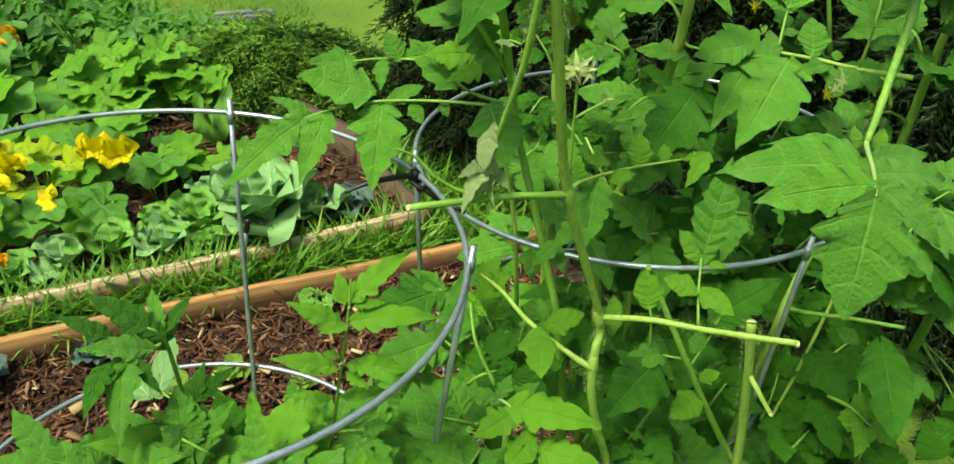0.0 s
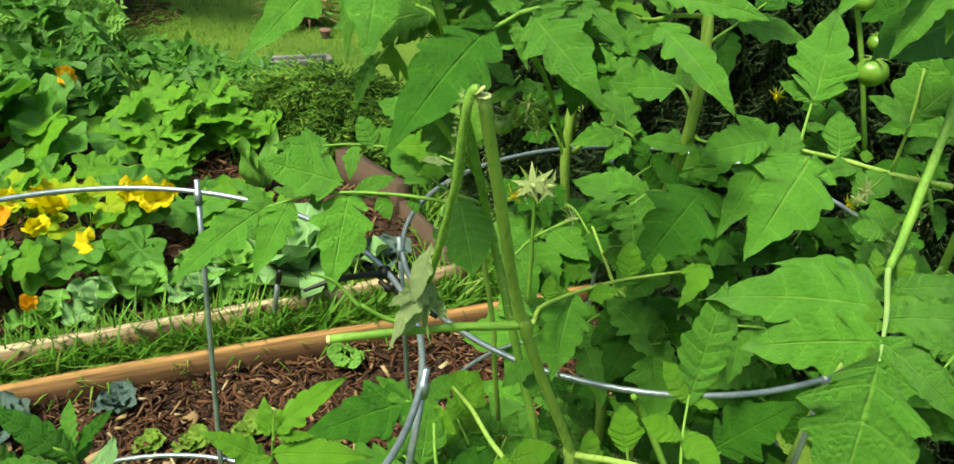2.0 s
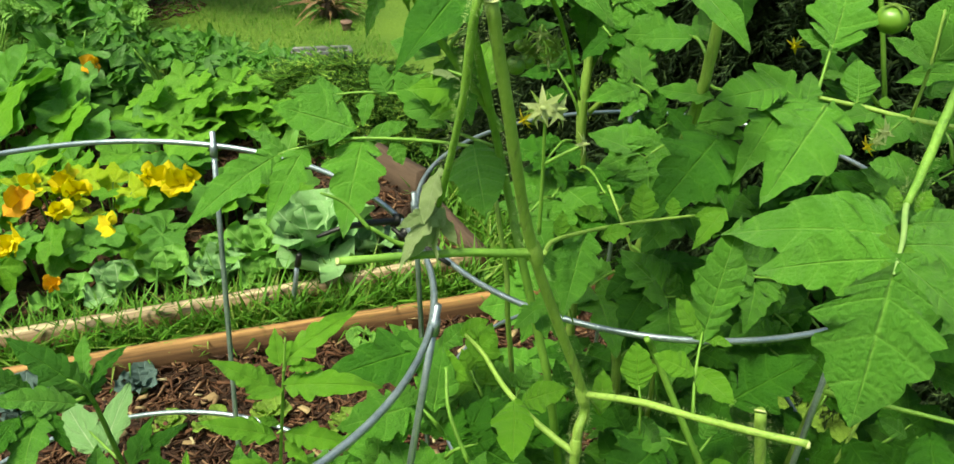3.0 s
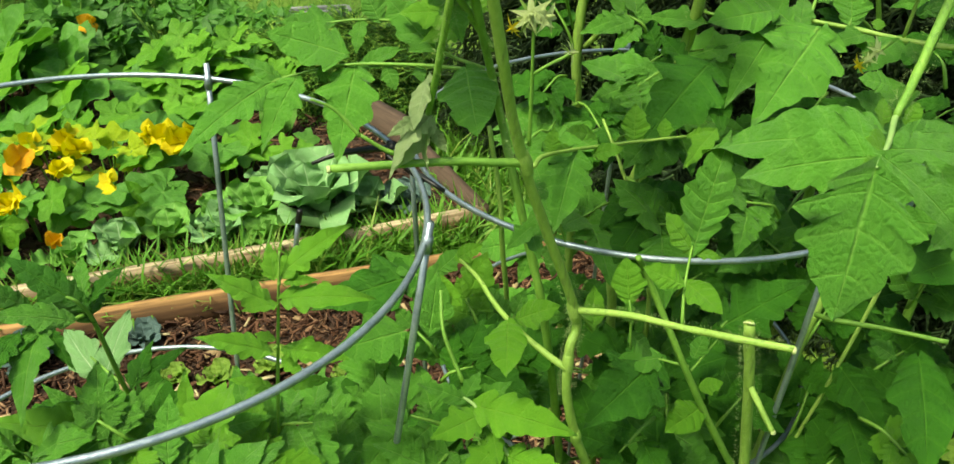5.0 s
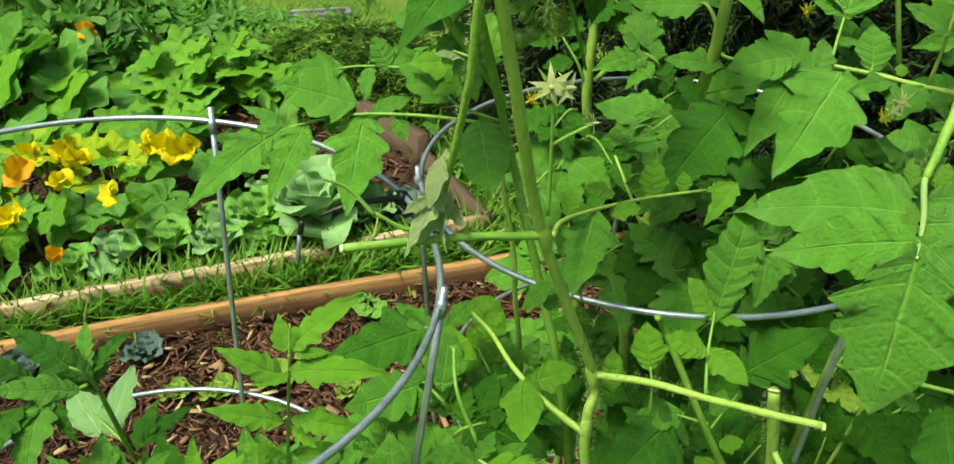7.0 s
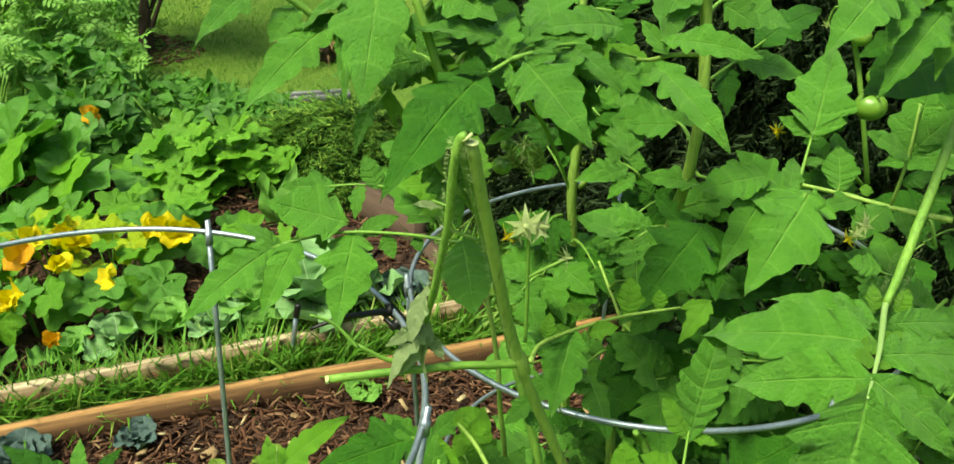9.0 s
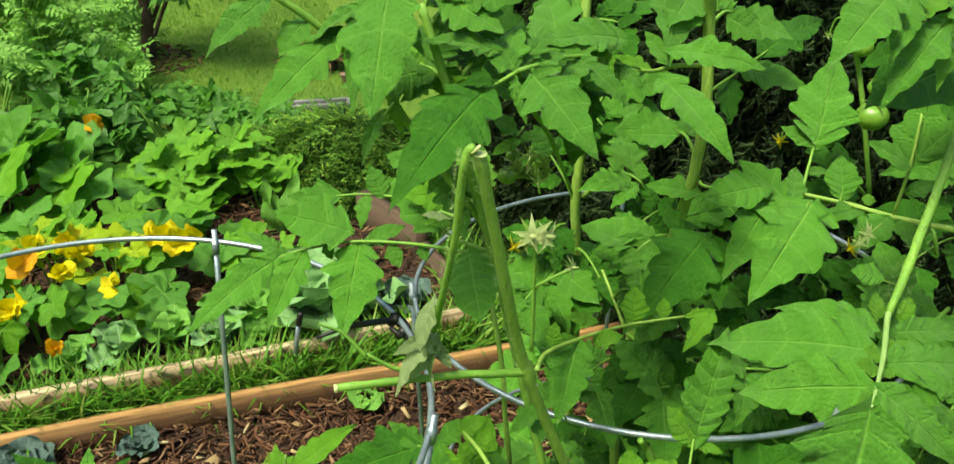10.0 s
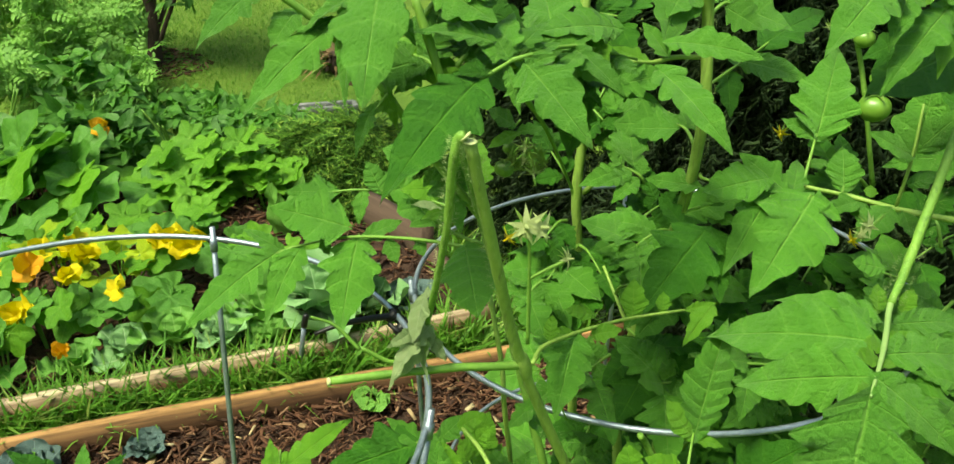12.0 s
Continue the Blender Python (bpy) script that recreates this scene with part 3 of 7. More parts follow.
tomato_cage(CAGE_L, (((-0.1225, 1.0469, 1.4012), (-0.0302, 0.850, -0.1)), ((0.1709, 0.8460, 1.3984), (0.0413, 0.7053, -0.1)), ((-0.268, 0.590, 1.405), (-0.13, 0.70, -0.1))),
            ((CAGE_L, 0.2702, 1.3807, (0, -0.021)), ((-0.0838, 0.7766), 0.2345, 1.067, (0, 0)), ((-0.06, 0.76), 0.19, 0.72, (0, 0)), ((-0.045, 0.745), 0.16, 0.38, (0, 0))),
            "galvanised wire tomato cage round young tomato plants in the mulched bed")
tomato_cage(CAGE_R, (((0.481, 0.998, 1.364), (0.462, 1.045, -0.1)), ((0.064, 1.118, 1.334), (0.160, 1.155, -0.1)), ((0.256, 1.472, 1.340), (0.27, 1.40, -0.1))),
            ((CAGE_R, 0.2647, 1.3294, (0.066, -0.0245)), ((0.316, 1.205), 0.225, 1.03, (0, 0)), ((0.316, 1.20), 0.19, 0.70, (0, 0)), ((0.316, 1.20), 0.165, 0.38, (0, 0))),
            "galvanised wire tomato cage tied to its neighbour, full of tomato foliage")


# ---- tomato plants ----
LEAFLETS = [
    toothed_template(0.80, 1, 4, 0.62, 0.20, 0.28),
    toothed_template(0.66, 2, 4, 0.50, 0.16, 0.30, droop=0.45),
    toothed_template(0.90, 3, 3, 0.62, 0.24, 0.28, droop=0.15),
    toothed_template(0.62, 4, 5, 0.46, 0.16, 0.32, droop=0.55, fold=0.32),
    toothed_template(0.80, 5, 5, 0.02, 0.02, 0.36, droop=0.25, fold=0.15, power=1.9, puff=0.001),
    toothed_template(0.84, 6, 4, 0.70, 0.28, 0.27, droop=0.3),
    toothed_template(0.96, 7, 4, 0.40, 0.26, 0.34, droop=0.12, fold=0.10, rise=0.7, power=1.5, puff=0.002),
    toothed_template(0.72, 8, 4, 0.68, 0.22, 0.26, droop=0.38, fold=0.3),
    toothed_template(0.86, 9, 3, 0.50, 0.20, 0.31, droop=0.22),
    toothed_template(0.60, 10, 6, 0.30, 0.14, 0.40, droop=0.18, fold=0.34, rise=0.6, power=1.6, puff=0.007),
]
MESHES = {}


def leaf_mesh(variant, material, templates=None, name="leaflet"):
    key = (name, variant, material.name)
    if key not in MESHES:
        MESHES[key] = template_mesh(name, (templates or LEAFLETS)[variant], material)
    return MESHES[key]


FACING = (0.0, -0.55, 0.83)


def stalk(plant, points, radius=0.0018, material=None):
    base = Vector(points[0])
    return part("leaf", tube(points, [radius, radius * 0.6], 6, 4, origin=base), material or STEM, plant, "", Matrix.Translation(base))


def leaflet(parent, base, tip, variant=0, roll=0.0, material=None, wide=1.0, name="leaflet"):
    m = frame_to(base, tip, roll, FACING) @ Matrix.Diagonal((wide, 1, 1, 1))
    return part(name, leaf_mesh(variant, material or TOMATO), None, parent, "", m)


def compound(plant, base, tip, pairs=3, size=0.085, sag=0.02, seed=0, roll=0.0, material=None, small=True, reach=0.62, thick=0.0022, label=""):
    """A tomato leaf: a stalk with paired leaflets, small ones between them and a large end leaflet."""
    r = random.Random(seed)
    base, tip = Vector(base), Vector(tip)
    frame_m = frame_to(base, tip, roll, FACING)
    axes = frame_m.to_3x3().normalized()
    x, y, z = axes.col[0], axes.col[1], axes.col[2]
    end = base.lerp(tip, reach)
    curve = [base, base.lerp(end, 0.5) + z * sag, end]
    stalk = part("leaf", tube(curve, [thick, thick * 0.8, thick * 0.5], 6, 4, origin=base), STEM, plant, label, Matrix.Translation(base))
    line = spline(curve, 10)
    leaflet(stalk, end, tip, r.choice((0, 1, 2, 5, 7, 8)), r.uniform(-12, 12), material, r.uniform(0.9, 1.15))
    for k in range(pairs):
        f = 0.95 - 0.62 * k / max(pairs - 0.4, 1)
        p = line[min(int(f * (len(line) - 1)), len(line) - 1)]
        for sgn in (-1, 1):
            s = size * r.uniform(0.75, 1.1) * (1.0 - 0.12 * k)
            a = radians(r.uniform(48, 78))
            d = (y * math.cos(a) + x * sgn * math.sin(a) + z * r.uniform(-0.45, 0.12)).normalized()
            stem_end = p + d * s * 0.16
            leaflet(stalk, stem_end, stem_end + d * s, r.choice((0, 1, 2, 3, 5, 7, 8)), sgn * r.uniform(-5, 28), material, r.uniform(0.85, 1.1))
        if small and k < pairs - 1:
            f2 = f - 0.31 / max(pairs - 0.4, 1)
            p2 = line[int(f2 * (len(line) - 1))]
            for sgn in (-1, 1):
                if r.random() < 0.75:
                    s = size * r.uniform(0.25, 0.42)
                    d = (y * 0.4 + x * sgn + z * r.uniform(-0.2, 0.2)).normalized()
                    leaflet(stalk, p2, p2 + d * s, 4, r.uniform(-20, 20), material, 1.1)
    return stalk


def stem(plant, points, radii, material=None, name="stem", label="", sides=10):
    base = Vector(points[0])
    return part(name, tube(points, radii, sides, 7, origin=base, rough=0.22), material or STEM, plant, label, Matrix.Translation(base))


def tomato_plant(at, label):
    return thing("tomato_plant", at, label, "tomato plant", group="tomato plants")


def filler(plant, trunk, count, seed, low, high, reach, facing=-90, fan=110, material=None, size=0.08):
    """Leaves all along a trunk, fanned towards the camera to fit its view."""
    r = random.Random(seed)
    line = spline(trunk, 8)
    for i in range(count):
        p = line[r.randrange(len(line))].copy()
        for _ in range(40):
            if low <= p.z <= high:
                break
            p = line[r.randrange(len(line))].copy()
        a = radians(facing + r.uniform(-fan, fan))
        n = reach * r.uniform(0.6, 1.15)
        d = Vector((math.cos(a), math.sin(a), r.uniform(-0.55, 0.35))).normalized()
        m = material or r.choice((TOMATO, TOMATO, TOMATO_SHADED))
        compound(plant, p, p + d * n, r.choice((2, 3, 3)), size * r.uniform(0.8, 1.2), r.uniform(0.0, 0.04), r.random(), r.uniform(-25, 25), m)



# the tall plant with a snapped, folded-over leader

plant_a = tomato_plant((0.3, 0.95, 0.06), "pruned tomato plant with a snapped and folded leader and cut shoots")
stem(plant_a, [(0.215, 0.758, 1.651), (0.224, 0.778, 1.587), (0.241, 0.815, 1.477), (0.284, 0.855, 1.338), (0.285, 0.847, 1.307), (0.288, 0.843, 1.264), (0.300, 0.849, 1.214), (0.318, 0.860, 1.153), (0.323, 0.863, 1.063), (0.327, 0.869, 0.873), (0.331, 0.875, 0.603), (0.331, 0.875, 0.030)], [0.0035, 0.0039, 0.0043], STEM_PALE, "stem", "hairy pale green main stem")
stem(plant_a, [(0.213, 0.756, 1.655), (0.210, 0.756, 1.653), (0.207, 0.756, 1.640), (0.202, 0.766, 1.597), (0.191, 0.782, 1.545), (0.182, 0.794, 1.507)], [0.0029, 0.0024, 0.002], STEM, "folded_shoot", "limp shoot folded over at the break")
stem(plant_a, [(0.242, 0.815, 1.477), (0.219, 0.800, 1.481), (0.191, 0.784, 1.484), (0.133, 0.753, 1.484)], [0.0029, 0.0027, 0.0025], STEM, "cut_stub", "pruned side stem ending in a clean cut")
stem(plant_a, [(0.284, 0.855, 1.338), (0.323, 0.843, 1.352), (0.361, 0.828, 1.362), (0.397, 0.813, 1.373), (0.433, 0.802, 1.382)], [0.0027, 0.0026, 0.0025], STEM_PALE, "cut_stub", "pruned side stem ending in a clean cut")
stem(plant_a, [(0.285, 0.842, 1.290), (0.251, 0.858, 1.298), (0.219, 0.888, 1.299), (0.193, 0.921, 1.301), (0.169, 0.949, 1.297)], [0.0028, 0.0022, 0.0016], STEM_PALE, "branch", "")
stem(plant_a, [(0.150, 0.762, 1.505), (0.135, 0.761, 1.520), (0.122, 0.756, 1.527)], [0.0014, 0.0011, 0.0008], STEM, "branch", "")
stem(plant_a, [(0.183, 0.790, 1.500), (0.169, 0.776, 1.490), (0.148, 0.767, 1.503)], [0.0016, 0.0014, 0.0012], STEM, "branch", "")
for joint, way in (((0.2835, 0.8545, 1.3370), (0.3, 0.1, -1)), ((0.2855, 0.8450, 1.2930), (0.05, -0.05, -1)), ((0.2420, 0.8150, 1.4770), (0.25, 0.2, -1)), ((0.300, 0.849, 1.214), (0.2, 0.15, -1))):
    joint, way = Vector(joint), Vector(way).normalized()
    stem(plant_a, [joint - way * 0.009, joint - way * 0.003, joint + way * 0.003, joint + way * 0.009], [0.0036, 0.0050, 0.0050, 0.0038], STEM_PALE, "stem_joint")
lf = stalk(plant_a, [(0.182, 0.794, 1.507), (0.178, 0.790, 1.501)], 0.0015, STEM)
leaflet(lf, (0.185, 0.791, 1.511), (0.165, 0.755, 1.495), 3, 25, WILTED, 0.78)
leaflet(lf, (0.186, 0.791, 1.510), (0.173, 0.759, 1.489), 1, -25, WILTED, 0.70)
leaflet(lf, (0.185, 0.789, 1.507), (0.184, 0.766, 1.487), 3, 50, WILTED, 0.78)
leaflet(lf, (0.183, 0.793, 1.537), (0.178, 0.768, 1.512), 4, 40, WILTED, 0.70)
leaflet(lf, (0.181, 0.786, 1.514), (0.168, 0.767, 1.506), 3, -40, WILTED, 0.78)
leaflet(lf, (0.186, 0.793, 1.503), (0.198, 0.780, 1.495), 4, 30, WILTED, 0.6)
lf = stalk(plant_a, [(0.198, 0.779, 1.602), (0.189, 0.779, 1.604)], 0.001, STEM)
leaflet(lf, (0.195, 0.778, 1.601), (0.182, 0.767, 1.608), 4, 20, WILTED, 0.5)
lf = stalk(plant_a, [(0.240, 0.865, 1.312), (0.241, 0.867, 1.314)], 0.001, STEM)
leaflet(lf, (0.240, 0.864, 1.311), (0.269, 0.862, 1.335), 4, 0, TOMATO_YOUNG, 0.85)
leaflet(lf, (0.231, 0.869, 1.303), (0.242, 0.818, 1.297), 4, 0, TOMATO_YOUNG, 0.8)
lf = stalk(plant_a, [(0.362, 0.829, 1.363), (0.359, 0.849, 1.384), (0.360, 0.878, 1.399)], 0.0014, STEM)
leaflet(lf, (0.357, 0.844, 1.387), (0.329, 0.844, 1.397), 4, 0, TOMATO_YOUNG, 0.85)
leaflet(lf, (0.360, 0.850, 1.385), (0.385, 0.825, 1.386), 4, 0, TOMATO_YOUNG, 0.8)
leaflet(lf, (0.361, 0.876, 1.396), (0.369, 0.904, 1.482), 9, -10, TOMATO, 0.66)
leaflet(lf, (0.360, 0.875, 1.396), (0.339, 0.877, 1.424), 4, 10, TOMATO_YOUNG, 0.8)
leaflet(lf, (0.362, 0.876, 1.396), (0.381, 0.870, 1.399), 4, 0, TOMATO_YOUNG, 0.6)
lf = stalk(plant_a, [(0.326, 0.844, 1.352), (0.323, 0.849, 1.361)], 0.0012, STEM)
leaflet(lf, (0.323, 0.849, 1.360), (0.315, 0.866, 1.387), 4, 0, TOMATO_YOUNG, 1.0)
lf = stalk(plant_a, [(0.326, 0.844, 1.352), (0.330, 0.843, 1.322)], 0.0012, STEM)
leaflet(lf, (0.328, 0.849, 1.331), (0.349, 0.852, 1.311), 4, 0, TOMATO, 0.7)
lf = stalk(plant_a, [(0.289, 0.863, 1.329), (0.299, 0.867, 1.313)], 0.0012, STEM)
leaflet(lf, (0.299, 0.867, 1.313), (0.296, 0.877, 1.347), 4, 20, TOMATO_YOUNG, 0.7)
lf = stalk(plant_a, [(0.245, 0.835, 1.465), (0.249, 0.877, 1.454), (0.292, 0.958, 1.431), (0.343, 0.993, 1.430)], 0.0019, STEM_PALE)
leaflet(lf, (0.303, 0.971, 1.428), (0.299, 0.988, 1.455), 4, 0, TOMATO_YOUNG, 0.9)
leaflet(lf, (0.326, 0.988, 1.428), (0.324, 0.997, 1.442), 4, 0, TOMATO_YOUNG, 1.0)
leaflet(lf, (0.274, 0.947, 1.440), (0.252, 0.936, 1.448), 4, 0, TOMATO_YOUNG, 0.7)
leaflet(lf, (0.275, 0.930, 1.432), (0.296, 0.930, 1.443), 4, 0, TOMATO_YOUNG, 0.9)
leaflet(lf, (0.264, 0.910, 1.442), (0.261, 0.853, 1.414), 1, 0, TOMATO, 0.97)
leaflet(lf, (0.248, 0.887, 1.450), (0.247, 0.897, 1.466), 4, 0, TOMATO_YOUNG, 0.8)
leaflet(lf, (0.344, 0.993, 1.430), (0.366, 0.995, 1.442), 3, 10, TOMATO_YOUNG, 0.67)
leaflet(lf, (0.364, 0.992, 1.440), (0.345, 0.953, 1.424), 2, 0, TOMATO_YOUNG, 0.5)
leaflet(lf, (0.265, 0.919, 1.438), (0.240, 0.905, 1.443), 4, 0, TOMATO_YOUNG, 0.5)
lf = stalk(plant_a, [(0.259, 0.897, 1.388), (0.265, 0.906, 1.364)], 0.001, STEM)
leaflet(lf, (0.259, 0.906, 1.402), (0.234, 0.879, 1.388), 2, 0, TOMATO, 0.67)
leaflet(lf, (0.239, 0.907, 1.375), (0.220, 0.891, 1.357), 2, 0, TOMATO, 0.76)
leaflet(lf, (0.233, 0.922, 1.362), (0.247, 0.894, 1.353), 2, 0, TOMATO, 0.76)

# the plant behind it, with long compound leaves over both cages

plant_b = tomato_plant((0.22, 1.0, 0.06), "tall leafy tomato plant reaching over two wire cages")
stem(plant_b, [(0.136, 0.904, 1.688), (0.158, 0.901, 1.630), (0.170, 0.918, 1.571), (0.189, 0.969, 1.445), (0.211, 0.955, 1.383), (0.234, 0.949, 1.311), (0.251, 0.948, 1.249), (0.275, 0.983, 1.076), (0.282, 0.994, 0.986), (0.286, 1.000, 0.796), (0.290, 1.006, 0.526), (0.290, 1.006, 0.030)], [0.003, 0.0039, 0.0048], STEM, "stem", "green hairy stem")
stem(plant_b, [(0.186, 0.952, 1.496), (0.158, 0.927, 1.548), (0.137, 0.908, 1.587), (0.120, 0.890, 1.625), (0.081, 0.871, 1.672), (0.045, 0.855, 1.701)], [0.003, 0.0026, 0.0022], STEM, "branch", "")
stem(plant_b, [(0.174, 1.010, 1.402), (0.192, 0.995, 1.339), (0.199, 0.989, 1.291), (0.209, 1.011, 1.175), (0.212, 1.018, 1.085), (0.216, 1.024, 0.895), (0.220, 1.030, 0.625), (0.220, 1.030, 0.030)], [0.0022, 0.0026, 0.003], STEM_PALE, "branch", "")
lf = stalk(plant_b, [(0.190, 0.962, 1.472), (0.153, 0.974, 1.467), (0.102, 0.991, 1.456), (0.044, 0.995, 1.445), (-0.004, 0.988, 1.430), (-0.020, 0.980, 1.424)], 0.0018, STEM)
leaflet(lf, (-0.018, 0.981, 1.425), (-0.061, 0.893, 1.409), 3, -10, TOMATO, 0.71)
leaflet(lf, (0.002, 0.989, 1.430), (-0.008, 0.921, 1.396), 1, 0, TOMATO, 0.76)
leaflet(lf, (0.054, 0.997, 1.444), (0.061, 0.925, 1.394), 0, 0, TOMATO, 0.84)
leaflet(lf, (0.044, 1.000, 1.453), (-0.022, 0.983, 1.473), 2, 0, TOMATO, 0.97)
leaflet(lf, (0.059, 0.999, 1.445), (0.090, 1.006, 1.466), 4, 0, TOMATO, 0.7)
leaflet(lf, (-0.012, 0.984, 1.426), (-0.054, 0.985, 1.448), 3, 0, TOMATO, 0.59)
leaflet(lf, (0.024, 0.989, 1.443), (0.032, 0.984, 1.430), 4, 0, TOMATO, 0.9)
leaflet(lf, (0.083, 0.995, 1.449), (0.097, 0.980, 1.438), 4, 0, TOMATO, 0.9)
leaflet(lf, (0.161, 0.967, 1.471), (0.186, 0.913, 1.446), 4, 0, TOMATO, 0.95)
leaflet(lf, (0.112, 0.993, 1.455), (0.121, 0.980, 1.449), 4, 0, TOMATO, 0.9)
lf = stalk(plant_b, [(0.174, 0.980, 1.468), (0.135, 0.995, 1.470), (0.100, 1.027, 1.479), (0.042, 1.043, 1.470), (0.008, 1.043, 1.462)], 0.0016, STEM)
leaflet(lf, (0.124, 1.003, 1.468), (0.076, 1.013, 1.508), 2, 0, TOMATO, 0.8)
leaflet(lf, (0.062, 1.038, 1.473), (0.044, 1.047, 1.498), 4, 0, TOMATO, 0.9)
leaflet(lf, (0.017, 1.045, 1.463), (-0.029, 1.025, 1.467), 2, 0, TOMATO, 0.67)
leaflet(lf, (0.067, 1.039, 1.474), (0.094, 1.046, 1.497), 2, 0, TOMATO, 0.59)
leaflet(lf, (0.042, 1.043, 1.469), (0.048, 1.012, 1.452), 2, 0, TOMATO, 0.59)
leaflet(lf, (0.008, 1.043, 1.462), (-0.009, 1.048, 1.479), 1, 0, TOMATO, 0.67)
leaflet(lf, (0.101, 1.025, 1.477), (0.126, 1.025, 1.487), 2, 0, TOMATO, 0.67)
lf = stalk(plant_b, [(0.081, 0.871, 1.672), (0.091, 0.878, 1.681), (0.121, 0.887, 1.696)], 0.0018, STEM)
leaflet(lf, (0.119, 0.888, 1.697), (0.132, 0.815, 1.644), 2, 0, TOMATO, 0.71)
leaflet(lf, (0.093, 0.867, 1.670), (0.056, 0.801, 1.640), 1, 0, TOMATO, 0.67)
leaflet(lf, (0.048, 0.862, 1.692), (0.022, 0.816, 1.671), 1, 0, TOMATO, 0.76)
leaflet(lf, (0.070, 0.873, 1.680), (0.061, 0.844, 1.663), 4, 0, TOMATO, 0.8)
leaflet(lf, (0.094, 0.870, 1.675), (0.067, 0.847, 1.666), 3, 0, TOMATO_SHADED, 0.5)
leaflet(lf, (0.107, 0.881, 1.690), (0.075, 0.849, 1.678), 3, 10, TOMATO, 0.59)
leaflet(lf, (0.122, 0.885, 1.690), (0.150, 0.864, 1.672), 1, 0, TOMATO, 0.76)
leaflet(lf, (0.105, 0.887, 1.692), (0.114, 0.822, 1.652), 3, 0, TOMATO, 0.5)
lf = stalk(plant_b, [(0.123, 0.889, 1.623), (0.115, 0.880, 1.610)], 0.0012, STEM)
leaflet(lf, (0.115, 0.883, 1.615), (0.110, 0.854, 1.595), 3, 0, TOMATO, 0.67)
leaflet(lf, (0.120, 0.891, 1.627), (0.133, 0.880, 1.602), 1, 0, TOMATO_YOUNG, 0.59)
leaflet(lf, (0.123, 0.896, 1.614), (0.111, 0.880, 1.612), 4, 0, TOMATO_YOUNG, 0.7)
lf = stalk(plant_b, [(0.158, 0.901, 1.630), (0.172, 0.889, 1.634), (0.191, 0.882, 1.645), (0.205, 0.901, 1.652)], 0.002, STEM)
leaflet(lf, (0.188, 0.881, 1.643), (0.160, 0.780, 1.620), 1, -5, TOMATO_SHADED, 0.8)
leaflet(lf, (0.189, 0.908, 1.661), (0.141, 0.890, 1.680), 3, 15, TOMATO, 0.76)
leaflet(lf, (0.188, 0.887, 1.645), (0.153, 0.856, 1.634), 3, -20, TOMATO_SHADED, 0.46)
leaflet(lf, (0.194, 0.898, 1.651), (0.196, 0.936, 1.678), 2, 0, TOMATO, 0.76)
leaflet(lf, (0.182, 0.895, 1.651), (0.178, 0.859, 1.629), 2, 0, TOMATO_SHADED, 0.59)
leaflet(lf, (0.203, 0.900, 1.652), (0.183, 0.919, 1.673), 1, 0, TOMATO, 0.67)
leaflet(lf, (0.215, 0.897, 1.652), (0.265, 0.845, 1.630), 0, 10, TOMATO, 0.76)
leaflet(lf, (0.206, 0.915, 1.656), (0.219, 0.938, 1.672), 2, 0, TOMATO, 0.76)
leaflet(lf, (0.202, 0.898, 1.648), (0.217, 0.871, 1.634), 3, 0, TOMATO, 0.59)
leaflet(lf, (0.195, 0.884, 1.647), (0.168, 0.869, 1.652), 3, 0, TOMATO_SHADED, 0.5)
leaflet(lf, (0.214, 0.915, 1.653), (0.231, 0.934, 1.660), 2, 0, TOMATO, 0.76)
lf = stalk(plant_b, [(0.207, 0.895, 1.639), (0.220, 0.961, 1.586), (0.219, 1.164, 1.446)], 0.0024, STEM)
lf = stalk(plant_b, [(0.205, 0.901, 1.652), (0.237, 0.954, 1.651), (0.277, 1.020, 1.627)], 0.0018, STEM)
leaflet(lf, (0.263, 0.997, 1.655), (0.214, 0.950, 1.674), 3, 0, TOMATO, 0.92)
leaflet(lf, (0.238, 0.953, 1.649), (0.277, 0.932, 1.635), 1, 0, TOMATO, 0.76)
leaflet(lf, (0.242, 0.953, 1.647), (0.231, 0.923, 1.640), 2, 0, TOMATO, 0.76)
leaflet(lf, (0.251, 0.980, 1.650), (0.260, 0.963, 1.635), 2, 0, TOMATO_YOUNG, 0.76)
leaflet(lf, (0.229, 0.951, 1.648), (0.249, 0.973, 1.660), 2, 0, TOMATO, 0.67)
leaflet(lf, (0.260, 0.997, 1.634), (0.282, 0.987, 1.628), 4, 0, TOMATO, 0.7)
leaflet(lf, (0.221, 0.927, 1.650), (0.216, 0.895, 1.636), 1, 0, TOMATO, 0.59)
lf = stalk(plant_b, [(0.191, 1.015, 1.569), (0.185, 1.009, 1.560)], 0.001, STEM)
leaflet(lf, (0.187, 1.011, 1.564), (0.167, 1.004, 1.580), 4, 0, TOMATO, 0.85)
leaflet(lf, (0.192, 1.011, 1.560), (0.170, 0.990, 1.553), 4, 0, TOMATO_YOUNG, 0.5)
leaflet(lf, (0.190, 1.010, 1.560), (0.214, 1.018, 1.565), 2, 0, TOMATO, 0.59)
compound(plant_b, (0.153, 0.920, 1.624), (0.116, 0.926, 1.651), 3, 0.05, 0.01, 201, 0, TOMATO)
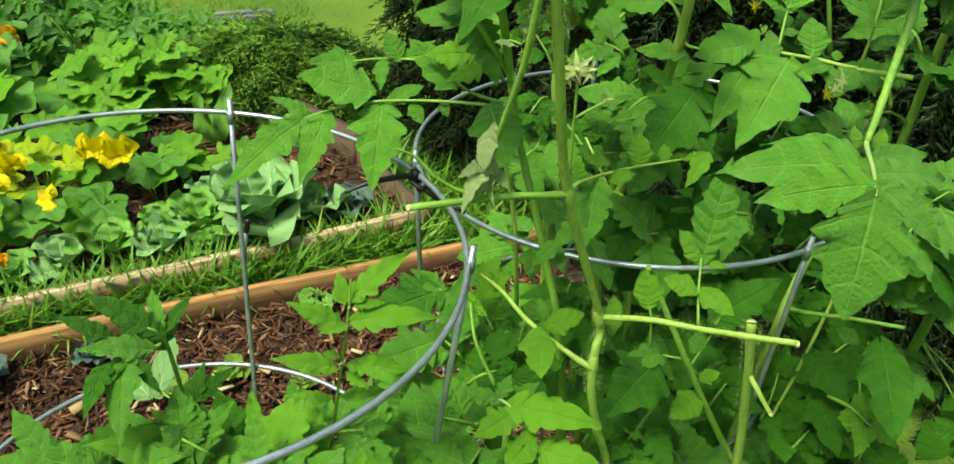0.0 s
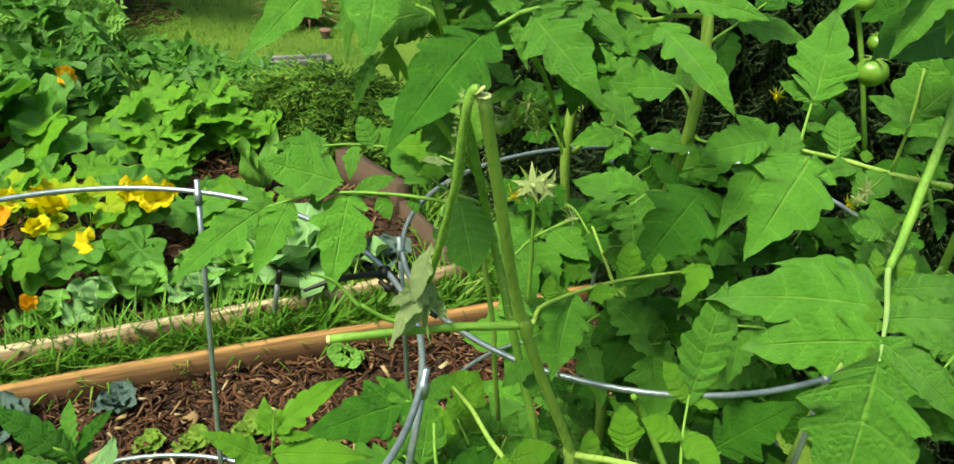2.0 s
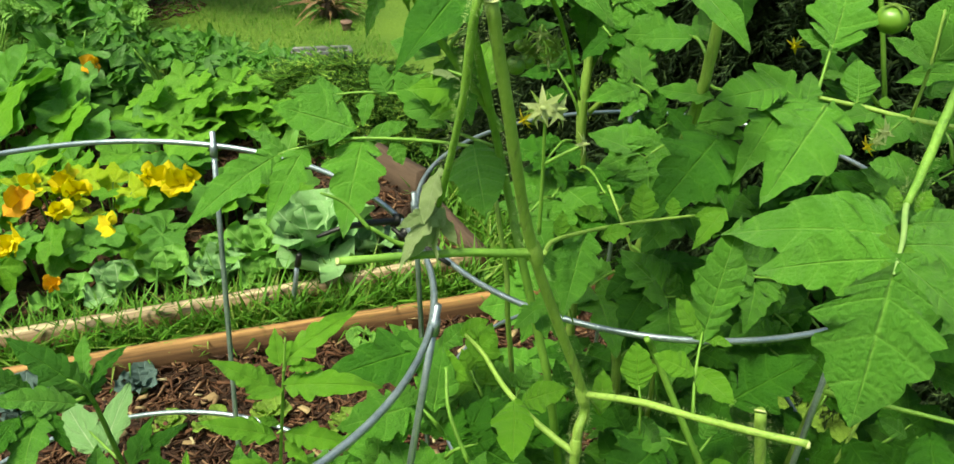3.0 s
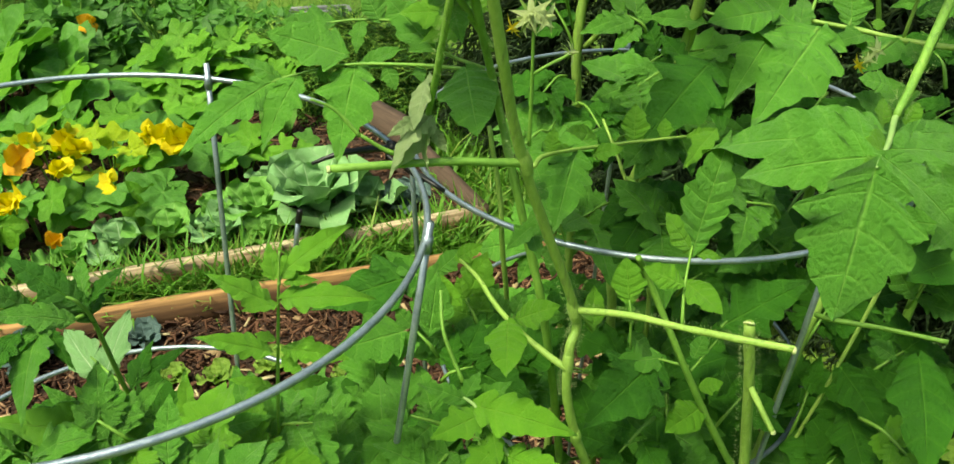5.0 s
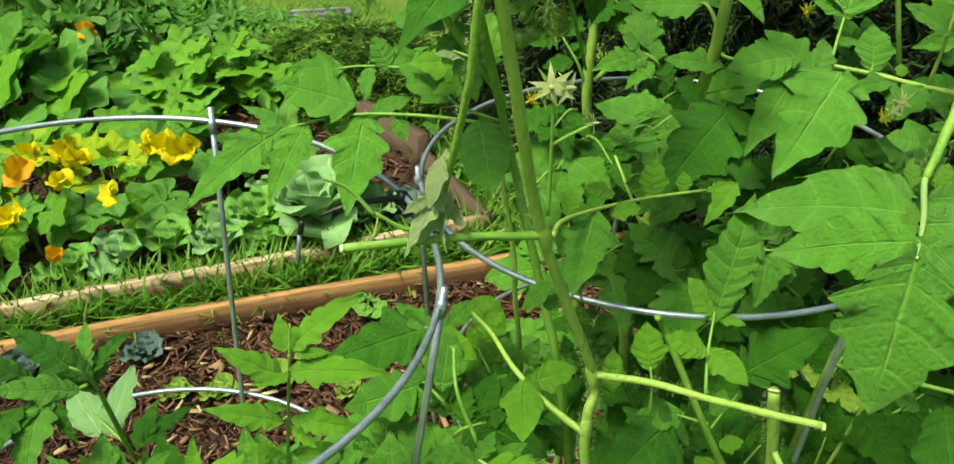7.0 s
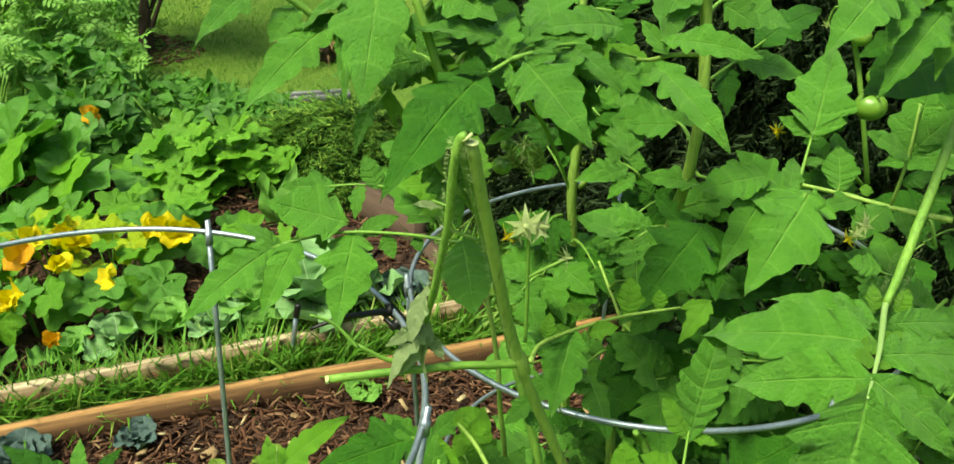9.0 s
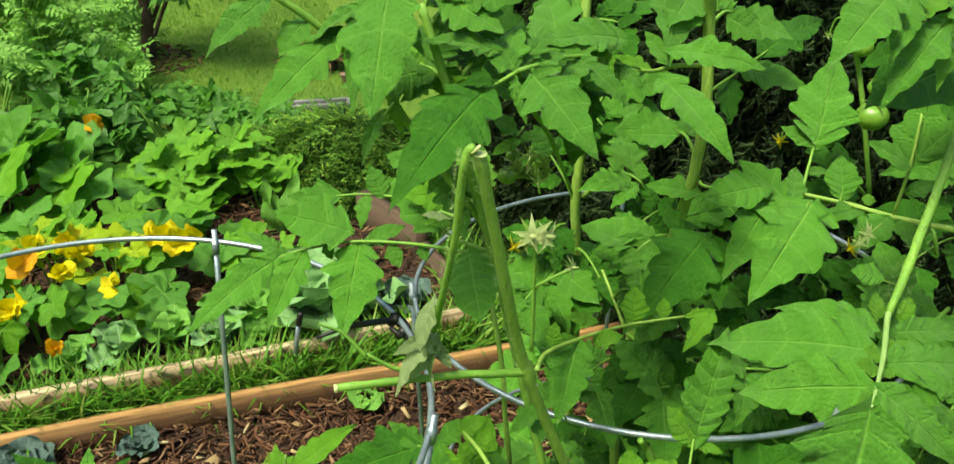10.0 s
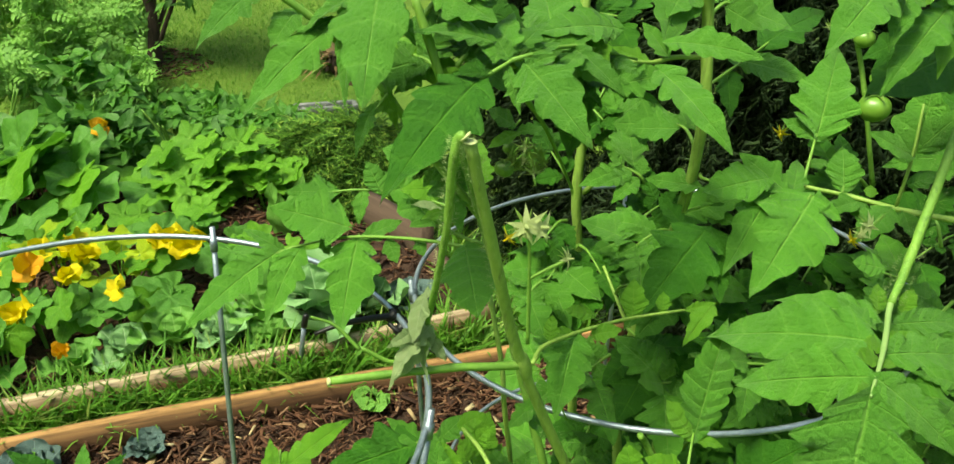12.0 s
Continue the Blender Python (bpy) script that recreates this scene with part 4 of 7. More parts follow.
compound(plant_b, (0.152, 0.928, 1.619), (0.189, 0.971, 1.660), 3, 0.055, 0.01, 202, 0, TOMATO)
compound(plant_b, (0.198, 0.937, 1.636), (0.234, 1.003, 1.657), 3, 0.05, 0.01, 203, 0, TOMATO)
compound(plant_b, (0.131, 0.936, 1.663), (0.164, 0.975, 1.679), 3, 0.055, 0.01, 204, 0, TOMATO_SHADED)
compound(plant_b, (0.132, 0.919, 1.675), (0.155, 0.939, 1.702), 3, 0.055, 0.01, 205, 0, TOMATO)
compound(plant_b, (0.215, 0.965, 1.638), (0.261, 0.980, 1.602), 3, 0.05, 0.01, 206, 0, TOMATO_SHADED)
compound(plant_b, (0.114, 0.908, 1.618), (0.136, 0.949, 1.642), 2, 0.05, 0.01, 207, 0, TOMATO_YOUNG)
compound(plant_b, (0.155, 0.960, 1.569), (0.133, 0.937, 1.534), 2, 0.05, 0.01, 208, 0, TOMATO)
compound(plant_b, (0.167, 1.007, 1.479), (0.130, 1.018, 1.514), 2, 0.05, 0.01, 209, 0, TOMATO_YOUNG)

# plants at the back with upright stems

plant_c = tomato_plant((0.38, 1.25, 0.06), "tomato plant with a thick upright stem and broad leaves")
stem(plant_c, [(0.316, 1.115, 1.699), (0.324, 1.144, 1.643), (0.334, 1.141, 1.567), (0.335, 1.145, 1.511), (0.329, 1.153, 1.442), (0.310, 1.157, 1.329), (0.289, 1.173, 1.216), (0.302, 1.176, 1.108), (0.306, 1.177, 1.018), (0.310, 1.183, 0.828), (0.314, 1.189, 0.558), (0.314, 1.189, 0.030)], [0.0052, 0.0056, 0.006], STEM_PALE, "stem", "thick hairy pale green stem")
stem(plant_c, [(0.187, 1.372, 1.629), (0.194, 1.347, 1.538), (0.205, 1.328, 1.433), (0.207, 1.321, 1.355), (0.220, 1.340, 1.234), (0.224, 1.346, 1.144), (0.228, 1.352, 0.954), (0.232, 1.358, 0.684), (0.232, 1.358, 0.030)], [0.0055, 0.0060, 0.0065], STEM_PALE, "stem", "")
stem(plant_c, [(0.215, 1.320, 1.370), (0.271, 1.296, 1.452), (0.302, 1.291, 1.494)], [0.003, 0.0025, 0.002], STEM_PALE, "branch", "")
stem(plant_c, [(0.259, 1.298, 1.460), (0.289, 1.275, 1.407), (0.308, 1.276, 1.355)], [0.0018, 0.0016, 0.0014], STEM_PALE, "branch", "")
stem(plant_c, [(0.255, 1.242, 1.318), (0.286, 1.200, 1.283), (0.319, 1.188, 1.217), (0.341, 1.196, 1.131), (0.348, 1.198, 1.041), (0.352, 1.204, 0.851), (0.356, 1.210, 0.581), (0.356, 1.210, 0.030)], [0.0016, 0.0030, 0.0045], STEM_PALE, "branch", "")
lf = stalk(plant_c, [(0.330, 1.155, 1.597), (0.302, 1.118, 1.604), (0.286, 1.082, 1.608), (0.270, 1.058, 1.614)], 0.0026, STEM_PALE)
leaflet(lf, (0.295, 1.092, 1.623), (0.368, 1.072, 1.640), 3, 0, TOMATO, 0.8)
leaflet(lf, (0.292, 1.071, 1.606), (0.353, 0.996, 1.592), 1, 0, TOMATO, 0.67)
leaflet(lf, (0.298, 1.097, 1.610), (0.272, 1.116, 1.634), 2, 0, TOMATO, 0.67)
leaflet(lf, (0.284, 1.081, 1.607), (0.252, 1.080, 1.620), 2, 0, TOMATO_YOUNG, 0.59)
leaflet(lf, (0.279, 1.070, 1.610), (0.263, 1.047, 1.597), 2, 0, TOMATO, 0.59)
leaflet(lf, (0.301, 1.103, 1.619), (0.292, 1.122, 1.637), 4, 0, TOMATO, 0.6)
lf = stalk(plant_c, [(0.339, 1.207, 1.558), (0.363, 1.242, 1.570), (0.389, 1.279, 1.584)], 0.0018, STEM)
leaflet(lf, (0.383, 1.275, 1.581), (0.445, 1.337, 1.625), 1, 0, TOMATO_SHADED, 0.8)
leaflet(lf, (0.366, 1.244, 1.572), (0.428, 1.234, 1.570), 4, 0, TOMATO, 0.75)
leaflet(lf, (0.358, 1.240, 1.569), (0.367, 1.274, 1.586), 4, 0, TOMATO, 0.8)
leaflet(lf, (0.353, 1.236, 1.563), (0.362, 1.197, 1.530), 2, 0, TOMATO_SHADED, 0.67)
lf = stalk(plant_c, [(0.341, 1.146, 1.487), (0.350, 1.126, 1.491), (0.418, 1.119, 1.490)], 0.0018, STEM)
leaflet(lf, (0.400, 1.121, 1.503), (0.346, 1.085, 1.502), 4, 0, TOMATO, 0.8)
leaflet(lf, (0.405, 1.117, 1.492), (0.373, 1.043, 1.455), 1, 0, TOMATO, 0.76)
leaflet(lf, (0.353, 1.087, 1.460), (0.307, 1.007, 1.418), 0, 0, TOMATO_SHADED, 0.92)
leaflet(lf, (0.417, 1.120, 1.493), (0.373, 1.146, 1.517), 2, 0, TOMATO, 0.76)
leaflet(lf, (0.343, 1.141, 1.477), (0.290, 1.151, 1.476), 2, 0, TOMATO, 0.67)
leaflet(lf, (0.356, 1.088, 1.460), (0.374, 1.035, 1.418), 2, 0, TOMATO_SHADED, 0.67)
leaflet(lf, (0.332, 1.121, 1.445), (0.305, 1.146, 1.461), 2, 0, TOMATO_SHADED, 0.67)
leaflet(lf, (0.423, 1.120, 1.490), (0.429, 1.170, 1.516), 1, 0, TOMATO, 0.67)
compound(plant_c, (0.207, 1.321, 1.355), (0.149, 1.325, 1.453), 2, 0.04, 0.01, 11, 0, TOMATO_SHADED)
compound(plant_c, (0.207, 1.341, 1.412), (0.266, 1.319, 1.498), 3, 0.05, 0.01, 12, 0, TOMATO)
compound(plant_c, (0.205, 1.334, 1.423), (0.236, 1.358, 1.540), 3, 0.08, 0.01, 13, 0, TOMATO)
compound(plant_c, (0.335, 1.174, 1.500), (0.297, 1.223, 1.521), 2, 0.06, 0.01, 14, 0, TOMATO)
compound(plant_c, (0.217, 1.317, 1.300), (0.274, 1.215, 1.301), 3, 0.075, 0.01, 15, 0, TOMATO_SHADED)
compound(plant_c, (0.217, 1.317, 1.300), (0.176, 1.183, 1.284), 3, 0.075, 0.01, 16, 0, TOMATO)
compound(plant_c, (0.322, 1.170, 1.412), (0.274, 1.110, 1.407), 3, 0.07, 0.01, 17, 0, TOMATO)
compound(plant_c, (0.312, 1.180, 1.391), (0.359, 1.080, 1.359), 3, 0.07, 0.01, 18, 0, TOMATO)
compound(plant_c, (0.295, 1.158, 1.294), (0.346, 1.058, 1.300), 3, 0.075, 0.01, 19, 0, TOMATO_SHADED)
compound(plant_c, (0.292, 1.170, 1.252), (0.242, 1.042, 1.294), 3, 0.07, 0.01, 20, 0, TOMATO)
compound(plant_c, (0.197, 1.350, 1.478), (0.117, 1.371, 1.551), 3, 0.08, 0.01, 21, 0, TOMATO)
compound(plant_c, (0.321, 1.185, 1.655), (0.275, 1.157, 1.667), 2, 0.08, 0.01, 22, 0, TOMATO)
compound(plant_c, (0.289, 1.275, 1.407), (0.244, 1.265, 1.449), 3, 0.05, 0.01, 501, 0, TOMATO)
compound(plant_c, (0.283, 1.251, 1.363), (0.322, 1.256, 1.421), 3, 0.05, 0.01, 502, 0, TOMATO_SHADED)
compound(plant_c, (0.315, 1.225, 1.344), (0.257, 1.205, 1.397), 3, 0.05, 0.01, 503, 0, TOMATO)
compound(plant_c, (0.199, 1.309, 1.335), (0.170, 1.229, 1.330), 3, 0.05, 0.01, 504, 0, TOMATO_SHADED)
compound(plant_c, (0.413, 1.233, 1.381), (0.458, 1.194, 1.396), 3, 0.05, 0.01, 505, 0, TOMATO_SHADED)
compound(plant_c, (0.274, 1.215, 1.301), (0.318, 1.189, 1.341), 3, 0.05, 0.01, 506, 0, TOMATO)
compound(plant_c, (0.202, 1.354, 1.462), (0.245, 1.297, 1.466), 3, 0.05, 0.01, 507, 0, TOMATO_SHADED)
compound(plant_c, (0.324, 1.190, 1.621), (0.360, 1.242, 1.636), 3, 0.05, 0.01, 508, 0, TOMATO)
compound(plant_c, (0.187, 1.389, 1.555), (0.251, 1.362, 1.583), 3, 0.055, 0.01, 509, 0, TOMATO_SHADED)
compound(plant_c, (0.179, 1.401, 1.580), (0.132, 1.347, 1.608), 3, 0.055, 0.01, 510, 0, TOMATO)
compound(plant_c, (0.379, 1.179, 1.360), (0.421, 1.120, 1.361), 3, 0.05, 0.01, 511, 0, TOMATO_SHADED)
compound(plant_c, (0.199, 1.202, 1.310), (0.170, 1.138, 1.311), 3, 0.05, 0.01, 512, 0, TOMATO)
lf = stalk(plant_c, [(0.329, 1.153, 1.442), (0.348, 1.189, 1.435)], 0.0014, STEM)
leaflet(lf, (0.336, 1.182, 1.428), (0.394, 1.198, 1.454), 2, 0, TOMATO, 0.76)
leaflet(lf, (0.348, 1.188, 1.434), (0.389, 1.172, 1.429), 2, 0, TOMATO_SHADED, 0.76)
leaflet(lf, (0.343, 1.186, 1.432), (0.353, 1.202, 1.456), 4, 0, TOMATO, 0.8)

# the plant with the great leaf hanging over the cage

plant_d = tomato_plant((1.05, 1.15, 0.06), "tomato plant with one very large leaf drooping towards the camera")
stem(plant_d, [(0.553, 1.188, 1.689), (0.541, 1.123, 1.617), (0.527, 1.077, 1.580), (0.498, 0.991, 1.520), (0.481, 0.944, 1.494)], [0.0040, 0.0039, 0.0037, 0.0029], STEM, "branch", "thick pale green arching stem")
stem(plant_d, [(1.05, 1.15, 0.03), (1.0, 1.12, 0.9), (0.553, 1.188, 1.689)], [0.009, 0.007, 0.0041], STEM_PALE)
rib = [(0.486, 0.958, 1.501), (0.480, 0.941, 1.493), (0.458, 0.847, 1.516), (0.435, 0.762, 1.538)]
lf = part("leaf", tube(rib, [0.0027, 0.0023, 0.0018, 0.0007], 8, 6, origin=rib[0]), RACHIS, plant_d, "one very large leaf on a pale rib", Matrix.Translation(rib[0]))
leaflet(lf, (0.458, 0.874, 1.503), (0.347, 0.900, 1.486), 1, 8, TOMATO, 0.8)
leaflet(lf, (0.440, 0.792, 1.530), (0.366, 0.805, 1.505), 1, -5, TOMATO, 0.84)
leaflet(lf, (0.471, 0.927, 1.488), (0.398, 0.952, 1.490), 1, 10, TOMATO, 0.67)
leaflet(lf, (0.442, 0.788, 1.533), (0.493, 0.766, 1.512), 1, 0, TOMATO, 0.8)
leaflet(lf, (0.483, 0.925, 1.489), (0.532, 0.940, 1.495), 4, 0, TOMATO, 0.6)
leaflet(lf, (0.467, 0.875, 1.500), (0.484, 0.889, 1.508), 2, 0, TOMATO_YOUNG, 0.76)
leaflet(lf, (0.461, 0.850, 1.510), (0.532, 0.879, 1.512), 1, 0, TOMATO, 0.71)
leaflet(lf, (0.464, 0.901, 1.496), (0.440, 0.924, 1.506), 2, 20, TOMATO, 0.59)
leaflet(lf, (0.461, 0.889, 1.498), (0.444, 0.892, 1.510), 2, 20, TOMATO_YOUNG, 0.59)
leaflet(lf, (0.474, 0.944, 1.485), (0.474, 0.959, 1.502), 4, 30, TOMATO_YOUNG, 0.9)
leaflet(lf, (0.479, 0.978, 1.503), (0.456, 0.975, 1.508), 4, 0, TOMATO, 1.0)
leaflet(lf, (0.491, 0.948, 1.486), (0.497, 0.958, 1.502), 4, 10, TOMATO_YOUNG, 0.9)
leaflet(lf, (0.452, 0.829, 1.519), (0.438, 0.819, 1.527), 4, 0, TOMATO_YOUNG, 0.9)
leaflet(lf, (0.452, 0.828, 1.517), (0.459, 0.821, 1.522), 4, 0, TOMATO_YOUNG, 0.9)
leaflet(lf, (0.458, 0.851, 1.514), (0.446, 0.842, 1.523), 4, 0, TOMATO_YOUNG, 0.9)
leaflet(lf, (0.439, 0.776, 1.534), (0.430, 0.765, 1.538), 4, 0, TOMATO_YOUNG, 0.9)
leaflet(lf, (0.435, 0.764, 1.538), (0.431, 0.725, 1.462), 6, 0, TOMATO, 0.91)
stem(plant_d, [(0.551, 1.087, 1.502), (0.508, 1.108, 1.496), (0.475, 1.123, 1.495), (0.431, 1.136, 1.494)], [0.0026, 0.0022, 0.0018], STEM_PALE, "branch", "")
lf = stalk(plant_d, [(0.432, 1.136, 1.494), (0.440, 1.180, 1.529)], 0.0018, STEM)
leaflet(lf, (0.441, 1.179, 1.527), (0.453, 1.247, 1.605), 0, 0, TOMATO, 0.84)
leaflet(lf, (0.435, 1.155, 1.508), (0.456, 1.162, 1.511), 4, 0, TOMATO, 0.7)
leaflet(lf, (0.444, 1.178, 1.524), (0.408, 1.190, 1.540), 4, 0, TOMATO, 0.6)
leaflet(lf, (0.446, 1.180, 1.527), (0.472, 1.209, 1.548), 4, 0, TOMATO, 0.6)
lf = stalk(plant_d, [(0.465, 1.126, 1.494), (0.466, 1.135, 1.500)], 0.0012, STEM)
leaflet(lf, (0.467, 1.133, 1.496), (0.463, 1.162, 1.529), 4, 0, TOMATO, 0.95)
leaflet(lf, (0.487, 1.122, 1.498), (0.488, 1.132, 1.506), 4, 0, TOMATO_YOUNG, 1.2)
lf = stalk(plant_d, [(0.439, 1.124, 1.491), (0.425, 1.102, 1.478)], 0.0016, STEM)
leaflet(lf, (0.442, 1.125, 1.491), (0.398, 1.023, 1.450), 0, 0, TOMATO, 0.88)
leaflet(lf, (0.485, 1.125, 1.494), (0.446, 1.101, 1.488), 2, 0, TOMATO, 0.59)
leaflet(lf, (0.503, 1.107, 1.496), (0.472, 1.068, 1.480), 2, 0, TOMATO, 0.76)
leaflet(lf, (0.512, 1.104, 1.497), (0.522, 1.081, 1.482), 2, 0, TOMATO, 0.76)
leaflet(lf, (0.475, 1.123, 1.494), (0.487, 1.104, 1.476), 2, 0, TOMATO, 0.76)
lf = stalk(plant_d, [(0.507, 1.109, 1.498), (0.509, 1.111, 1.544), (0.509, 1.123, 1.587)], 0.0018, STEM_PALE)
leaflet(lf, (0.511, 1.112, 1.544), (0.516, 1.133, 1.603), 2, 0, TOMATO, 1.09)
leaflet(lf, (0.510, 1.111, 1.544), (0.471, 1.103, 1.566), 2, 0, TOMATO, 0.76)
leaflet(lf, (0.513, 1.115, 1.549), (0.540, 1.111, 1.595), 2, 0, TOMATO, 0.67)
leaflet(lf, (0.512, 1.110, 1.519), (0.536, 1.112, 1.534), 4, 0, TOMATO, 0.8)
lf = stalk(plant_d, [(0.512, 1.085, 1.687), (0.473, 1.047, 1.698), (0.440, 1.010, 1.709)], 0.0018, STEM)
leaflet(lf, (0.485, 1.031, 1.686), (0.446, 0.961, 1.659), 3, 0, TOMATO, 0.67)
leaflet(lf, (0.439, 1.008, 1.705), (0.403, 0.941, 1.683), 1, 0, TOMATO, 0.92)
leaflet(lf, (0.455, 1.022, 1.704), (0.444, 0.971, 1.678), 1, 0, TOMATO, 0.76)
leaflet(lf, (0.517, 1.076, 1.648), (0.445, 1.005, 1.634), 4, 0, TOMATO_SHADED, 0.75)
leaflet(lf, (0.492, 1.050, 1.675), (0.483, 0.993, 1.659), 1, 0, TOMATO_YOUNG, 0.59)
leaflet(lf, (0.474, 1.038, 1.702), (0.456, 1.004, 1.691), 2, 0, TOMATO_YOUNG, 0.84)
leaflet(lf, (0.487, 1.039, 1.699), (0.499, 1.005, 1.675), 1, 0, TOMATO, 0.76)
compound(plant_d, (0.574, 1.165, 1.379), (0.489, 1.130, 1.437), 3, 0.05, 0.01, 301, 0, TOMATO)
compound(plant_d, (0.571, 1.172, 1.436), (0.544, 1.212, 1.478), 3, 0.05, 0.01, 302, 0, TOMATO_SHADED)
compound(plant_d, (0.552, 1.189, 1.389), (0.489, 1.126, 1.386), 3, 0.055, 0.01, 303, 0, TOMATO_SHADED)
compound(plant_d, (0.590, 1.152, 1.391), (0.535, 1.065, 1.382), 3, 0.05, 0.01, 304, 0, TOMATO)
compound(plant_d, (0.598, 1.216, 1.485), (0.548, 1.238, 1.526), 3, 0.055, 0.01, 305, 0, TOMATO)
compound(plant_d, (0.512, 1.259, 1.451), (0.452, 1.256, 1.471), 3, 0.05, 0.01, 306, 0, TOMATO_SHADED)
compound(plant_d, (0.556, 1.265, 1.593), (0.512, 1.301, 1.614), 3, 0.06, 0.01, 307, 0, TOMATO_SHADED)
compound(plant_d, (0.590, 1.044, 1.384), (0.543, 0.956, 1.391), 3, 0.05, 0.01, 308, 0, TOMATO)
compound(plant_d, (0.475, 1.201, 1.403), (0.442, 1.131, 1.373), 3, 0.05, 0.01, 309, 0, TOMATO_SHADED)

# the pruned plant below: cut stems, hanging lower leaves

plant_e = tomato_plant((0.47, 1.02, 0.06), "heavily pruned tomato plant with cut stems among lower leaves")
stem(plant_e, [(0.410, 0.859, 1.354), (0.423, 0.868, 1.292), (0.444, 0.887, 1.168), (0.450, 0.893, 1.078), (0.454, 0.899, 0.888), (0.458, 0.905, 0.618), (0.458, 0.905, 0.030)], [0.0042, 0.0046, 0.005], STEM_PALE, "cut_stem", "hairy stem cut off square")
stem(plant_e, [(0.423, 0.868, 1.292), (0.435, 0.856, 1.279), (0.446, 0.847, 1.267)], [0.0026, 0.0024, 0.0022], STEM_PALE, "cut_stub", "short cut side shoot")
stem(plant_e, [(0.524, 1.119, 1.286), (0.509, 1.096, 1.237), (0.496, 1.078, 1.155), (0.489, 1.078, 1.019), (0.487, 1.078, 0.920), (0.476, 1.016, 0.805), (0.480, 1.022, 0.535), (0.480, 1.022, 0.030)], [0.0046, 0.0048, 0.005], STEM_PALE, "stem", "")
stem(plant_e, [(0.323, 0.914, 1.357), (0.334, 0.924, 1.332), (0.382, 0.915, 1.248), (0.414, 0.919, 1.189), (0.454, 0.930, 1.119)], [0.0026, 0.0030, 0.0034], STEM, "branch", "")
stem(plant_e, [(0.492, 1.031, 1.254), (0.507, 1.015, 1.263), (0.543, 1.005, 1.271), (0.591, 0.987, 1.282)], [0.0026, 0.0023, 0.002], STEM, "branch", "")
stem(plant_e, [(0.550, 1.076, 1.265), (0.542, 1.064, 1.231), (0.522, 1.035, 1.160), (0.506, 1.022, 1.092)], [0.0022, 0.0020, 0.0018], STEM_PALE, "branch", "")
lf = stalk(plant_e, [(0.403, 0.952, 1.277), (0.407, 0.956, 1.282)], 0.0016, STEM)
leaflet(lf, (0.413, 1.020, 1.229), (0.480, 1.048, 1.283), 0, 0, TOMATO_SHADED, 0.88)
leaflet(lf, (0.415, 0.972, 1.230), (0.370, 0.951, 1.214), 2, 0, TOMATO_SHADED, 0.76)
leaflet(lf, (0.416, 1.020, 1.191), (0.450, 1.017, 1.139), 2, 0, TOMATO_SHADED, 0.76)
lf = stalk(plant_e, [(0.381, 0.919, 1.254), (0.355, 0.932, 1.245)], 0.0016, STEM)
leaflet(lf, (0.355, 0.931, 1.244), (0.307, 0.858, 1.225), 0, 0, TOMATO_SHADED, 0.97)
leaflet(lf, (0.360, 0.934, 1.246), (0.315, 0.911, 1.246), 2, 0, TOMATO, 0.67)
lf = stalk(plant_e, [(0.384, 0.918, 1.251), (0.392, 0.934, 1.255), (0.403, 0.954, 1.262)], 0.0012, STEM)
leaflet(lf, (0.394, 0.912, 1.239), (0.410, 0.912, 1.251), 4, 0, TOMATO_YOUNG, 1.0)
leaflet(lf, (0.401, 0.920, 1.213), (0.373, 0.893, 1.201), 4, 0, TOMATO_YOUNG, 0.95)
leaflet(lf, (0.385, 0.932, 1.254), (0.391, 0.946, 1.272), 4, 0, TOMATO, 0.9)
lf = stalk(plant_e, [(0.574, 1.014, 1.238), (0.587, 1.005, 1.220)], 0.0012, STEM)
leaflet(lf, (0.572, 0.982, 1.264), (0.580, 0.887, 1.230), 4, 0, TOMATO_SHADED, 0.7)
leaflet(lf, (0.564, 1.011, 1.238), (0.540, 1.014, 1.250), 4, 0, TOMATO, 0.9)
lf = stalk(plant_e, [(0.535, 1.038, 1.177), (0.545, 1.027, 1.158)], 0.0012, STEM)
leaflet(lf, (0.531, 1.045, 1.190), (0.578, 0.999, 1.161), 4, 0, TOMATO_SHADED, 0.72)
leaflet(lf, (0.548, 1.032, 1.146), (0.569, 0.962, 1.128), 4, 0, TOMATO_SHADED, 0.75)
leaflet(lf, (0.504, 1.045, 1.162), (0.527, 1.032, 1.172), 4, 0, TOMATO_SHADED, 1.0)
leaflet(lf, (0.518, 1.036, 1.108), (0.522, 0.969, 1.100), 4, 0, TOMATO_SHADED, 0.9)
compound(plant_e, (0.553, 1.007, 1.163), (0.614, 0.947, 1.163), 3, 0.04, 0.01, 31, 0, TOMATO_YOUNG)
compound(plant_e, (0.364, 0.942, 1.167), (0.322, 0.872, 1.150), 2, 0.06, 0.01, 32, 0, TOMATO_SHADED)
compound(plant_e, (0.478, 1.160, 1.213), (0.424, 1.135, 1.286), 3, 0.06, 0.01, 33, 0, TOMATO)
compound(plant_e, (0.520, 1.178, 1.227), (0.544, 1.167, 1.292), 3, 0.06, 0.01, 34, 0, TOMATO_SHADED)
compound(plant_e, (0.597, 1.128, 1.217), (0.607, 1.116, 1.287), 3, 0.06, 0.01, 35, 0, TOMATO)
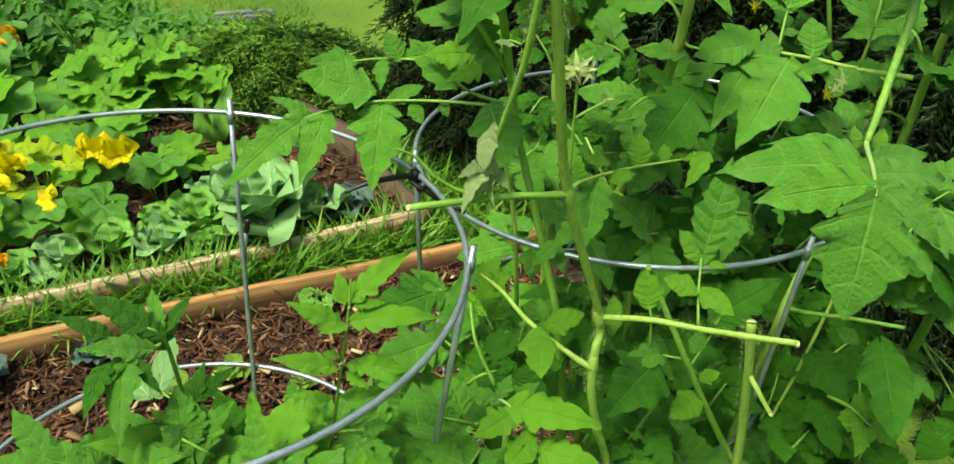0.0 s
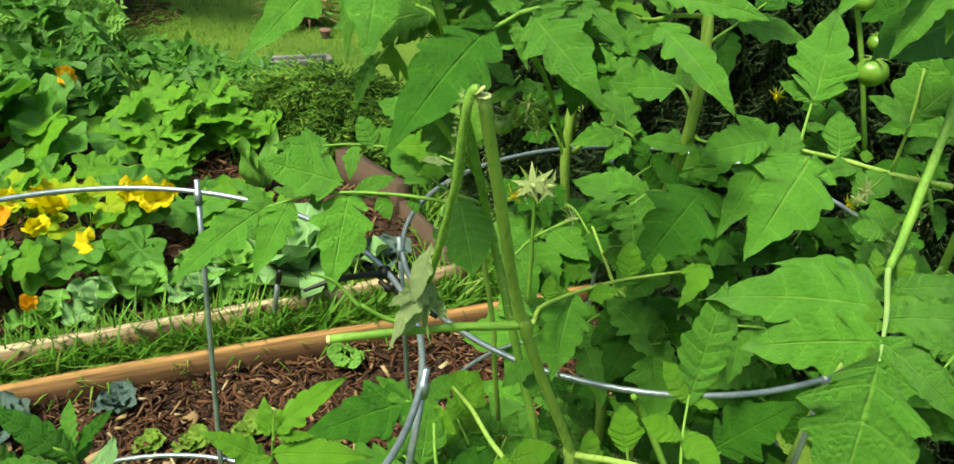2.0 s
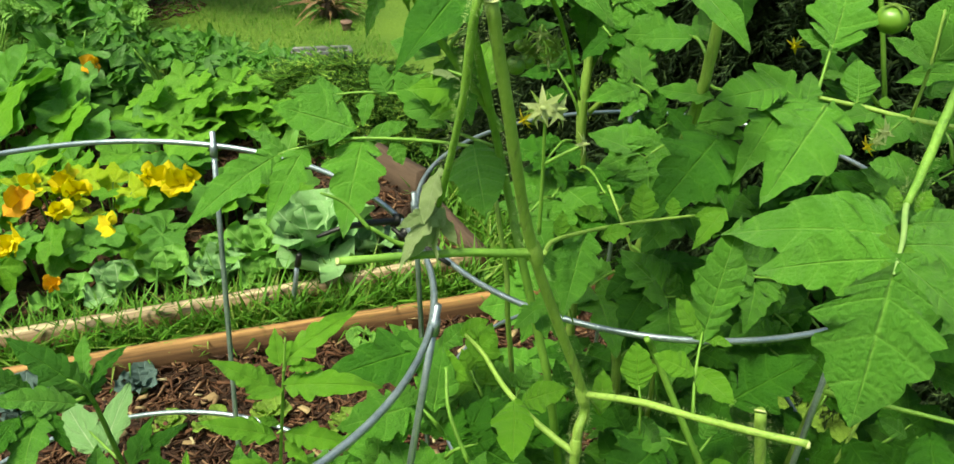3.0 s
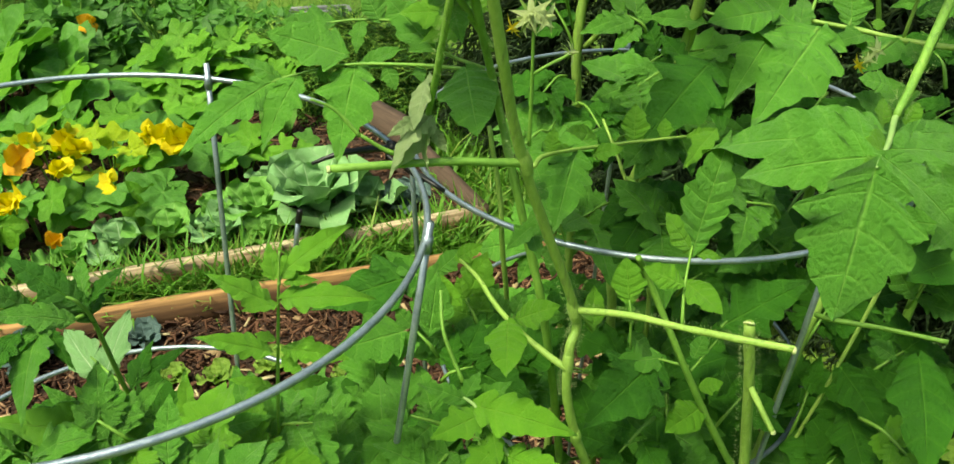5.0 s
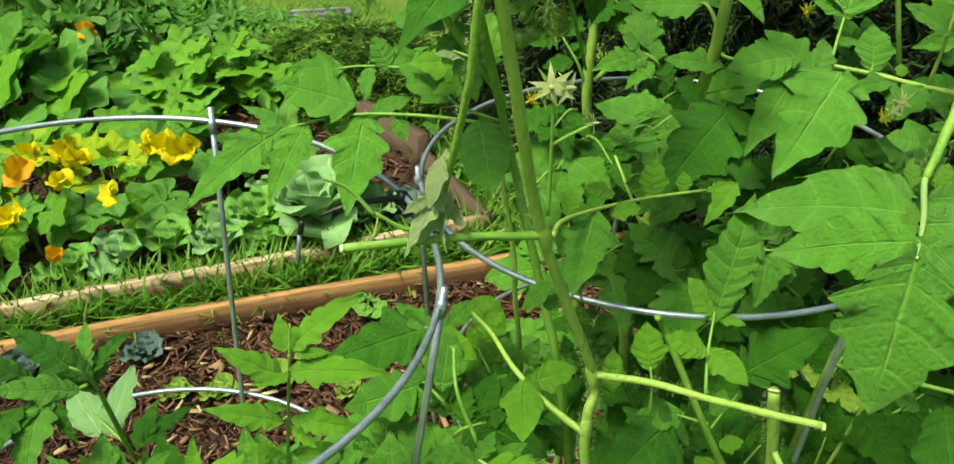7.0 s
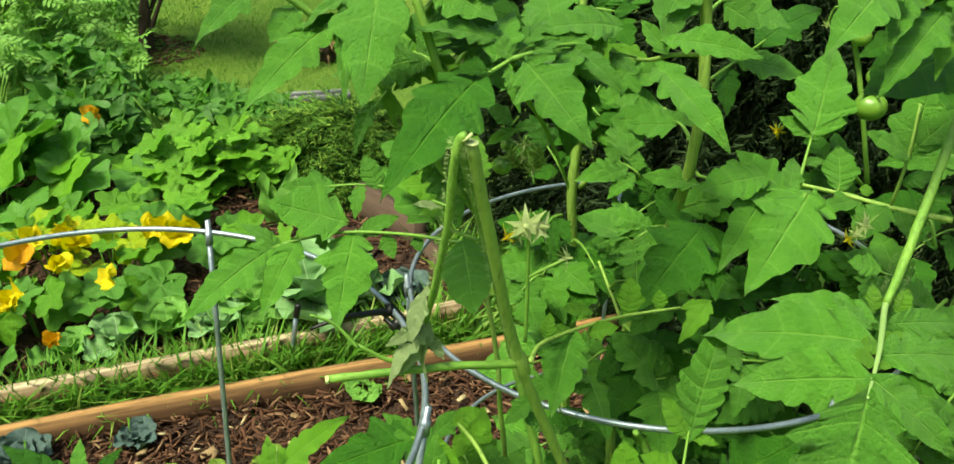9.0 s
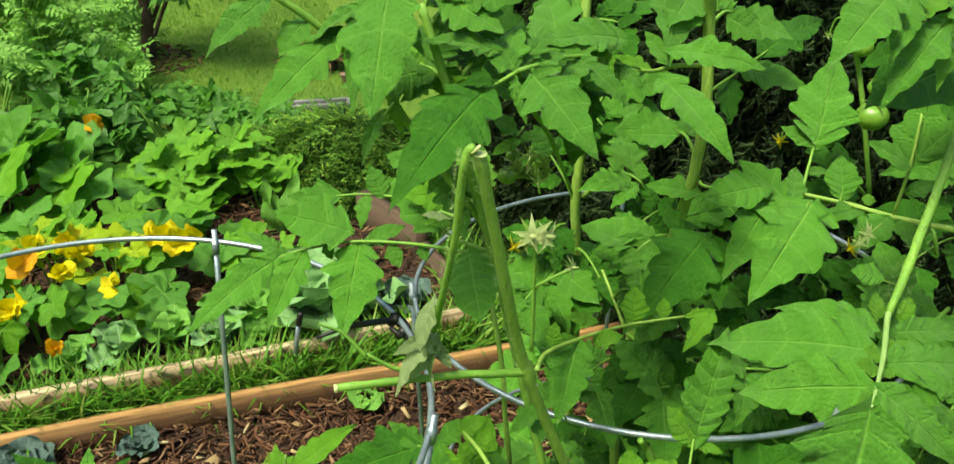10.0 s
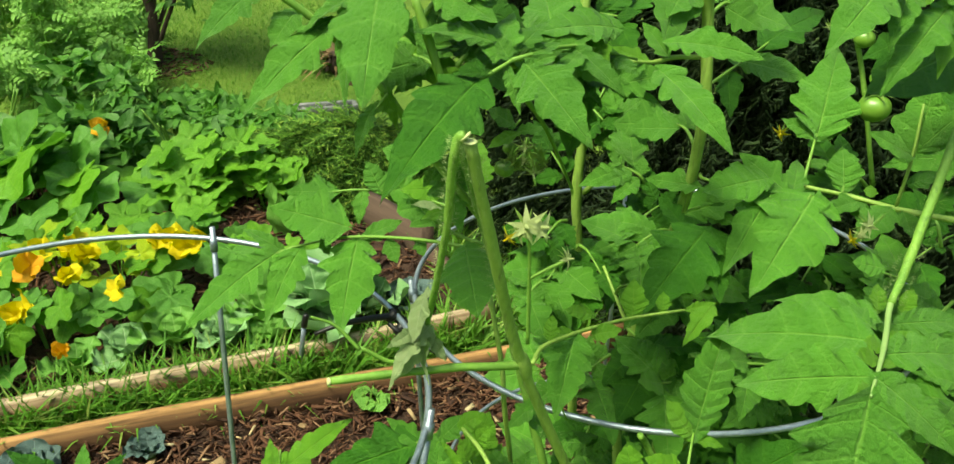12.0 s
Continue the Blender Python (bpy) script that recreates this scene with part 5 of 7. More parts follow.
compound(plant_e, (0.367, 1.110, 1.267), (0.317, 1.036, 1.321), 2, 0.07, 0.01, 36, 0, TOMATO)
compound(plant_e, (0.447, 1.097, 1.313), (0.388, 1.050, 1.354), 3, 0.05, 0.01, 37, 0, TOMATO)

# light young leaves between the two cages

plant_f = tomato_plant((0.22, 0.92, 0.06), "young light green tomato shoots between two cages")
stem(plant_f, [(0.200, 0.856, 1.240), (0.177, 0.874, 1.273), (0.166, 0.899, 1.297)], [0.002, 0.0017, 0.0014], STEM, "branch", "")
stem(plant_f, [(0.22, 0.92, 0.03), (0.21, 0.91, 0.7), (0.216, 0.875, 1.155)], [0.006, 0.005, 0.003])
lf = stalk(plant_f, [(0.266, 0.812, 1.190), (0.222, 0.832, 1.234), (0.202, 0.836, 1.245)], 0.0020, RACHIS)
leaflet(lf, (0.216, 0.834, 1.238), (0.295, 0.815, 1.257), 1, 0, TOMATO_YOUNG, 0.80)
leaflet(lf, (0.222, 0.831, 1.232), (0.191, 0.798, 1.230), 2, 0, TOMATO_YOUNG, 0.88)
leaflet(lf, (0.241, 0.823, 1.214), (0.221, 0.786, 1.202), 2, 0, TOMATO_YOUNG, 0.88)
leaflet(lf, (0.247, 0.819, 1.206), (0.310, 0.793, 1.219), 1, 0, TOMATO_YOUNG, 0.88)
leaflet(lf, (0.208, 0.836, 1.244), (0.214, 0.858, 1.256), 2, 0, TOMATO, 0.76)
leaflet(lf, (0.208, 0.834, 1.242), (0.172, 0.825, 1.259), 1, 0, TOMATO, 0.67)
leaflet(lf, (0.215, 0.841, 1.231), (0.241, 0.852, 1.256), 2, 0, TOMATO, 0.76)
leaflet(lf, (0.234, 0.827, 1.222), (0.247, 0.799, 1.213), 2, 0, TOMATO_YOUNG, 0.67)
lf = stalk(plant_f, [(0.129, 0.939, 1.278), (0.135, 0.939, 1.276)], 0.0018, STEM)
leaflet(lf, (0.135, 0.941, 1.278), (0.051, 0.880, 1.270), 0, 0, TOMATO_SHADED, 0.71)
leaflet(lf, (0.135, 0.939, 1.276), (0.099, 0.944, 1.295), 2, 0, TOMATO, 0.67)
leaflet(lf, (0.135, 0.939, 1.276), (0.180, 0.922, 1.271), 4, 0, TOMATO_YOUNG, 0.7)
leaflet(lf, (0.150, 0.946, 1.281), (0.167, 0.964, 1.300), 4, 0, TOMATO, 0.9)
leaflet(lf, (0.166, 0.948, 1.297), (0.186, 0.953, 1.315), 4, 0, TOMATO_YOUNG, 0.9)
leaflet(lf, (0.181, 0.935, 1.289), (0.194, 0.949, 1.306), 4, 0, TOMATO_YOUNG, 0.9)
compound(plant_f, (0.164, 0.906, 1.217), (0.124, 0.904, 1.264), 2, 0.06, 0.01, 41, 0, TOMATO)
compound(plant_f, (0.171, 0.895, 1.199), (0.215, 0.903, 1.232), 3, 0.06, 0.01, 42, 0, TOMATO_SHADED)
compound(plant_f, (0.187, 0.874, 1.162), (0.134, 0.842, 1.206), 2, 0.06, 0.01, 43, 0, TOMATO)
compound(plant_f, (0.196, 0.864, 1.144), (0.180, 0.787, 1.182), 3, 0.06, 0.01, 44, 0, TOMATO)
compound(plant_f, (0.188, 0.952, 1.186), (0.150, 0.954, 1.219), 2, 0.06, 0.01, 45, 0, TOMATO)
compound(plant_f, (0.232, 0.950, 1.168), (0.219, 0.965, 1.213), 3, 0.06, 0.01, 46, 0, TOMATO_SHADED)
compound(plant_f, (0.157, 0.860, 1.151), (0.129, 0.796, 1.176), 2, 0.06, 0.01, 47, 0, TOMATO)
compound(plant_f, (0.125, 0.885, 1.164), (0.089, 0.870, 1.190), 3, 0.06, 0.01, 48, 0, TOMATO)
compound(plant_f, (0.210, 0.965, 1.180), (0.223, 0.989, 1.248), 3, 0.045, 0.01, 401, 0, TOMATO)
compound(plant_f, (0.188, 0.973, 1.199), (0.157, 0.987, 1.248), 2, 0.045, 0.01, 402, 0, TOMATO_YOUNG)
compound(plant_f, (0.248, 0.991, 1.169), (0.275, 1.010, 1.224), 3, 0.045, 0.01, 403, 0, TOMATO_SHADED)
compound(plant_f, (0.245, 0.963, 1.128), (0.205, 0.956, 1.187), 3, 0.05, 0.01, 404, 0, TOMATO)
compound(plant_f, (0.321, 0.998, 1.119), (0.339, 1.006, 1.197), 3, 0.05, 0.01, 405, 0, TOMATO_SHADED)
compound(plant_e, (0.300, 0.964, 1.076), (0.321, 0.968, 1.146), 3, 0.05, 0.01, 406, 0, TOMATO_SHADED)
compound(plant_e, (0.425, 0.996, 1.117), (0.459, 1.021, 1.178), 3, 0.05, 0.01, 407, 0, TOMATO_SHADED)
compound(plant_e, (0.421, 1.031, 1.134), (0.375, 1.032, 1.186), 3, 0.05, 0.01, 408, 0, TOMATO_SHADED)
compound(plant_e, (0.512, 1.124, 1.149), (0.532, 1.138, 1.217), 3, 0.05, 0.01, 409, 0, TOMATO_SHADED)
compound(plant_e, (0.512, 1.064, 1.061), (0.529, 1.105, 1.152), 3, 0.055, 0.01, 410, 0, TOMATO_SHADED)
compound(plant_e, (0.616, 1.069, 1.088), (0.612, 1.119, 1.163), 3, 0.055, 0.01, 411, 0, TOMATO_SHADED)
compound(plant_e, (0.576, 1.118, 1.119), (0.632, 1.139, 1.185), 3, 0.055, 0.01, 412, 0, TOMATO_SHADED)
compound(plant_e, (0.405, 0.963, 1.076), (0.356, 0.942, 1.133), 3, 0.05, 0.01, 413, 0, TOMATO_SHADED)
compound(plant_e, (0.523, 0.991, 1.077), (0.562, 1.014, 1.134), 3, 0.05, 0.01, 414, 0, TOMATO_SHADED)
compound(plant_e, (0.368, 1.091, 1.203), (0.402, 1.105, 1.248), 3, 0.05, 0.01, 415, 0, TOMATO_SHADED)
compound(plant_e, (0.296, 1.108, 1.198), (0.332, 1.118, 1.255), 3, 0.05, 0.01, 416, 0, TOMATO_SHADED)
compound(plant_e, (0.485, 1.139, 1.181), (0.434, 1.130, 1.239), 3, 0.05, 0.01, 417, 0, TOMATO_SHADED)

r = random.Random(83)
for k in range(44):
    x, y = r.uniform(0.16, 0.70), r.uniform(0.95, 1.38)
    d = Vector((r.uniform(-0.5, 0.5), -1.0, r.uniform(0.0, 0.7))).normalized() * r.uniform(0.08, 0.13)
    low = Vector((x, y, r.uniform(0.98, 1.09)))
    # About half of these low leaves get the colour with shade painted in.
    compound(plant_e, low, low + d, 3, r.uniform(0.045, 0.065), 0.01, 600 + k, r.uniform(-15, 15), r.choice((TOMATO, TOMATO_SHADED)))

# the young plant inside the open cage

plant_g = tomato_plant((0.06, 0.8, 0.06), "young tomato plant with fresh light green leaves inside a cage")
stem(plant_g, [(0.087, 0.769, 1.403), (0.085, 0.765, 1.361), (0.071, 0.778, 1.259), (0.054, 0.798, 1.131), (0.049, 0.804, 1.041), (0.053, 0.810, 0.851), (0.057, 0.816, 0.581), (0.057, 0.816, 0.030)], [0.0007, 0.0020, 0.0034], STEM, "stem", "")
lf = stalk(plant_g, [(0.087, 0.764, 1.378), (0.087, 0.768, 1.383)], 0.0014, STEM)
leaflet(lf, (0.086, 0.768, 1.383), (0.122, 0.791, 1.423), 1, 0, TOMATO_YOUNG, 0.67)
leaflet(lf, (0.082, 0.759, 1.364), (0.050, 0.742, 1.395), 1, 0, TOMATO_YOUNG, 0.71)
leaflet(lf, (0.089, 0.763, 1.367), (0.150, 0.754, 1.397), 1, 0, TOMATO_YOUNG, 0.59)
leaflet(lf, (0.083, 0.766, 1.381), (0.074, 0.778, 1.402), 2, 0, TOMATO_YOUNG, 0.76)
leaflet(lf, (0.086, 0.761, 1.364), (0.070, 0.742, 1.369), 2, 0, TOMATO_YOUNG, 0.59)
leaflet(lf, (0.091, 0.766, 1.380), (0.112, 0.766, 1.390), 3, 0, TOMATO_YOUNG, 0.76)
lf = stalk(plant_g, [(0.081, 0.766, 1.320), (0.078, 0.764, 1.318)], 0.0014, STEM)
leaflet(lf, (0.076, 0.763, 1.316), (0.035, 0.739, 1.341), 1, 0, TOMATO_YOUNG, 0.63)
leaflet(lf, (0.086, 0.766, 1.319), (0.132, 0.758, 1.335), 3, 0, TOMATO_YOUNG, 0.76)
leaflet(lf, (0.078, 0.768, 1.324), (0.065, 0.763, 1.330), 4, 0, TOMATO_YOUNG, 0.7)
leaflet(lf, (0.068, 0.773, 1.270), (0.040, 0.762, 1.282), 3, 0, TOMATO_YOUNG, 0.67)
leaflet(lf, (0.078, 0.776, 1.272), (0.110, 0.781, 1.286), 3, 0, TOMATO_YOUNG, 0.76)
leaflet(lf, (0.084, 0.766, 1.310), (0.105, 0.756, 1.306), 2, 0, TOMATO_YOUNG, 0.67)
compound(plant_g, (0.059, 0.796, 1.199), (0.114, 0.786, 1.238), 3, 0.05, 0.01, 51, 0, TOMATO)
compound(plant_g, (0.058, 0.797, 1.183), (0.030, 0.764, 1.234), 3, 0.05, 0.01, 52, 0, TOMATO)
compound(plant_g, (0.053, 0.805, 1.142), (0.116, 0.750, 1.186), 3, 0.05, 0.01, 53, 0, TOMATO)

# dark-leaved plant and bright low foliage in the cage

plant_h = tomato_plant((-0.02, 0.85, 0.06), "dark green tomato plant leaning out of the cage")
stem(plant_h, [(-0.069, 0.739, 1.348), (-0.063, 0.742, 1.342), (-0.061, 0.751, 1.319), (-0.063, 0.770, 1.238), (-0.067, 0.815, 1.071), (-0.068, 0.828, 0.981), (-0.064, 0.834, 0.791), (-0.060, 0.840, 0.521), (-0.060, 0.840, 0.030)], [0.0008, 0.0027, 0.0045], STEM, "stem", "")
lf = stalk(plant_h, [(-0.063, 0.745, 1.328), (-0.069, 0.733, 1.330), (-0.080, 0.724, 1.340)], 0.0016, STEM)
leaflet(lf, (-0.063, 0.748, 1.332), (-0.106, 0.733, 1.378), 3, 0, TOMATO_SHADED, 0.76)
leaflet(lf, (-0.064, 0.734, 1.331), (-0.094, 0.699, 1.361), 3, 0, TOMATO, 0.76)
leaflet(lf, (-0.064, 0.750, 1.336), (-0.086, 0.775, 1.361), 3, 0, TOMATO, 0.67)
leaflet(lf, (-0.060, 0.751, 1.336), (-0.058, 0.788, 1.353), 3, 0, TOMATO_SHADED, 0.59)
leaflet(lf, (-0.064, 0.753, 1.322), (-0.066, 0.777, 1.339), 2, 0, TOMATO, 0.67)
leaflet(lf, (-0.077, 0.731, 1.330), (-0.081, 0.688, 1.340), 3, 0, TOMATO_SHADED, 0.67)
leaflet(lf, (-0.079, 0.722, 1.336), (-0.060, 0.654, 1.320), 3, 0, TOMATO, 0.76)
leaflet(lf, (-0.089, 0.724, 1.343), (-0.113, 0.705, 1.377), 3, 0, TOMATO_SHADED, 0.67)
leaflet(lf, (-0.061, 0.751, 1.319), (-0.106, 0.747, 1.345), 1, 0, TOMATO_SHADED, 0.5)
leaflet(lf, (-0.088, 0.707, 1.334), (-0.083, 0.658, 1.333), 1, 0, TOMATO_SHADED, 0.67)
leaflet(lf, (-0.074, 0.721, 1.333), (-0.045, 0.698, 1.325), 3, 0, TOMATO_SHADED, 0.59)
lf = stalk(plant_h, [(-0.084, 0.789, 1.219), (-0.128, 0.813, 1.214)], 0.0014, STEM)
leaflet(lf, (-0.120, 0.806, 1.201), (-0.171, 0.833, 1.222), 4, 0, CABBAGE, 0.7)
leaflet(lf, (-0.112, 0.808, 1.202), (-0.118, 0.857, 1.239), 4, 0, CABBAGE, 0.6)
leaflet(lf, (-0.067, 0.793, 1.220), (-0.042, 0.826, 1.241), 0, 0, TOMATO_SHADED, 0.59)
leaflet(lf, (-0.071, 0.789, 1.215), (-0.069, 0.822, 1.244), 2, 0, TOMATO_SHADED, 0.59)

plant_i = tomato_plant((-0.08, 0.72, 0.06), "bushy bright green tomato foliage low in the cage")
stem(plant_i, [(-0.08, 0.76, 0.03), (-0.07, 0.76, 0.7), (-0.036, 0.723, 1.233)], [0.008, 0.006, 0.003])
lf = stalk(plant_i, [(-0.024, 0.727, 1.199), (-0.033, 0.717, 1.240), (-0.038, 0.723, 1.251)], 0.0018, STEM)
leaflet(lf, (-0.033, 0.717, 1.240), (-0.070, 0.663, 1.301), 1, 0, TOMATO_YOUNG, 0.84)
leaflet(lf, (-0.034, 0.719, 1.244), (-0.067, 0.721, 1.276), 1, 0, TOMATO_YOUNG, 0.76)
leaflet(lf, (-0.030, 0.720, 1.244), (-0.010, 0.739, 1.283), 1, 0, TOMATO, 0.76)
leaflet(lf, (-0.031, 0.717, 1.240), (-0.006, 0.724, 1.260), 2, 0, TOMATO_YOUNG, 0.84)
leaflet(lf, (-0.026, 0.716, 1.237), (0.035, 0.715, 1.269), 1, 0, TOMATO, 0.76)
leaflet(lf, (0.018, 0.737, 1.235), (0.003, 0.753, 1.281), 1, 0, TOMATO_YOUNG, 0.67)
leaflet(lf, (0.023, 0.739, 1.236), (0.068, 0.754, 1.261), 3, 0, TOMATO, 0.76)
leaflet(lf, (0.028, 0.737, 1.232), (0.076, 0.689, 1.253), 1, 0, TOMATO, 0.67)
leaflet(lf, (0.019, 0.736, 1.234), (0.080, 0.707, 1.242), 3, 0, TOMATO, 0.67)
leaflet(lf, (-0.030, 0.715, 1.236), (-0.024, 0.634, 1.279), 1, 0, TOMATO, 0.76)
leaflet(lf, (-0.015, 0.709, 1.241), (0.034, 0.659, 1.259), 1, 0, TOMATO_YOUNG, 0.76)
leaflet(lf, (-0.045, 0.716, 1.243), (-0.083, 0.709, 1.282), 3, 0, TOMATO, 0.59)
compound(plant_i, (-0.073, 0.700, 1.211), (-0.073, 0.652, 1.285), 3, 0.06, 0.01, 61, 0, TOMATO)
compound(plant_i, (-0.027, 0.735, 1.175), (0.014, 0.750, 1.255), 3, 0.06, 0.01, 62, 0, TOMATO_SHADED)
compound(plant_i, (-0.127, 0.738, 1.143), (-0.157, 0.726, 1.205), 3, 0.06, 0.01, 63, 0, TOMATO_SHADED)
compound(plant_i, (0.014, 0.795, 1.140), (0.061, 0.790, 1.190), 3, 0.06, 0.01, 64, 0, TOMATO)
compound(plant_i, (0.092, 0.830, 1.129), (0.110, 0.848, 1.186), 3, 0.06, 0.01, 65, 0, TOMATO)
compound(plant_i, (0.115, 0.830, 1.121), (0.159, 0.834, 1.185), 3, 0.06, 0.01, 66, 0, TOMATO)
compound(plant_i, (-0.125, 0.695, 1.185), (-0.118, 0.664, 1.282), 3, 0.06, 0.01, 67, 0, TOMATO)
compound(plant_i, (0.109, 0.877, 1.103), (0.062, 0.905, 1.159), 3, 0.06, 0.01, 68, 0, TOMATO_SHADED)
compound(plant_i, (0.001, 0.652, 1.261), (0.003, 0.595, 1.320), 3, 0.06, 0.01, 69, 0, TOMATO)
compound(plant_i, (0.053, 0.678, 1.245), (0.113, 0.650, 1.291), 3, 0.06, 0.01, 70, 0, TOMATO)
compound(plant_i, (-0.012, 0.712, 1.245), (-0.041, 0.690, 1.294), 3, 0.05, 0.01, 71, 0, TOMATO)
compound(plant_i, (0.016, 0.714, 1.238), (0.074, 0.708, 1.282), 3, 0.05, 0.01, 72, 0, TOMATO_YOUNG)
compound(plant_i, (-0.078, 0.687, 1.225), (-0.093, 0.686, 1.262), 3, 0.045, 0.01, 74, 0, TOMATO_SHADED)
compound(plant_i, (0.062, 0.744, 1.195), (0.082, 0.754, 1.239), 3, 0.05, 0.01, 75, 0, TOMATO_YOUNG)
compound(plant_i, (0.055, 0.686, 1.256), (0.036, 0.657, 1.292), 3, 0.05, 0.01, 78, 0, TOMATO)


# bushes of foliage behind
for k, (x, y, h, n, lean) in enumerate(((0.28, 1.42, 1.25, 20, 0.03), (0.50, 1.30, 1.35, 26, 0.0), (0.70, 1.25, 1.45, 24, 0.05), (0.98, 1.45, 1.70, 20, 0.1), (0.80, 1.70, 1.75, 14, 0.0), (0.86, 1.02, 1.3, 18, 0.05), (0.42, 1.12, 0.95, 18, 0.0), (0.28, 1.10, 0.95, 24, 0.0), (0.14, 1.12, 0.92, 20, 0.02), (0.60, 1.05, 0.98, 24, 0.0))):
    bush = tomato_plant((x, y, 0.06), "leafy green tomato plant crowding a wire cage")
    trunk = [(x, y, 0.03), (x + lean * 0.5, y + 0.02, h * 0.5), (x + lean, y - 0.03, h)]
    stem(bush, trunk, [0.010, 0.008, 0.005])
    # Every third bush takes only the leaf colour with shade painted in.
    filler(bush, trunk, n, 40 + k, 0.3, h, 0.24, material=TOMATO_SHADED if k % 3 == 1 else None, size=0.07)


# ---- hedge behind ----
def spray_template(seed):
    """A feathery conifer spray: a twig with short side twigs, one unit long."""
    r = random.Random(seed)
    v, f = [], []

    def sliver(p, d, length, w):
        d = Vector(d).normalized()
        side = d.cross(Vector((0.2, 0.1, 1))).normalized() * w
        up = d.cross(side).normalized() * w * 0.6
        i = len(v)
        p = Vector(p)
        for q in (p + side, p - side, p + up, p + d * length):
            v.append(tuple(q))
        f.extend([(i, i + 1, i + 3), (i + 1, i + 2, i + 3), (i + 2, i, i + 3)])

    bend = r.uniform(-0.25, 0.25)
    for i in range(12):
        u = i / 12
        spine = Vector((bend * u * u, u, -0.28 * u * u))
        sliver(spine, (2 * bend * u / 12, 1, -0.4 * u), 0.14, 0.012)
        for s in (-1, 1):
            if r.random() < 0.15:
                continue
            foot = spine + Vector((0, r.uniform(-0.05, 0.05), 0))
            n = 0.36 * (1 - u * 0.7) * r.uniform(0.4, 1.35)
            d = Vector((s * r.uniform(0.35, 1.1), 0.8, r.uniform(-0.55, 0.35)))
            sliver(foot, d, n, r.uniform(0.014, 0.026))
            for q in (r.uniform(0.25, 0.45), r.uniform(0.55, 0.8)):
                b = foot + d.normalized() * n * q
                sliver(b, (s * r.uniform(-0.2, 0.5), 1, r.uniform(-0.5, 0.3)), n * r.uniform(0.3, 0.6), 0.016)
                sliver(b, (s * 1.0, r.uniform(0.1, 0.6), r.uniform(-0.5, 0.3)), n * r.uniform(0.25, 0.5), 0.016)
    return np.array(v), f, np.zeros((len(v), 2))


SPRAYS = [spray_template(i) for i in range(5)]


def conifer(at, label, spots, low, high, material, trunk_top, seed, name="juniper_bush"):
    """A conifer from a trunk and a crown of sprays; spots are places and the ways they grow."""
    r = random.Random(seed)
    bush = thing(name, at, label, "conifer")
    part("trunk", tube([at, (at[0], at[1], trunk_top)], [0.04, 0.015], 8, origin=at), BARK, bush, world_matrix=Matrix.Translation(at))
    mats = []
    for p, d in spots:
        s = r.uniform(low, high)
        mats.append(frame_to(p, Vector(p) + Vector(d), r.uniform(-40, 40), size=s))
    mesh = template_mesh("crown", joined(SPRAYS, [r.randrange(5) for _ in mats], mats), material)
    part("crown", mesh, None, bush)
    return bush


def hedge_spots(x, y, width, height, count, seed):
    r = random.Random(seed)
    out = []
    for _ in range(count):
        z = height * r.random() ** 0.8
        a = r.uniform(math.pi * 0.9, math.pi * 2.1)
        q = width * (1 - 0.35 * z / height) * r.uniform(0.5, 1.0)
        p = (x + q * math.cos(a), y + q * math.sin(a) * 0.6, z)
        out.append((p, (0.6 * math.cos(a) + r.gauss(0, 0.4), 0.6 * math.sin(a) + r.gauss(0, 0.3), r.uniform(-1.5, -0.2))))
    return out


# Hedge height 2.9 is raised out of view to block sky from behind.
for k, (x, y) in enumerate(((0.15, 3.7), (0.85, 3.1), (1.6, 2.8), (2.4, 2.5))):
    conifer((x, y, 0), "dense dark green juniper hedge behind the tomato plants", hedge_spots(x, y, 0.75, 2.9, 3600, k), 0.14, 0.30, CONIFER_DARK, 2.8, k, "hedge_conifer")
spots = []
r = random.Random(4)
for _ in range(1100):
    a, q = r.uniform(0, 6.28), r.random() ** 0.5
    p = (-1.12 + 0.46 * q * math.cos(a), 3.88 + 0.28 * q * math.sin(a), 0.05 + 0.26 * (1 - q * q) + r.uniform(-0.05, 0.06))
    spots.append((p, (math.cos(a) + r.gauss(0, 0.4), math.sin(a) + r.gauss(0, 0.4) - 0.5, r.uniform(-0.15, 0.25))))
conifer((-1.14, 3.88, 0), "low spreading juniper bush with bright feathery tips", spots, 0.15, 0.29, CONIFER, 0.2, 8)


# ---- vegetables in the far bed ----
SQUASH_LEAVES = [palm_template(i, 5, 0.20, 7, 44, cup=0.10, ripple=0.06, saw=0.02) for i in range(3)]
LOBED_LEAVES = [palm_template(10 + i, 5, 0.36, cup=0.10, saw=0.03) for i in range(3)]
ROUND_LEAVES = [palm_template(20 + i, 3, 0.06, cup=0.22, ripple=0.07, saw=0.01) for i in range(3)]
BEAN_LEAVES = [blade_template(ovate(0.9, 0.32), 30 + i, 10, 4, droop=0.28, fold=0.12) for i in range(3)]
HEAD_LEAVES = [blade_template(ovate(1.0, 0.56, 0.36), 40 + i, 16, 10, teeth=0.05, teeth_count=11, droop=-0.18, fold=0.30, ripple=0.085) for i in range(3)]
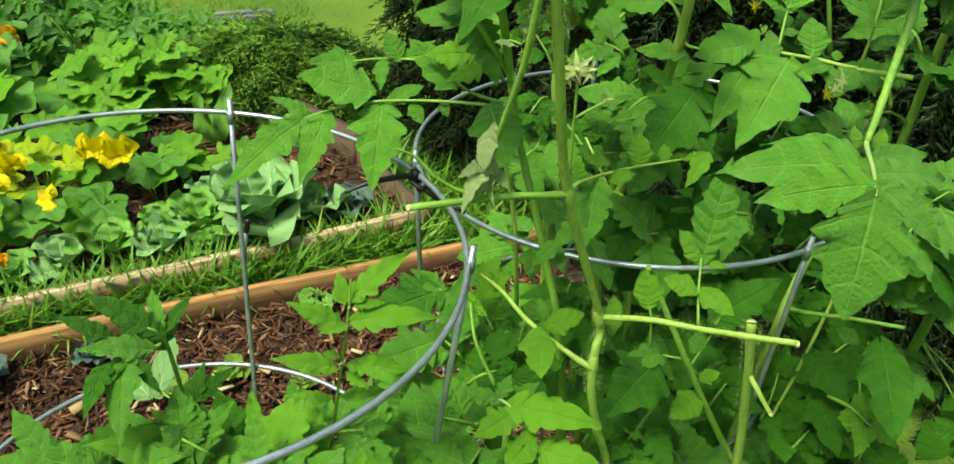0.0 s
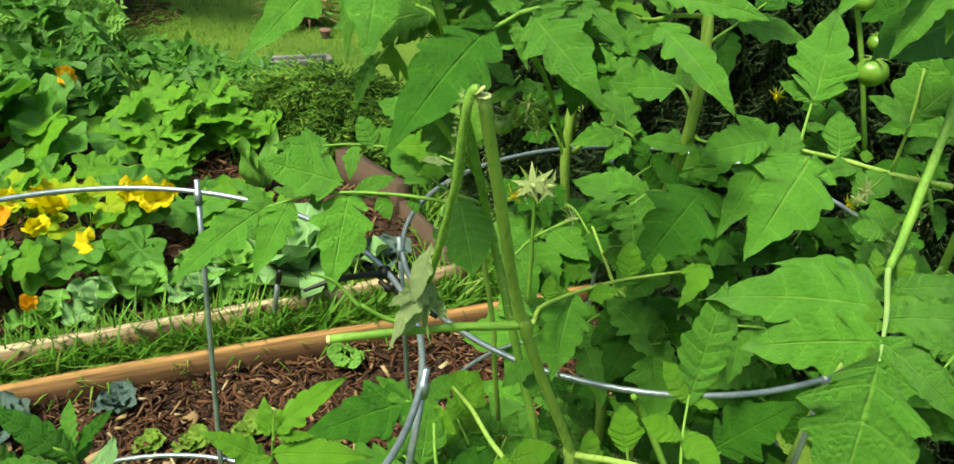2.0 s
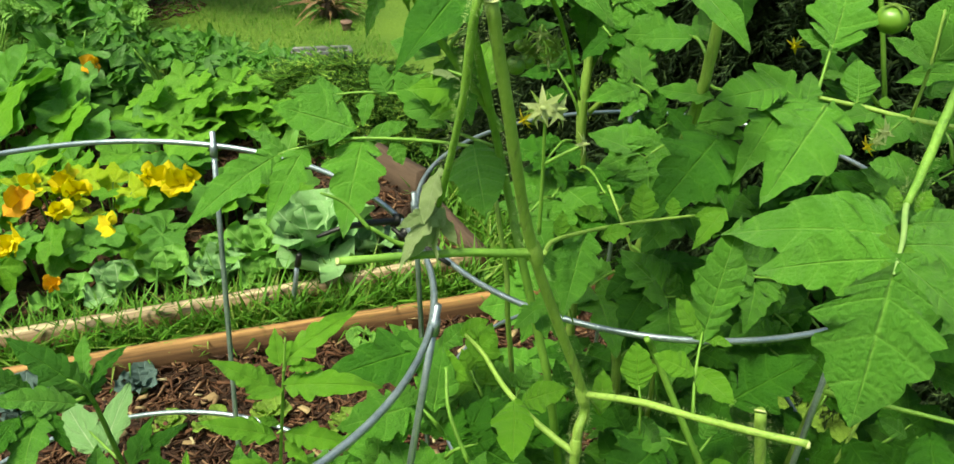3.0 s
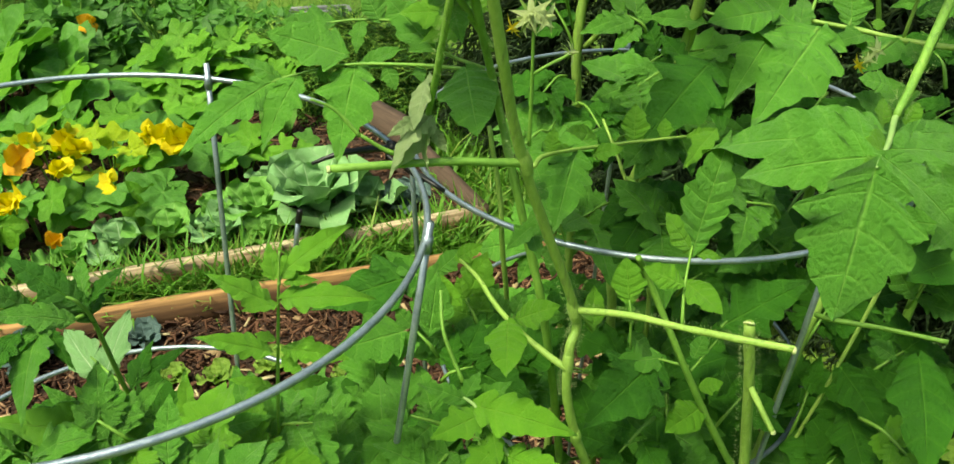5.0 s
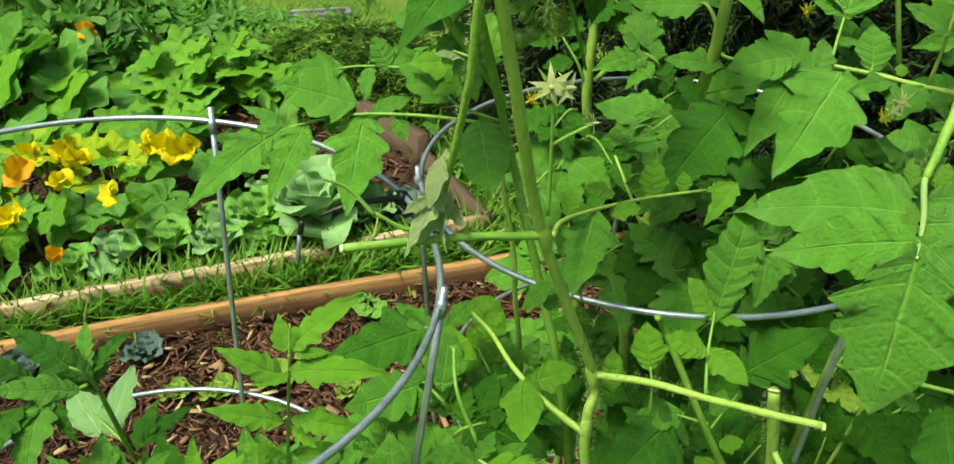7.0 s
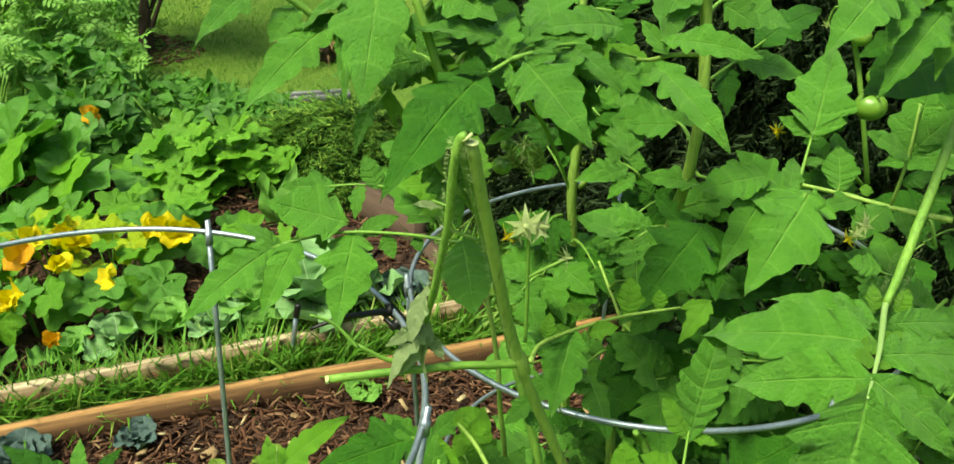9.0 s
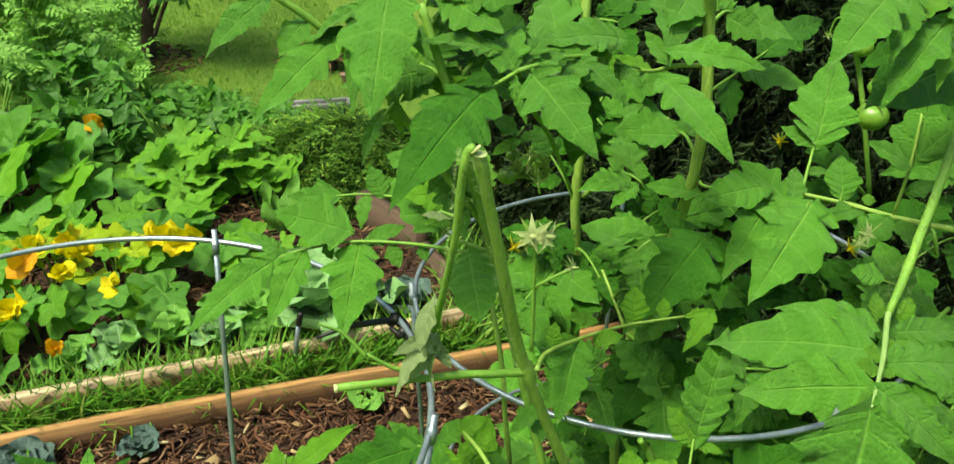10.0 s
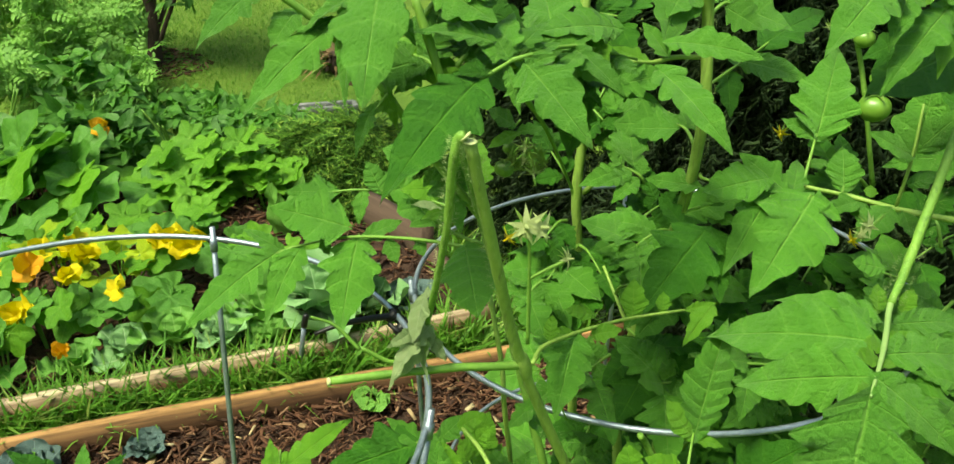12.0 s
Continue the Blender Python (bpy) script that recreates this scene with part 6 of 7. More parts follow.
PETALS = [blade_template(ovate(0.85, 0.6), 50 + i, 6, 4, droop=-0.35, fold=-0.35, ripple=0.07) for i in range(2)]
LONG_LEAF = [blade_template(ovate(0.34, 0.55), 60, 12, 4, teeth=0.1, teeth_count=8, droop=0.2, fold=0.3, ripple=0.05)]


def stalked_leaf(plant, root, at, radius, templates, material, r, facing=None, name="leaf", stalk_r=0.004):
    """A broad leaf on its own stalk."""
    root, at = Vector(root), Vector(at)
    mid = root.lerp(at, 0.6) + Vector((0, 0, 0.03))
    st = part("leaf_stalk", tube([root, mid, at], [stalk_r, stalk_r * 0.7], 6, 4, origin=root), STEM, plant, "", Matrix.Translation(root))
    out = Vector((at.x - root.x, at.y - root.y, 0))
    if out.length < 0.01:
        out = Vector((r.uniform(-1, 1), -1, 0))
    out = out.normalized() + Vector((r.gauss(0, 0.5), -0.5 + r.gauss(0, 0.4), r.uniform(-0.5, 0.1)))
    m = frame_to(at, at + out, r.uniform(-22, 22), facing or FACING, radius)
    part(name, leaf_mesh(r.randrange(len(templates)), material, templates, "leaf_" + material.name), None, st, "", m)
    return st


def broad_plant(at, label, category, leaves, radius, spread, height, templates, materials, seed, name, group="", low=0.5):
    r = random.Random(seed)
    plant = thing(name, at, label, category, group)
    for i in range(leaves):
        a, q = r.uniform(0, 6.28), r.random() ** 0.6
        p = (at[0] + spread * q * math.cos(a), at[1] + spread * q * math.sin(a) * 0.8, at[2] + height * r.uniform(low, 1.0) * (1.0 - 0.35 * q))
        stalked_leaf(plant, (at[0] + 0.02 * math.cos(a), at[1] + 0.02 * math.sin(a), at[2] - 0.03), p, radius * r.uniform(0.7, 1.15), templates, r.choice(materials), r)
    return plant


def blossom(at, size, material, seed, facing, label, parent=None):
    """A five-petalled squash flower."""
    r = random.Random(seed)
    fl = thing("squash_flower", at, label, "flower", group="squash flowers")
    axis = Vector(facing).normalized()
    side = axis.cross(Vector((0.3, 0.2, 1))).normalized()
    other = axis.cross(side)
    part("flower_base", tube([Vector(at) - axis * size * 0.5, Vector(at)], [0.004, 0.010], 6, 3, origin=at), STEM, fl, "", Matrix.Translation(at))
    for i in range(5):
        a = 2 * math.pi * i / 5 + r.uniform(-0.15, 0.15)
        d = (side * math.cos(a) + other * math.sin(a)) * 0.8 + axis * r.uniform(0.1, 1.7)
        m = frame_to(at, Vector(at) + d, r.uniform(-20, 20), axis, size * r.uniform(0.75, 1.3)) @ Matrix.Diagonal((r.uniform(0.9, 1.5), 1, 1.1, 1))
        part("petal", leaf_mesh(i % 2, material, PETALS, "petal"), None, fl, "", m)
    return fl


YELLOW_PLANTS = ((-1.79, 2.44, 0.28), (-1.65, 2.53, 0.27), (-1.52, 2.62, 0.27), (-1.38, 2.72, 0.24), (-1.92, 2.40, 0.28), (-1.75, 2.66, 0.30), (-1.95, 2.22, 0.25))
for k, (x, y, h) in enumerate(YELLOW_PLANTS):
    broad_plant((x, y, 0.08), "squash vine with yellowing lobed leaves in the far bed", "squash plant", 6, 0.070, 0.15, h, LOBED_LEAVES + SQUASH_LEAVES[:1], (SQUASH_YELLOW, SQUASH_YELLOW, BEAN, GOLDEN, BEAN), 80 + k, "squash_plant", "squash vines", 0.65)
DARK_VINES = ((-1.43, 2.45, 0.17), (-1.56, 2.30, 0.2), (-1.27, 2.66, 0.17), (-1.74, 2.22, 0.2), (-1.20, 2.82, 0.16), (-1.62, 2.14, 0.16))
for k, (x, y, h) in enumerate(DARK_VINES):
    broad_plant((x, y, 0.08), "squash vine with soft grey-green leaves", "squash plant", 5, 0.092, 0.15, h, SQUASH_LEAVES, (SQUASH, SQUASH, SQUASH, BEAN), 90 + k, "squash_plant", "squash vines", 0.7)
BACK_VINES = ((-1.58, 2.93, 0.16), (-1.32, 2.98, 0.15), (-1.82, 2.86, 0.18), (-1.08, 3.06, 0.15), (-1.45, 3.12, 0.17), (-1.18, 2.92, 0.12), (-1.70, 3.08, 0.18))
for k, (x, y, h) in enumerate(BACK_VINES):
    broad_plant((x, y, 0.08), "trailing squash vine with green leaves over the mulch", "squash plant", 5, 0.078, 0.13, h, SQUASH_LEAVES + LOBED_LEAVES[:1], (BEAN, SQUASH, BEAN), 190 + k, "squash_plant", "squash vines", 0.6)
blossom((-1.617, 2.562, 0.310), 0.065, PETAL, 0, (-0.3, -0.6, 0.6), "open yellow squash flower above the leaves")
blossom((-1.412, 2.712, 0.310), 0.06, PETAL, 2, (0.4, -0.6, 0.5), "open yellow squash flower above the leaves")
blossom((-1.342, 2.723, 0.310), 0.06, PETAL, 3, (0, -0.6, 0.6), "open yellow squash flower above the leaves")
blossom((-1.254, 2.732, 0.310), 0.06, PETAL, 4, (-0.3, -0.6, 0.9), "open yellow squash flower above the leaves")
blossom((-1.686, 2.422, 0.310), 0.06, ORANGE, 5, (0.2, -0.6, 0.5), "fading orange squash flower above the leaves")
blossom((-1.534, 2.399, 0.310), 0.06, PETAL, 6, (0.4, -0.6, 0.6), "open yellow squash flower above the leaves")
blossom((-1.334, 2.379, 0.310), 0.055, PETAL, 7, (0, -0.6, 0.9), "open yellow squash flower above the leaves")
blossom((-1.518, 2.177, 0.310), 0.06, PETAL, 8, (-0.3, -0.6, 0.5), "open yellow squash flower above the leaves")
blossom((-1.531, 2.153, 0.310), 0.05, PETAL, 9, (0.2, -0.6, 0.6), "open yellow squash flower above the leaves")
blossom((-1.282, 2.039, 0.310), 0.04, ORANGE, 10, (0.4, -0.6, 0.9), "fading orange squash flower above the leaves")
blossom((-1.718, 2.524, 0.310), 0.06, PETAL, 11, (0, -0.6, 0.5), "open yellow squash flower above the leaves")
broad_plant((-0.95, 2.84, 0.08), "small squash seedling with yellowing leaves in the far bed", "squash plant", 4, 0.06, 0.07, 0.17, LOBED_LEAVES, (SQUASH_YELLOW, BEAN), 97, "squash_plant", "squash vines", 0.7)
blossom((-1.272, 2.691, 0.310), 0.07, PETAL, 13, (0.2, -0.6, 0.9), "open yellow squash flower above the leaves")
blossom((-1.563, 2.535, 0.310), 0.07, PETAL, 14, (0.4, -0.6, 0.5), "open yellow squash flower above the leaves")
for k, (x, y, s, h) in enumerate(((-2.32, 3.02, 0.17, 0.46), (-2.02, 3.18, 0.15, 0.28), (-2.55, 2.92, 0.17, 0.48), (-2.20, 2.85, 0.13, 0.28), (-2.35, 3.25, 0.15, 0.42))):
    broad_plant((x, y, 0.03), "large courgette plant with broad mottled grey-green leaves", "squash plant", 6, s, 0.26, h, SQUASH_LEAVES, (SQUASH, SQUASH, SQUASH, BEAN), 100 + k, "courgette_plant", "courgette plants", 0.6)
for k, (x, y, h, sp) in enumerate(((-1.68, 3.48, 0.37, 0.17), (-1.50, 3.55, 0.36, 0.15), (-1.38, 3.50, 0.28, 0.13), (-1.80, 3.42, 0.30, 0.12), (-1.60, 3.38, 0.22, 0.14))):
    broad_plant((x, y, 0.04), "bushy bean plant with fresh light green leaves", "bean plant", 17, 0.085, sp * 1.1, h, LOBED_LEAVES + BEAN_LEAVES[:1], (BEAN, BEAN, BEAN, TOMATO_YOUNG), 110 + k, "bean_plant", "bean plants", 0.55)


def headed_plant(at, label, category, leaves, size, material, seed, name, group="", lift=0.5):
    """A cabbage: overlapping cupped leaves from a short stump."""
    r = random.Random(seed)
    plant = thing(name, at, label, category, group)
    part("stump", tube([(at[0], at[1], at[2] - 0.05), (at[0], at[1], at[2] + size * 0.25)], [0.018, 0.012], 8, 3, origin=at), COLLARD, plant, "", Matrix.Translation(at))
    for i in range(leaves):
        a = i * 2.4 + r.uniform(-0.3, 0.3)
        q = i / leaves
        d = Vector((math.cos(a), math.sin(a), lift * (1.5 - 1.3 * q) + r.uniform(-0.1, 0.2)))
        base = Vector(at) + Vector((0, 0, size * 0.22 * (1 - q * 0.5)))
        s = size * (0.5 + 0.55 * q) * r.uniform(0.85, 1.1)
        part("leaf", leaf_mesh(i % 3, material, HEAD_LEAVES, "head_" + material.name), None, plant, "", frame_to(base, base + d, r.uniform(-15, 15), (0, 0, 1), s))
    return plant


HEADS = ((-0.80, 2.72, 0.29, 9), (-0.64, 2.78, 0.18, 8))
for k, (x, y, s, n) in enumerate(HEADS):
    headed_plant((x, y, 0.09), "pale green cabbage with broad veined leaves in the far bed", "cabbage", n + 2, s, CABBAGE, 120 + k, "cabbage_plant", "cabbages", 0.85)
COLLARDS = ((-0.90, 2.54), (-1.03, 2.50), (-1.18, 2.43), (-1.11, 2.60), (-1.29, 2.32), (-0.98, 2.66), (-1.40, 2.22), (-1.02, 2.80))
for k, (x, y) in enumerate(COLLARDS):
    headed_plant((x, y, 0.08), "green collard with rounded veined leaves in the far bed", "collard", 8, 0.125 + 0.02 * (k % 3), CABBAGE if k % 3 == 1 else COLLARD, 220 + k, "collard_plant", "collards", 0.9)
headed_plant((-0.53, 2.86, 0.09), "dark blue-green cabbage at the end of the bed", "cabbage", 13, 0.14, BLUE_CABBAGE, 130, "cabbage_plant", "cabbages", 0.9)
headed_plant((-1.24, 1.80, 0.05), "blue-grey kale seedling beside the orange board", "kale", 12, 0.125, BLUE_CABBAGE, 131, "kale_plant", lift=1.0)
headed_plant((-0.99, 1.97, 0.07), "small blue-grey cabbage seedling in the mulch", "cabbage", 8, 0.08, BLUE_CABBAGE, 132, "cabbage_seedling")
for k, (x, y, s) in enumerate(((-0.73, 1.90, 0.065), (-0.61, 1.99, 0.07), (-0.40, 2.01, 0.06), (-0.84, 1.86, 0.055))):
    headed_plant((x, y, 0.07), "pale yellow-green lettuce drooping on the mulch", "lettuce", 9, s, LETTUCE, 140 + k, "lettuce", "lettuces", 0.35)
broad_plant((-0.475, 2.37, 0.07), "small round-leaved seedling by the board", "seedling", 9, 0.028, 0.06, 0.06, ROUND_LEAVES, (COLLARD, BEAN), 150, "seedling")


def dock(at, height, seed):
    r = random.Random(seed)
    plant = thing("dock_plant", at, "upright weed with long spotted leaves", "weed")
    for i in range(4):
        a = r.uniform(0, 6.28)
        d = Vector((0.3 * math.cos(a), 0.3 * math.sin(a), 1))
        part("leaf", leaf_mesh(0, COLLARD, LONG_LEAF, "dock_leaf"), None, plant, "", frame_to(at, Vector(at) + d, 0, (math.cos(a) * 0.2, -1, 0), height * r.uniform(0.7, 1)))


dock((-1.20, 3.28, 0.05), 0.30, 1)


# ---- stakes, flower, pot, edging ----
def garden_stake(at, top, radius, label, cap_material, cap_len, body, name="garden_stake"):
    st = thing(name, at, label, "stake")
    at, top = Vector(at), Vector(top)
    joint = at.lerp(top, 1 - cap_len / (top - at).length)
    part("rod", tube([at - Vector((0, 0, 0.1)), joint], [radius], 10, 4, origin=at), body, st, "", Matrix.Translation(at))
    part("cap", tube([joint, top - (top - at).normalized() * 0.01, top], [radius * 1.25, radius * 1.25, radius * 0.8], 10, 4, origin=joint), cap_material, st, "", Matrix.Translation(joint))
    return st


garden_stake((-0.785, 2.457, 0), (-0.715, 2.437, 0.305), 0.008, "grey metal stake with a black tip in the grass strip", BLACK, 0.05, WIRE)
garden_stake((-1.885, 3.650, 0), (-1.870, 3.650, 0.275), 0.007, "black garden stake with a white cap", WHITE, 0.028, BLACK)
blossom((-2.085, 3.395, 0.385), 0.06, ORANGE, 90, (0.2, -0.9, 0.3), "single orange squash flower among dark leaves")


def shrub(at, label, category, rx, ry, height, count, size, seed, templates, material, name="leafy_shrub", group=""):
    """A bush: a few stems and a loose crown of many leaves with gaps."""
    r = random.Random(seed)
    sh = thing(name, at, label, category, group)
    for i in range(5):
        a = r.uniform(0, 6.28)
        tip = Vector((at[0] + rx * 0.5 * math.cos(a), at[1] + ry * 0.5 * math.sin(a), at[2] + height * r.uniform(0.6, 0.95)))
        part("stem", tube([at, Vector(at).lerp(tip, 0.5) + Vector((0, 0, 0.05)), tip], [0.008, 0.004], 6, 4, origin=at), STEM, sh, "", Matrix.Translation(at))
    clumps = [(r.uniform(0, 6.28), r.random() ** 0.5, r.uniform(0.15, 1.0)) for _ in range(max(8, count // 25))]
    mats = []
    for _ in range(count):
        a, q, h = r.choice(clumps)
        x = at[0] + rx * q * math.cos(a) + r.gauss(0, rx * 0.13)
        y = at[1] + ry * q * math.sin(a) + r.gauss(0, ry * 0.13)
        z = at[2] + height * h * (1.05 - 0.45 * q * q) + r.gauss(0, height * 0.09)
        d = Vector((r.gauss(0, 1), r.gauss(-0.5, 1), r.gauss(0.1, 0.6)))
        mats.append(frame_to((x, y, max(z, 0.02)), Vector((x, y, z)) + d, r.uniform(-40, 40), FACING, size * r.uniform(0.6, 1.3)))
    mesh = template_mesh("foliage", joined(templates, [r.randrange(len(templates)) for _ in mats], mats), material)
    part("foliage", mesh, None, sh)
    return sh


SHRUB_LEAVES = [blade_template(ovate(0.45, 0.4), 200 + i, 4, 2, droop=0.4) for i in range(3)]
FEATHER = [joined(SHRUB_LEAVES, [i % 3 for i in range(9)], [frame_to((0, 0.1 * i, 0), (0.5 * (1 if i % 2 else -1), 0.1 * i + 0.35, 0.05), 0, (0, 0, 1), 0.36 * (1 - 0.05 * i)) for i in range(9)])]
SHRUB_DARK = leaf_material("dark_shrub_leaf", (0.028, 0.11, 0.012), (0.10, 0.27, 0.035), (0.15, 0.32, 0.07), 5, island=True, spread=0.8)
SHRUB_PALE = leaf_material("pale_shrub_leaf", (0.11, 0.28, 0.04), (0.26, 0.50, 0.10), (0.3, 0.5, 0.14), 5, island=True, spread=0.8)
LOW = ((-2.02, 3.80, 0.30, 0.14, 0.36, 500, 0.09, SHRUB_DARK), (-2.36, 3.62, 0.26, 0.16, 0.44, 420, 0.10, SHRUB_DARK), (-1.92, 4.32, 0.36, 0.18, 0.22, 550, 0.09, SHRUB), (-2.25, 4.42, 0.28, 0.16, 0.20, 400, 0.09, SHRUB), (-2.62, 4.0, 0.30, 0.2, 0.42, 420, 0.11, SHRUB), (-1.62, 4.35, 0.2, 0.12, 0.14, 200, 0.08, SHRUB_DARK), (-2.70, 3.45, 0.3, 0.2, 0.55, 350, 0.12, SHRUB_DARK))
for k, (x, y, rx, ry, h, n, s, m) in enumerate(LOW):
    shrub((x, y, 0), "low dense vegetable foliage, mid green", "shrub", rx, ry, h, n, s, 160 + k, SHRUB_LEAVES, m)
TALL = ((-2.98, 4.25, 0.36, 0.25, 0.66, 260), (-2.72, 4.45, 0.2, 0.2, 0.34, 120), (-3.5, 4.5, 0.4, 0.3, 0.85, 260), (-3.25, 4.75, 0.35, 0.3, 0.6, 220), (-3.9, 5.2, 0.5, 0.4, 0.9, 220), (-3.1, 3.9, 0.3, 0.25, 0.6, 160), (-3.35, 5.35, 0.3, 0.25, 0.45, 120))
for k, (x, y, rx, ry, h, n) in enumerate(TALL):
    shrub((x, y, 0), "tall feathery pale green garden plants", "shrub", rx, ry, h, n, 0.17, 170 + k, FEATHER, SHRUB_PALE)


def small_tree(at, label, seed):
    r = random.Random(seed)
    tr = thing("small_tree", at, label, "tree")
    x, y, z = at
    part("trunk", tube([at, (x + 0.02, y, z + 0.35), (x - 0.03, y, z + 0.8), (x, y, z + 1.5)], [0.05, 0.03, 0.026, 0.02], 10, 6, origin=at, rough=0.4), BARK, tr, "", Matrix.Translation(at))
    mats = []
    for i in range(9):
        a = i * 0.8
        p = Vector((x, y, z + 0.05 + 0.10 * i))
        tip = p + Vector((math.cos(a) * 0.5, math.sin(a) * 0.45, r.uniform(0.7, 1.2)))
        part("limb", tube([p, p.lerp(tip, 0.5) + Vector((0, 0, 0.08)), tip], [0.017, 0.012, 0.006], 7, 4, origin=p, rough=0.3), BARK, tr, "", Matrix.Translation(p))
        for _ in range(110):
            q = p.lerp(tip, r.uniform(0.4, 1.1)) + Vector((r.gauss(0, 0.15), r.gauss(0, 0.15), r.gauss(0.05, 0.12)))
            mats.append(frame_to(q, q + Vector((r.gauss(0, 1), r.gauss(0, 1), r.gauss(-0.2, 0.5))), r.uniform(-40, 40), (0, 0, 1), r.uniform(0.06, 0.12)))
    mesh = template_mesh("crown", joined(SHRUB_LEAVES, [r.randrange(3) for _ in mats], mats), SHRUB_DARK)
    part("crown", mesh, None, tr)


small_tree((-3.08, 5.26, 0), "small dark tree on the lawn with mulch round its foot", 3)
scatter = []
rr = random.Random(8)
for _ in range(250):
    a, q = rr.uniform(0, 6.28), rr.random() ** 0.5 * 0.35
    scatter.append(Matrix.LocRotScale((-3.08 + q * math.cos(a), 5.26 + q * math.sin(a), 0.012), Euler((rr.gauss(0, 0.2), rr.gauss(0, 0.2), rr.uniform(0, 6.3))), Vector((0.06, 0.06, 0.06))))
tagged(new("bark_mulch", template_mesh("bark_mulch", joined(CHIPS, [rr.randrange(9) for _ in scatter], scatter), MULCH)), "ring of red-brown mulch round the small tree", "mulch", kind="stuff")


# ---- clutter on the lawn ----
def barred_edging(at, length, width, turn, label):
    """A low barred frame in the grass, standing in for plain grey edging."""
    gr = thing("grey_edging", at, label, "grate")
    c, q = Vector(at), Matrix.Rotation(radians(turn), 3, "Z")
    for dx, dy, lx, ly in ((0, -width / 2, length, 0.025), (0, width / 2, length, 0.025), (-length / 2, 0, 0.025, width), (length / 2, 0, 0.025, width)):
        bm = bmesh.new()
        bmesh.ops.create_cube(bm, size=1)
        bmesh.ops.scale(bm, vec=(lx, ly, 0.04), verts=bm.verts)
        bmesh.ops.bevel(bm, geom=bm.edges[:], offset=0.003, segments=1, affect="EDGES")
        part("frame_bar", bm, DULL_GREY, gr, "", Matrix.Translation(c + q @ Vector((dx, dy, 0))) @ q.to_4x4())
    for i in range(7):
        p = c + q @ Vector((length * (i / 8 - 0.375), 0, 0))
        d = q @ Vector((0, width / 2, 0))
        part("cross_bar", tube([p - d, p + d], [0.006], 6, 2, origin=p), DULL_GREY, gr, "", Matrix.Translation(p))


barred_edging((-1.70, 4.84, 0.03), 0.34, 0.08, 32, "low grey edging on the lawn edge, built as barred frame")


def flower_pot(at, radius, height, label):
    pot = thing("flower_pot", at, label, "pot")
    x, y, z = at
    part("body", tube([at, (x, y, z + height * 0.8)], [radius * 0.7, radius], 20, 3, origin=at), TERRACOTTA, pot, "", Matrix.Translation(at))
    part("rim", tube([(x, y, z + height * 0.78), (x, y, z + height)], [radius * 1.08], 20, 2, origin=at), TERRACOTTA, pot, "", Matrix.Translation(at))


flower_pot((-1.75, 5.36, 0.0), 0.034, 0.055, "small weathered clay pot on the lawn")


def dry_clump(at, label, seed):
    """A clump of strap leaves, most of them dry and hanging."""
    r = random.Random(seed)
    clump = thing("grass_clump", at, label, "clump")
    part("crown", tube([at, (at[0], at[1], at[2] + 0.08), (at[0], at[1], at[2] + 0.14)], [0.06, 0.05, 0.02], 10, 4, origin=at, rough=0.5), BARK, clump, "", Matrix.Translation(at))
    for i in range(70):
        a, lift = r.uniform(0, 6.28), r.uniform(-0.1, 1.1)
        root = Vector(at) + Vector((0.03 * math.cos(a), 0.03 * math.sin(a), r.uniform(0.05, 0.13)))
        d = Vector((math.cos(a), math.sin(a), lift))
        m = frame_to(root, root + d, r.uniform(-25, 25), (0, 0, 1), r.uniform(0.16, 0.30))
        part("leaf", leaf_mesh(0, DRY_STRAP if r.random() < 0.75 else COLLARD, STRAP_LEAF, "strap_leaf"), None, clump, "", m)
    return clump


STRAP_LEAF = [blade_template(ovate(0.09, 0.3), 61, 10, 2, droop=0.75, fold=0.4, ripple=0.02)]
DRY_STRAP = leaf_material("dry_strap_leaf", (0.14, 0.075, 0.035), (0.32, 0.20, 0.10), (0.40, 0.29, 0.16), 4, through_light=0.1, fine=75.0)
dry_clump((-1.95, 5.55, 0.0), "clump of dry brown strap leaves on the lawn", 12)


# ---- ties, flowers, fruit and fine hairs ----
def zip_tie(knot, tail, loop, label):
    tie = thing("zip_tie", knot, label, "zip tie")
    k = Vector(knot)
    part("head", tube([k + Vector((-0.004, 0, -0.004)), k + Vector((0.004, 0, 0.004))], [0.005], 6, 2, origin=k), BLACK, tie, "", Matrix.Translation(k))
    part("strap", tube(loop, [0.0022], 6, 6, origin=k), BLACK, tie, "", Matrix.Translation(k))
    part("tail", tube(tail, [0.0034, 0.0030, 0.0016], 4, 6, origin=k), BLACK, tie, "", Matrix.Translation(k))


zip_tie((0.090, 0.987, 1.376), [(0.090, 0.987, 1.376), (0.071, 0.972, 1.378), (0.050, 0.959, 1.376), (0.030, 0.949, 1.368)], [(0.087, 0.989, 1.380), (0.091, 0.998, 1.374), (0.099, 0.996, 1.360), (0.114, 0.985, 1.356), (0.138, 0.975, 1.352), (0.140, 0.983, 1.345), (0.108, 1.003, 1.348), (0.087, 0.998, 1.366)], "black zip tie joining two wire cages, its tail sticking out")
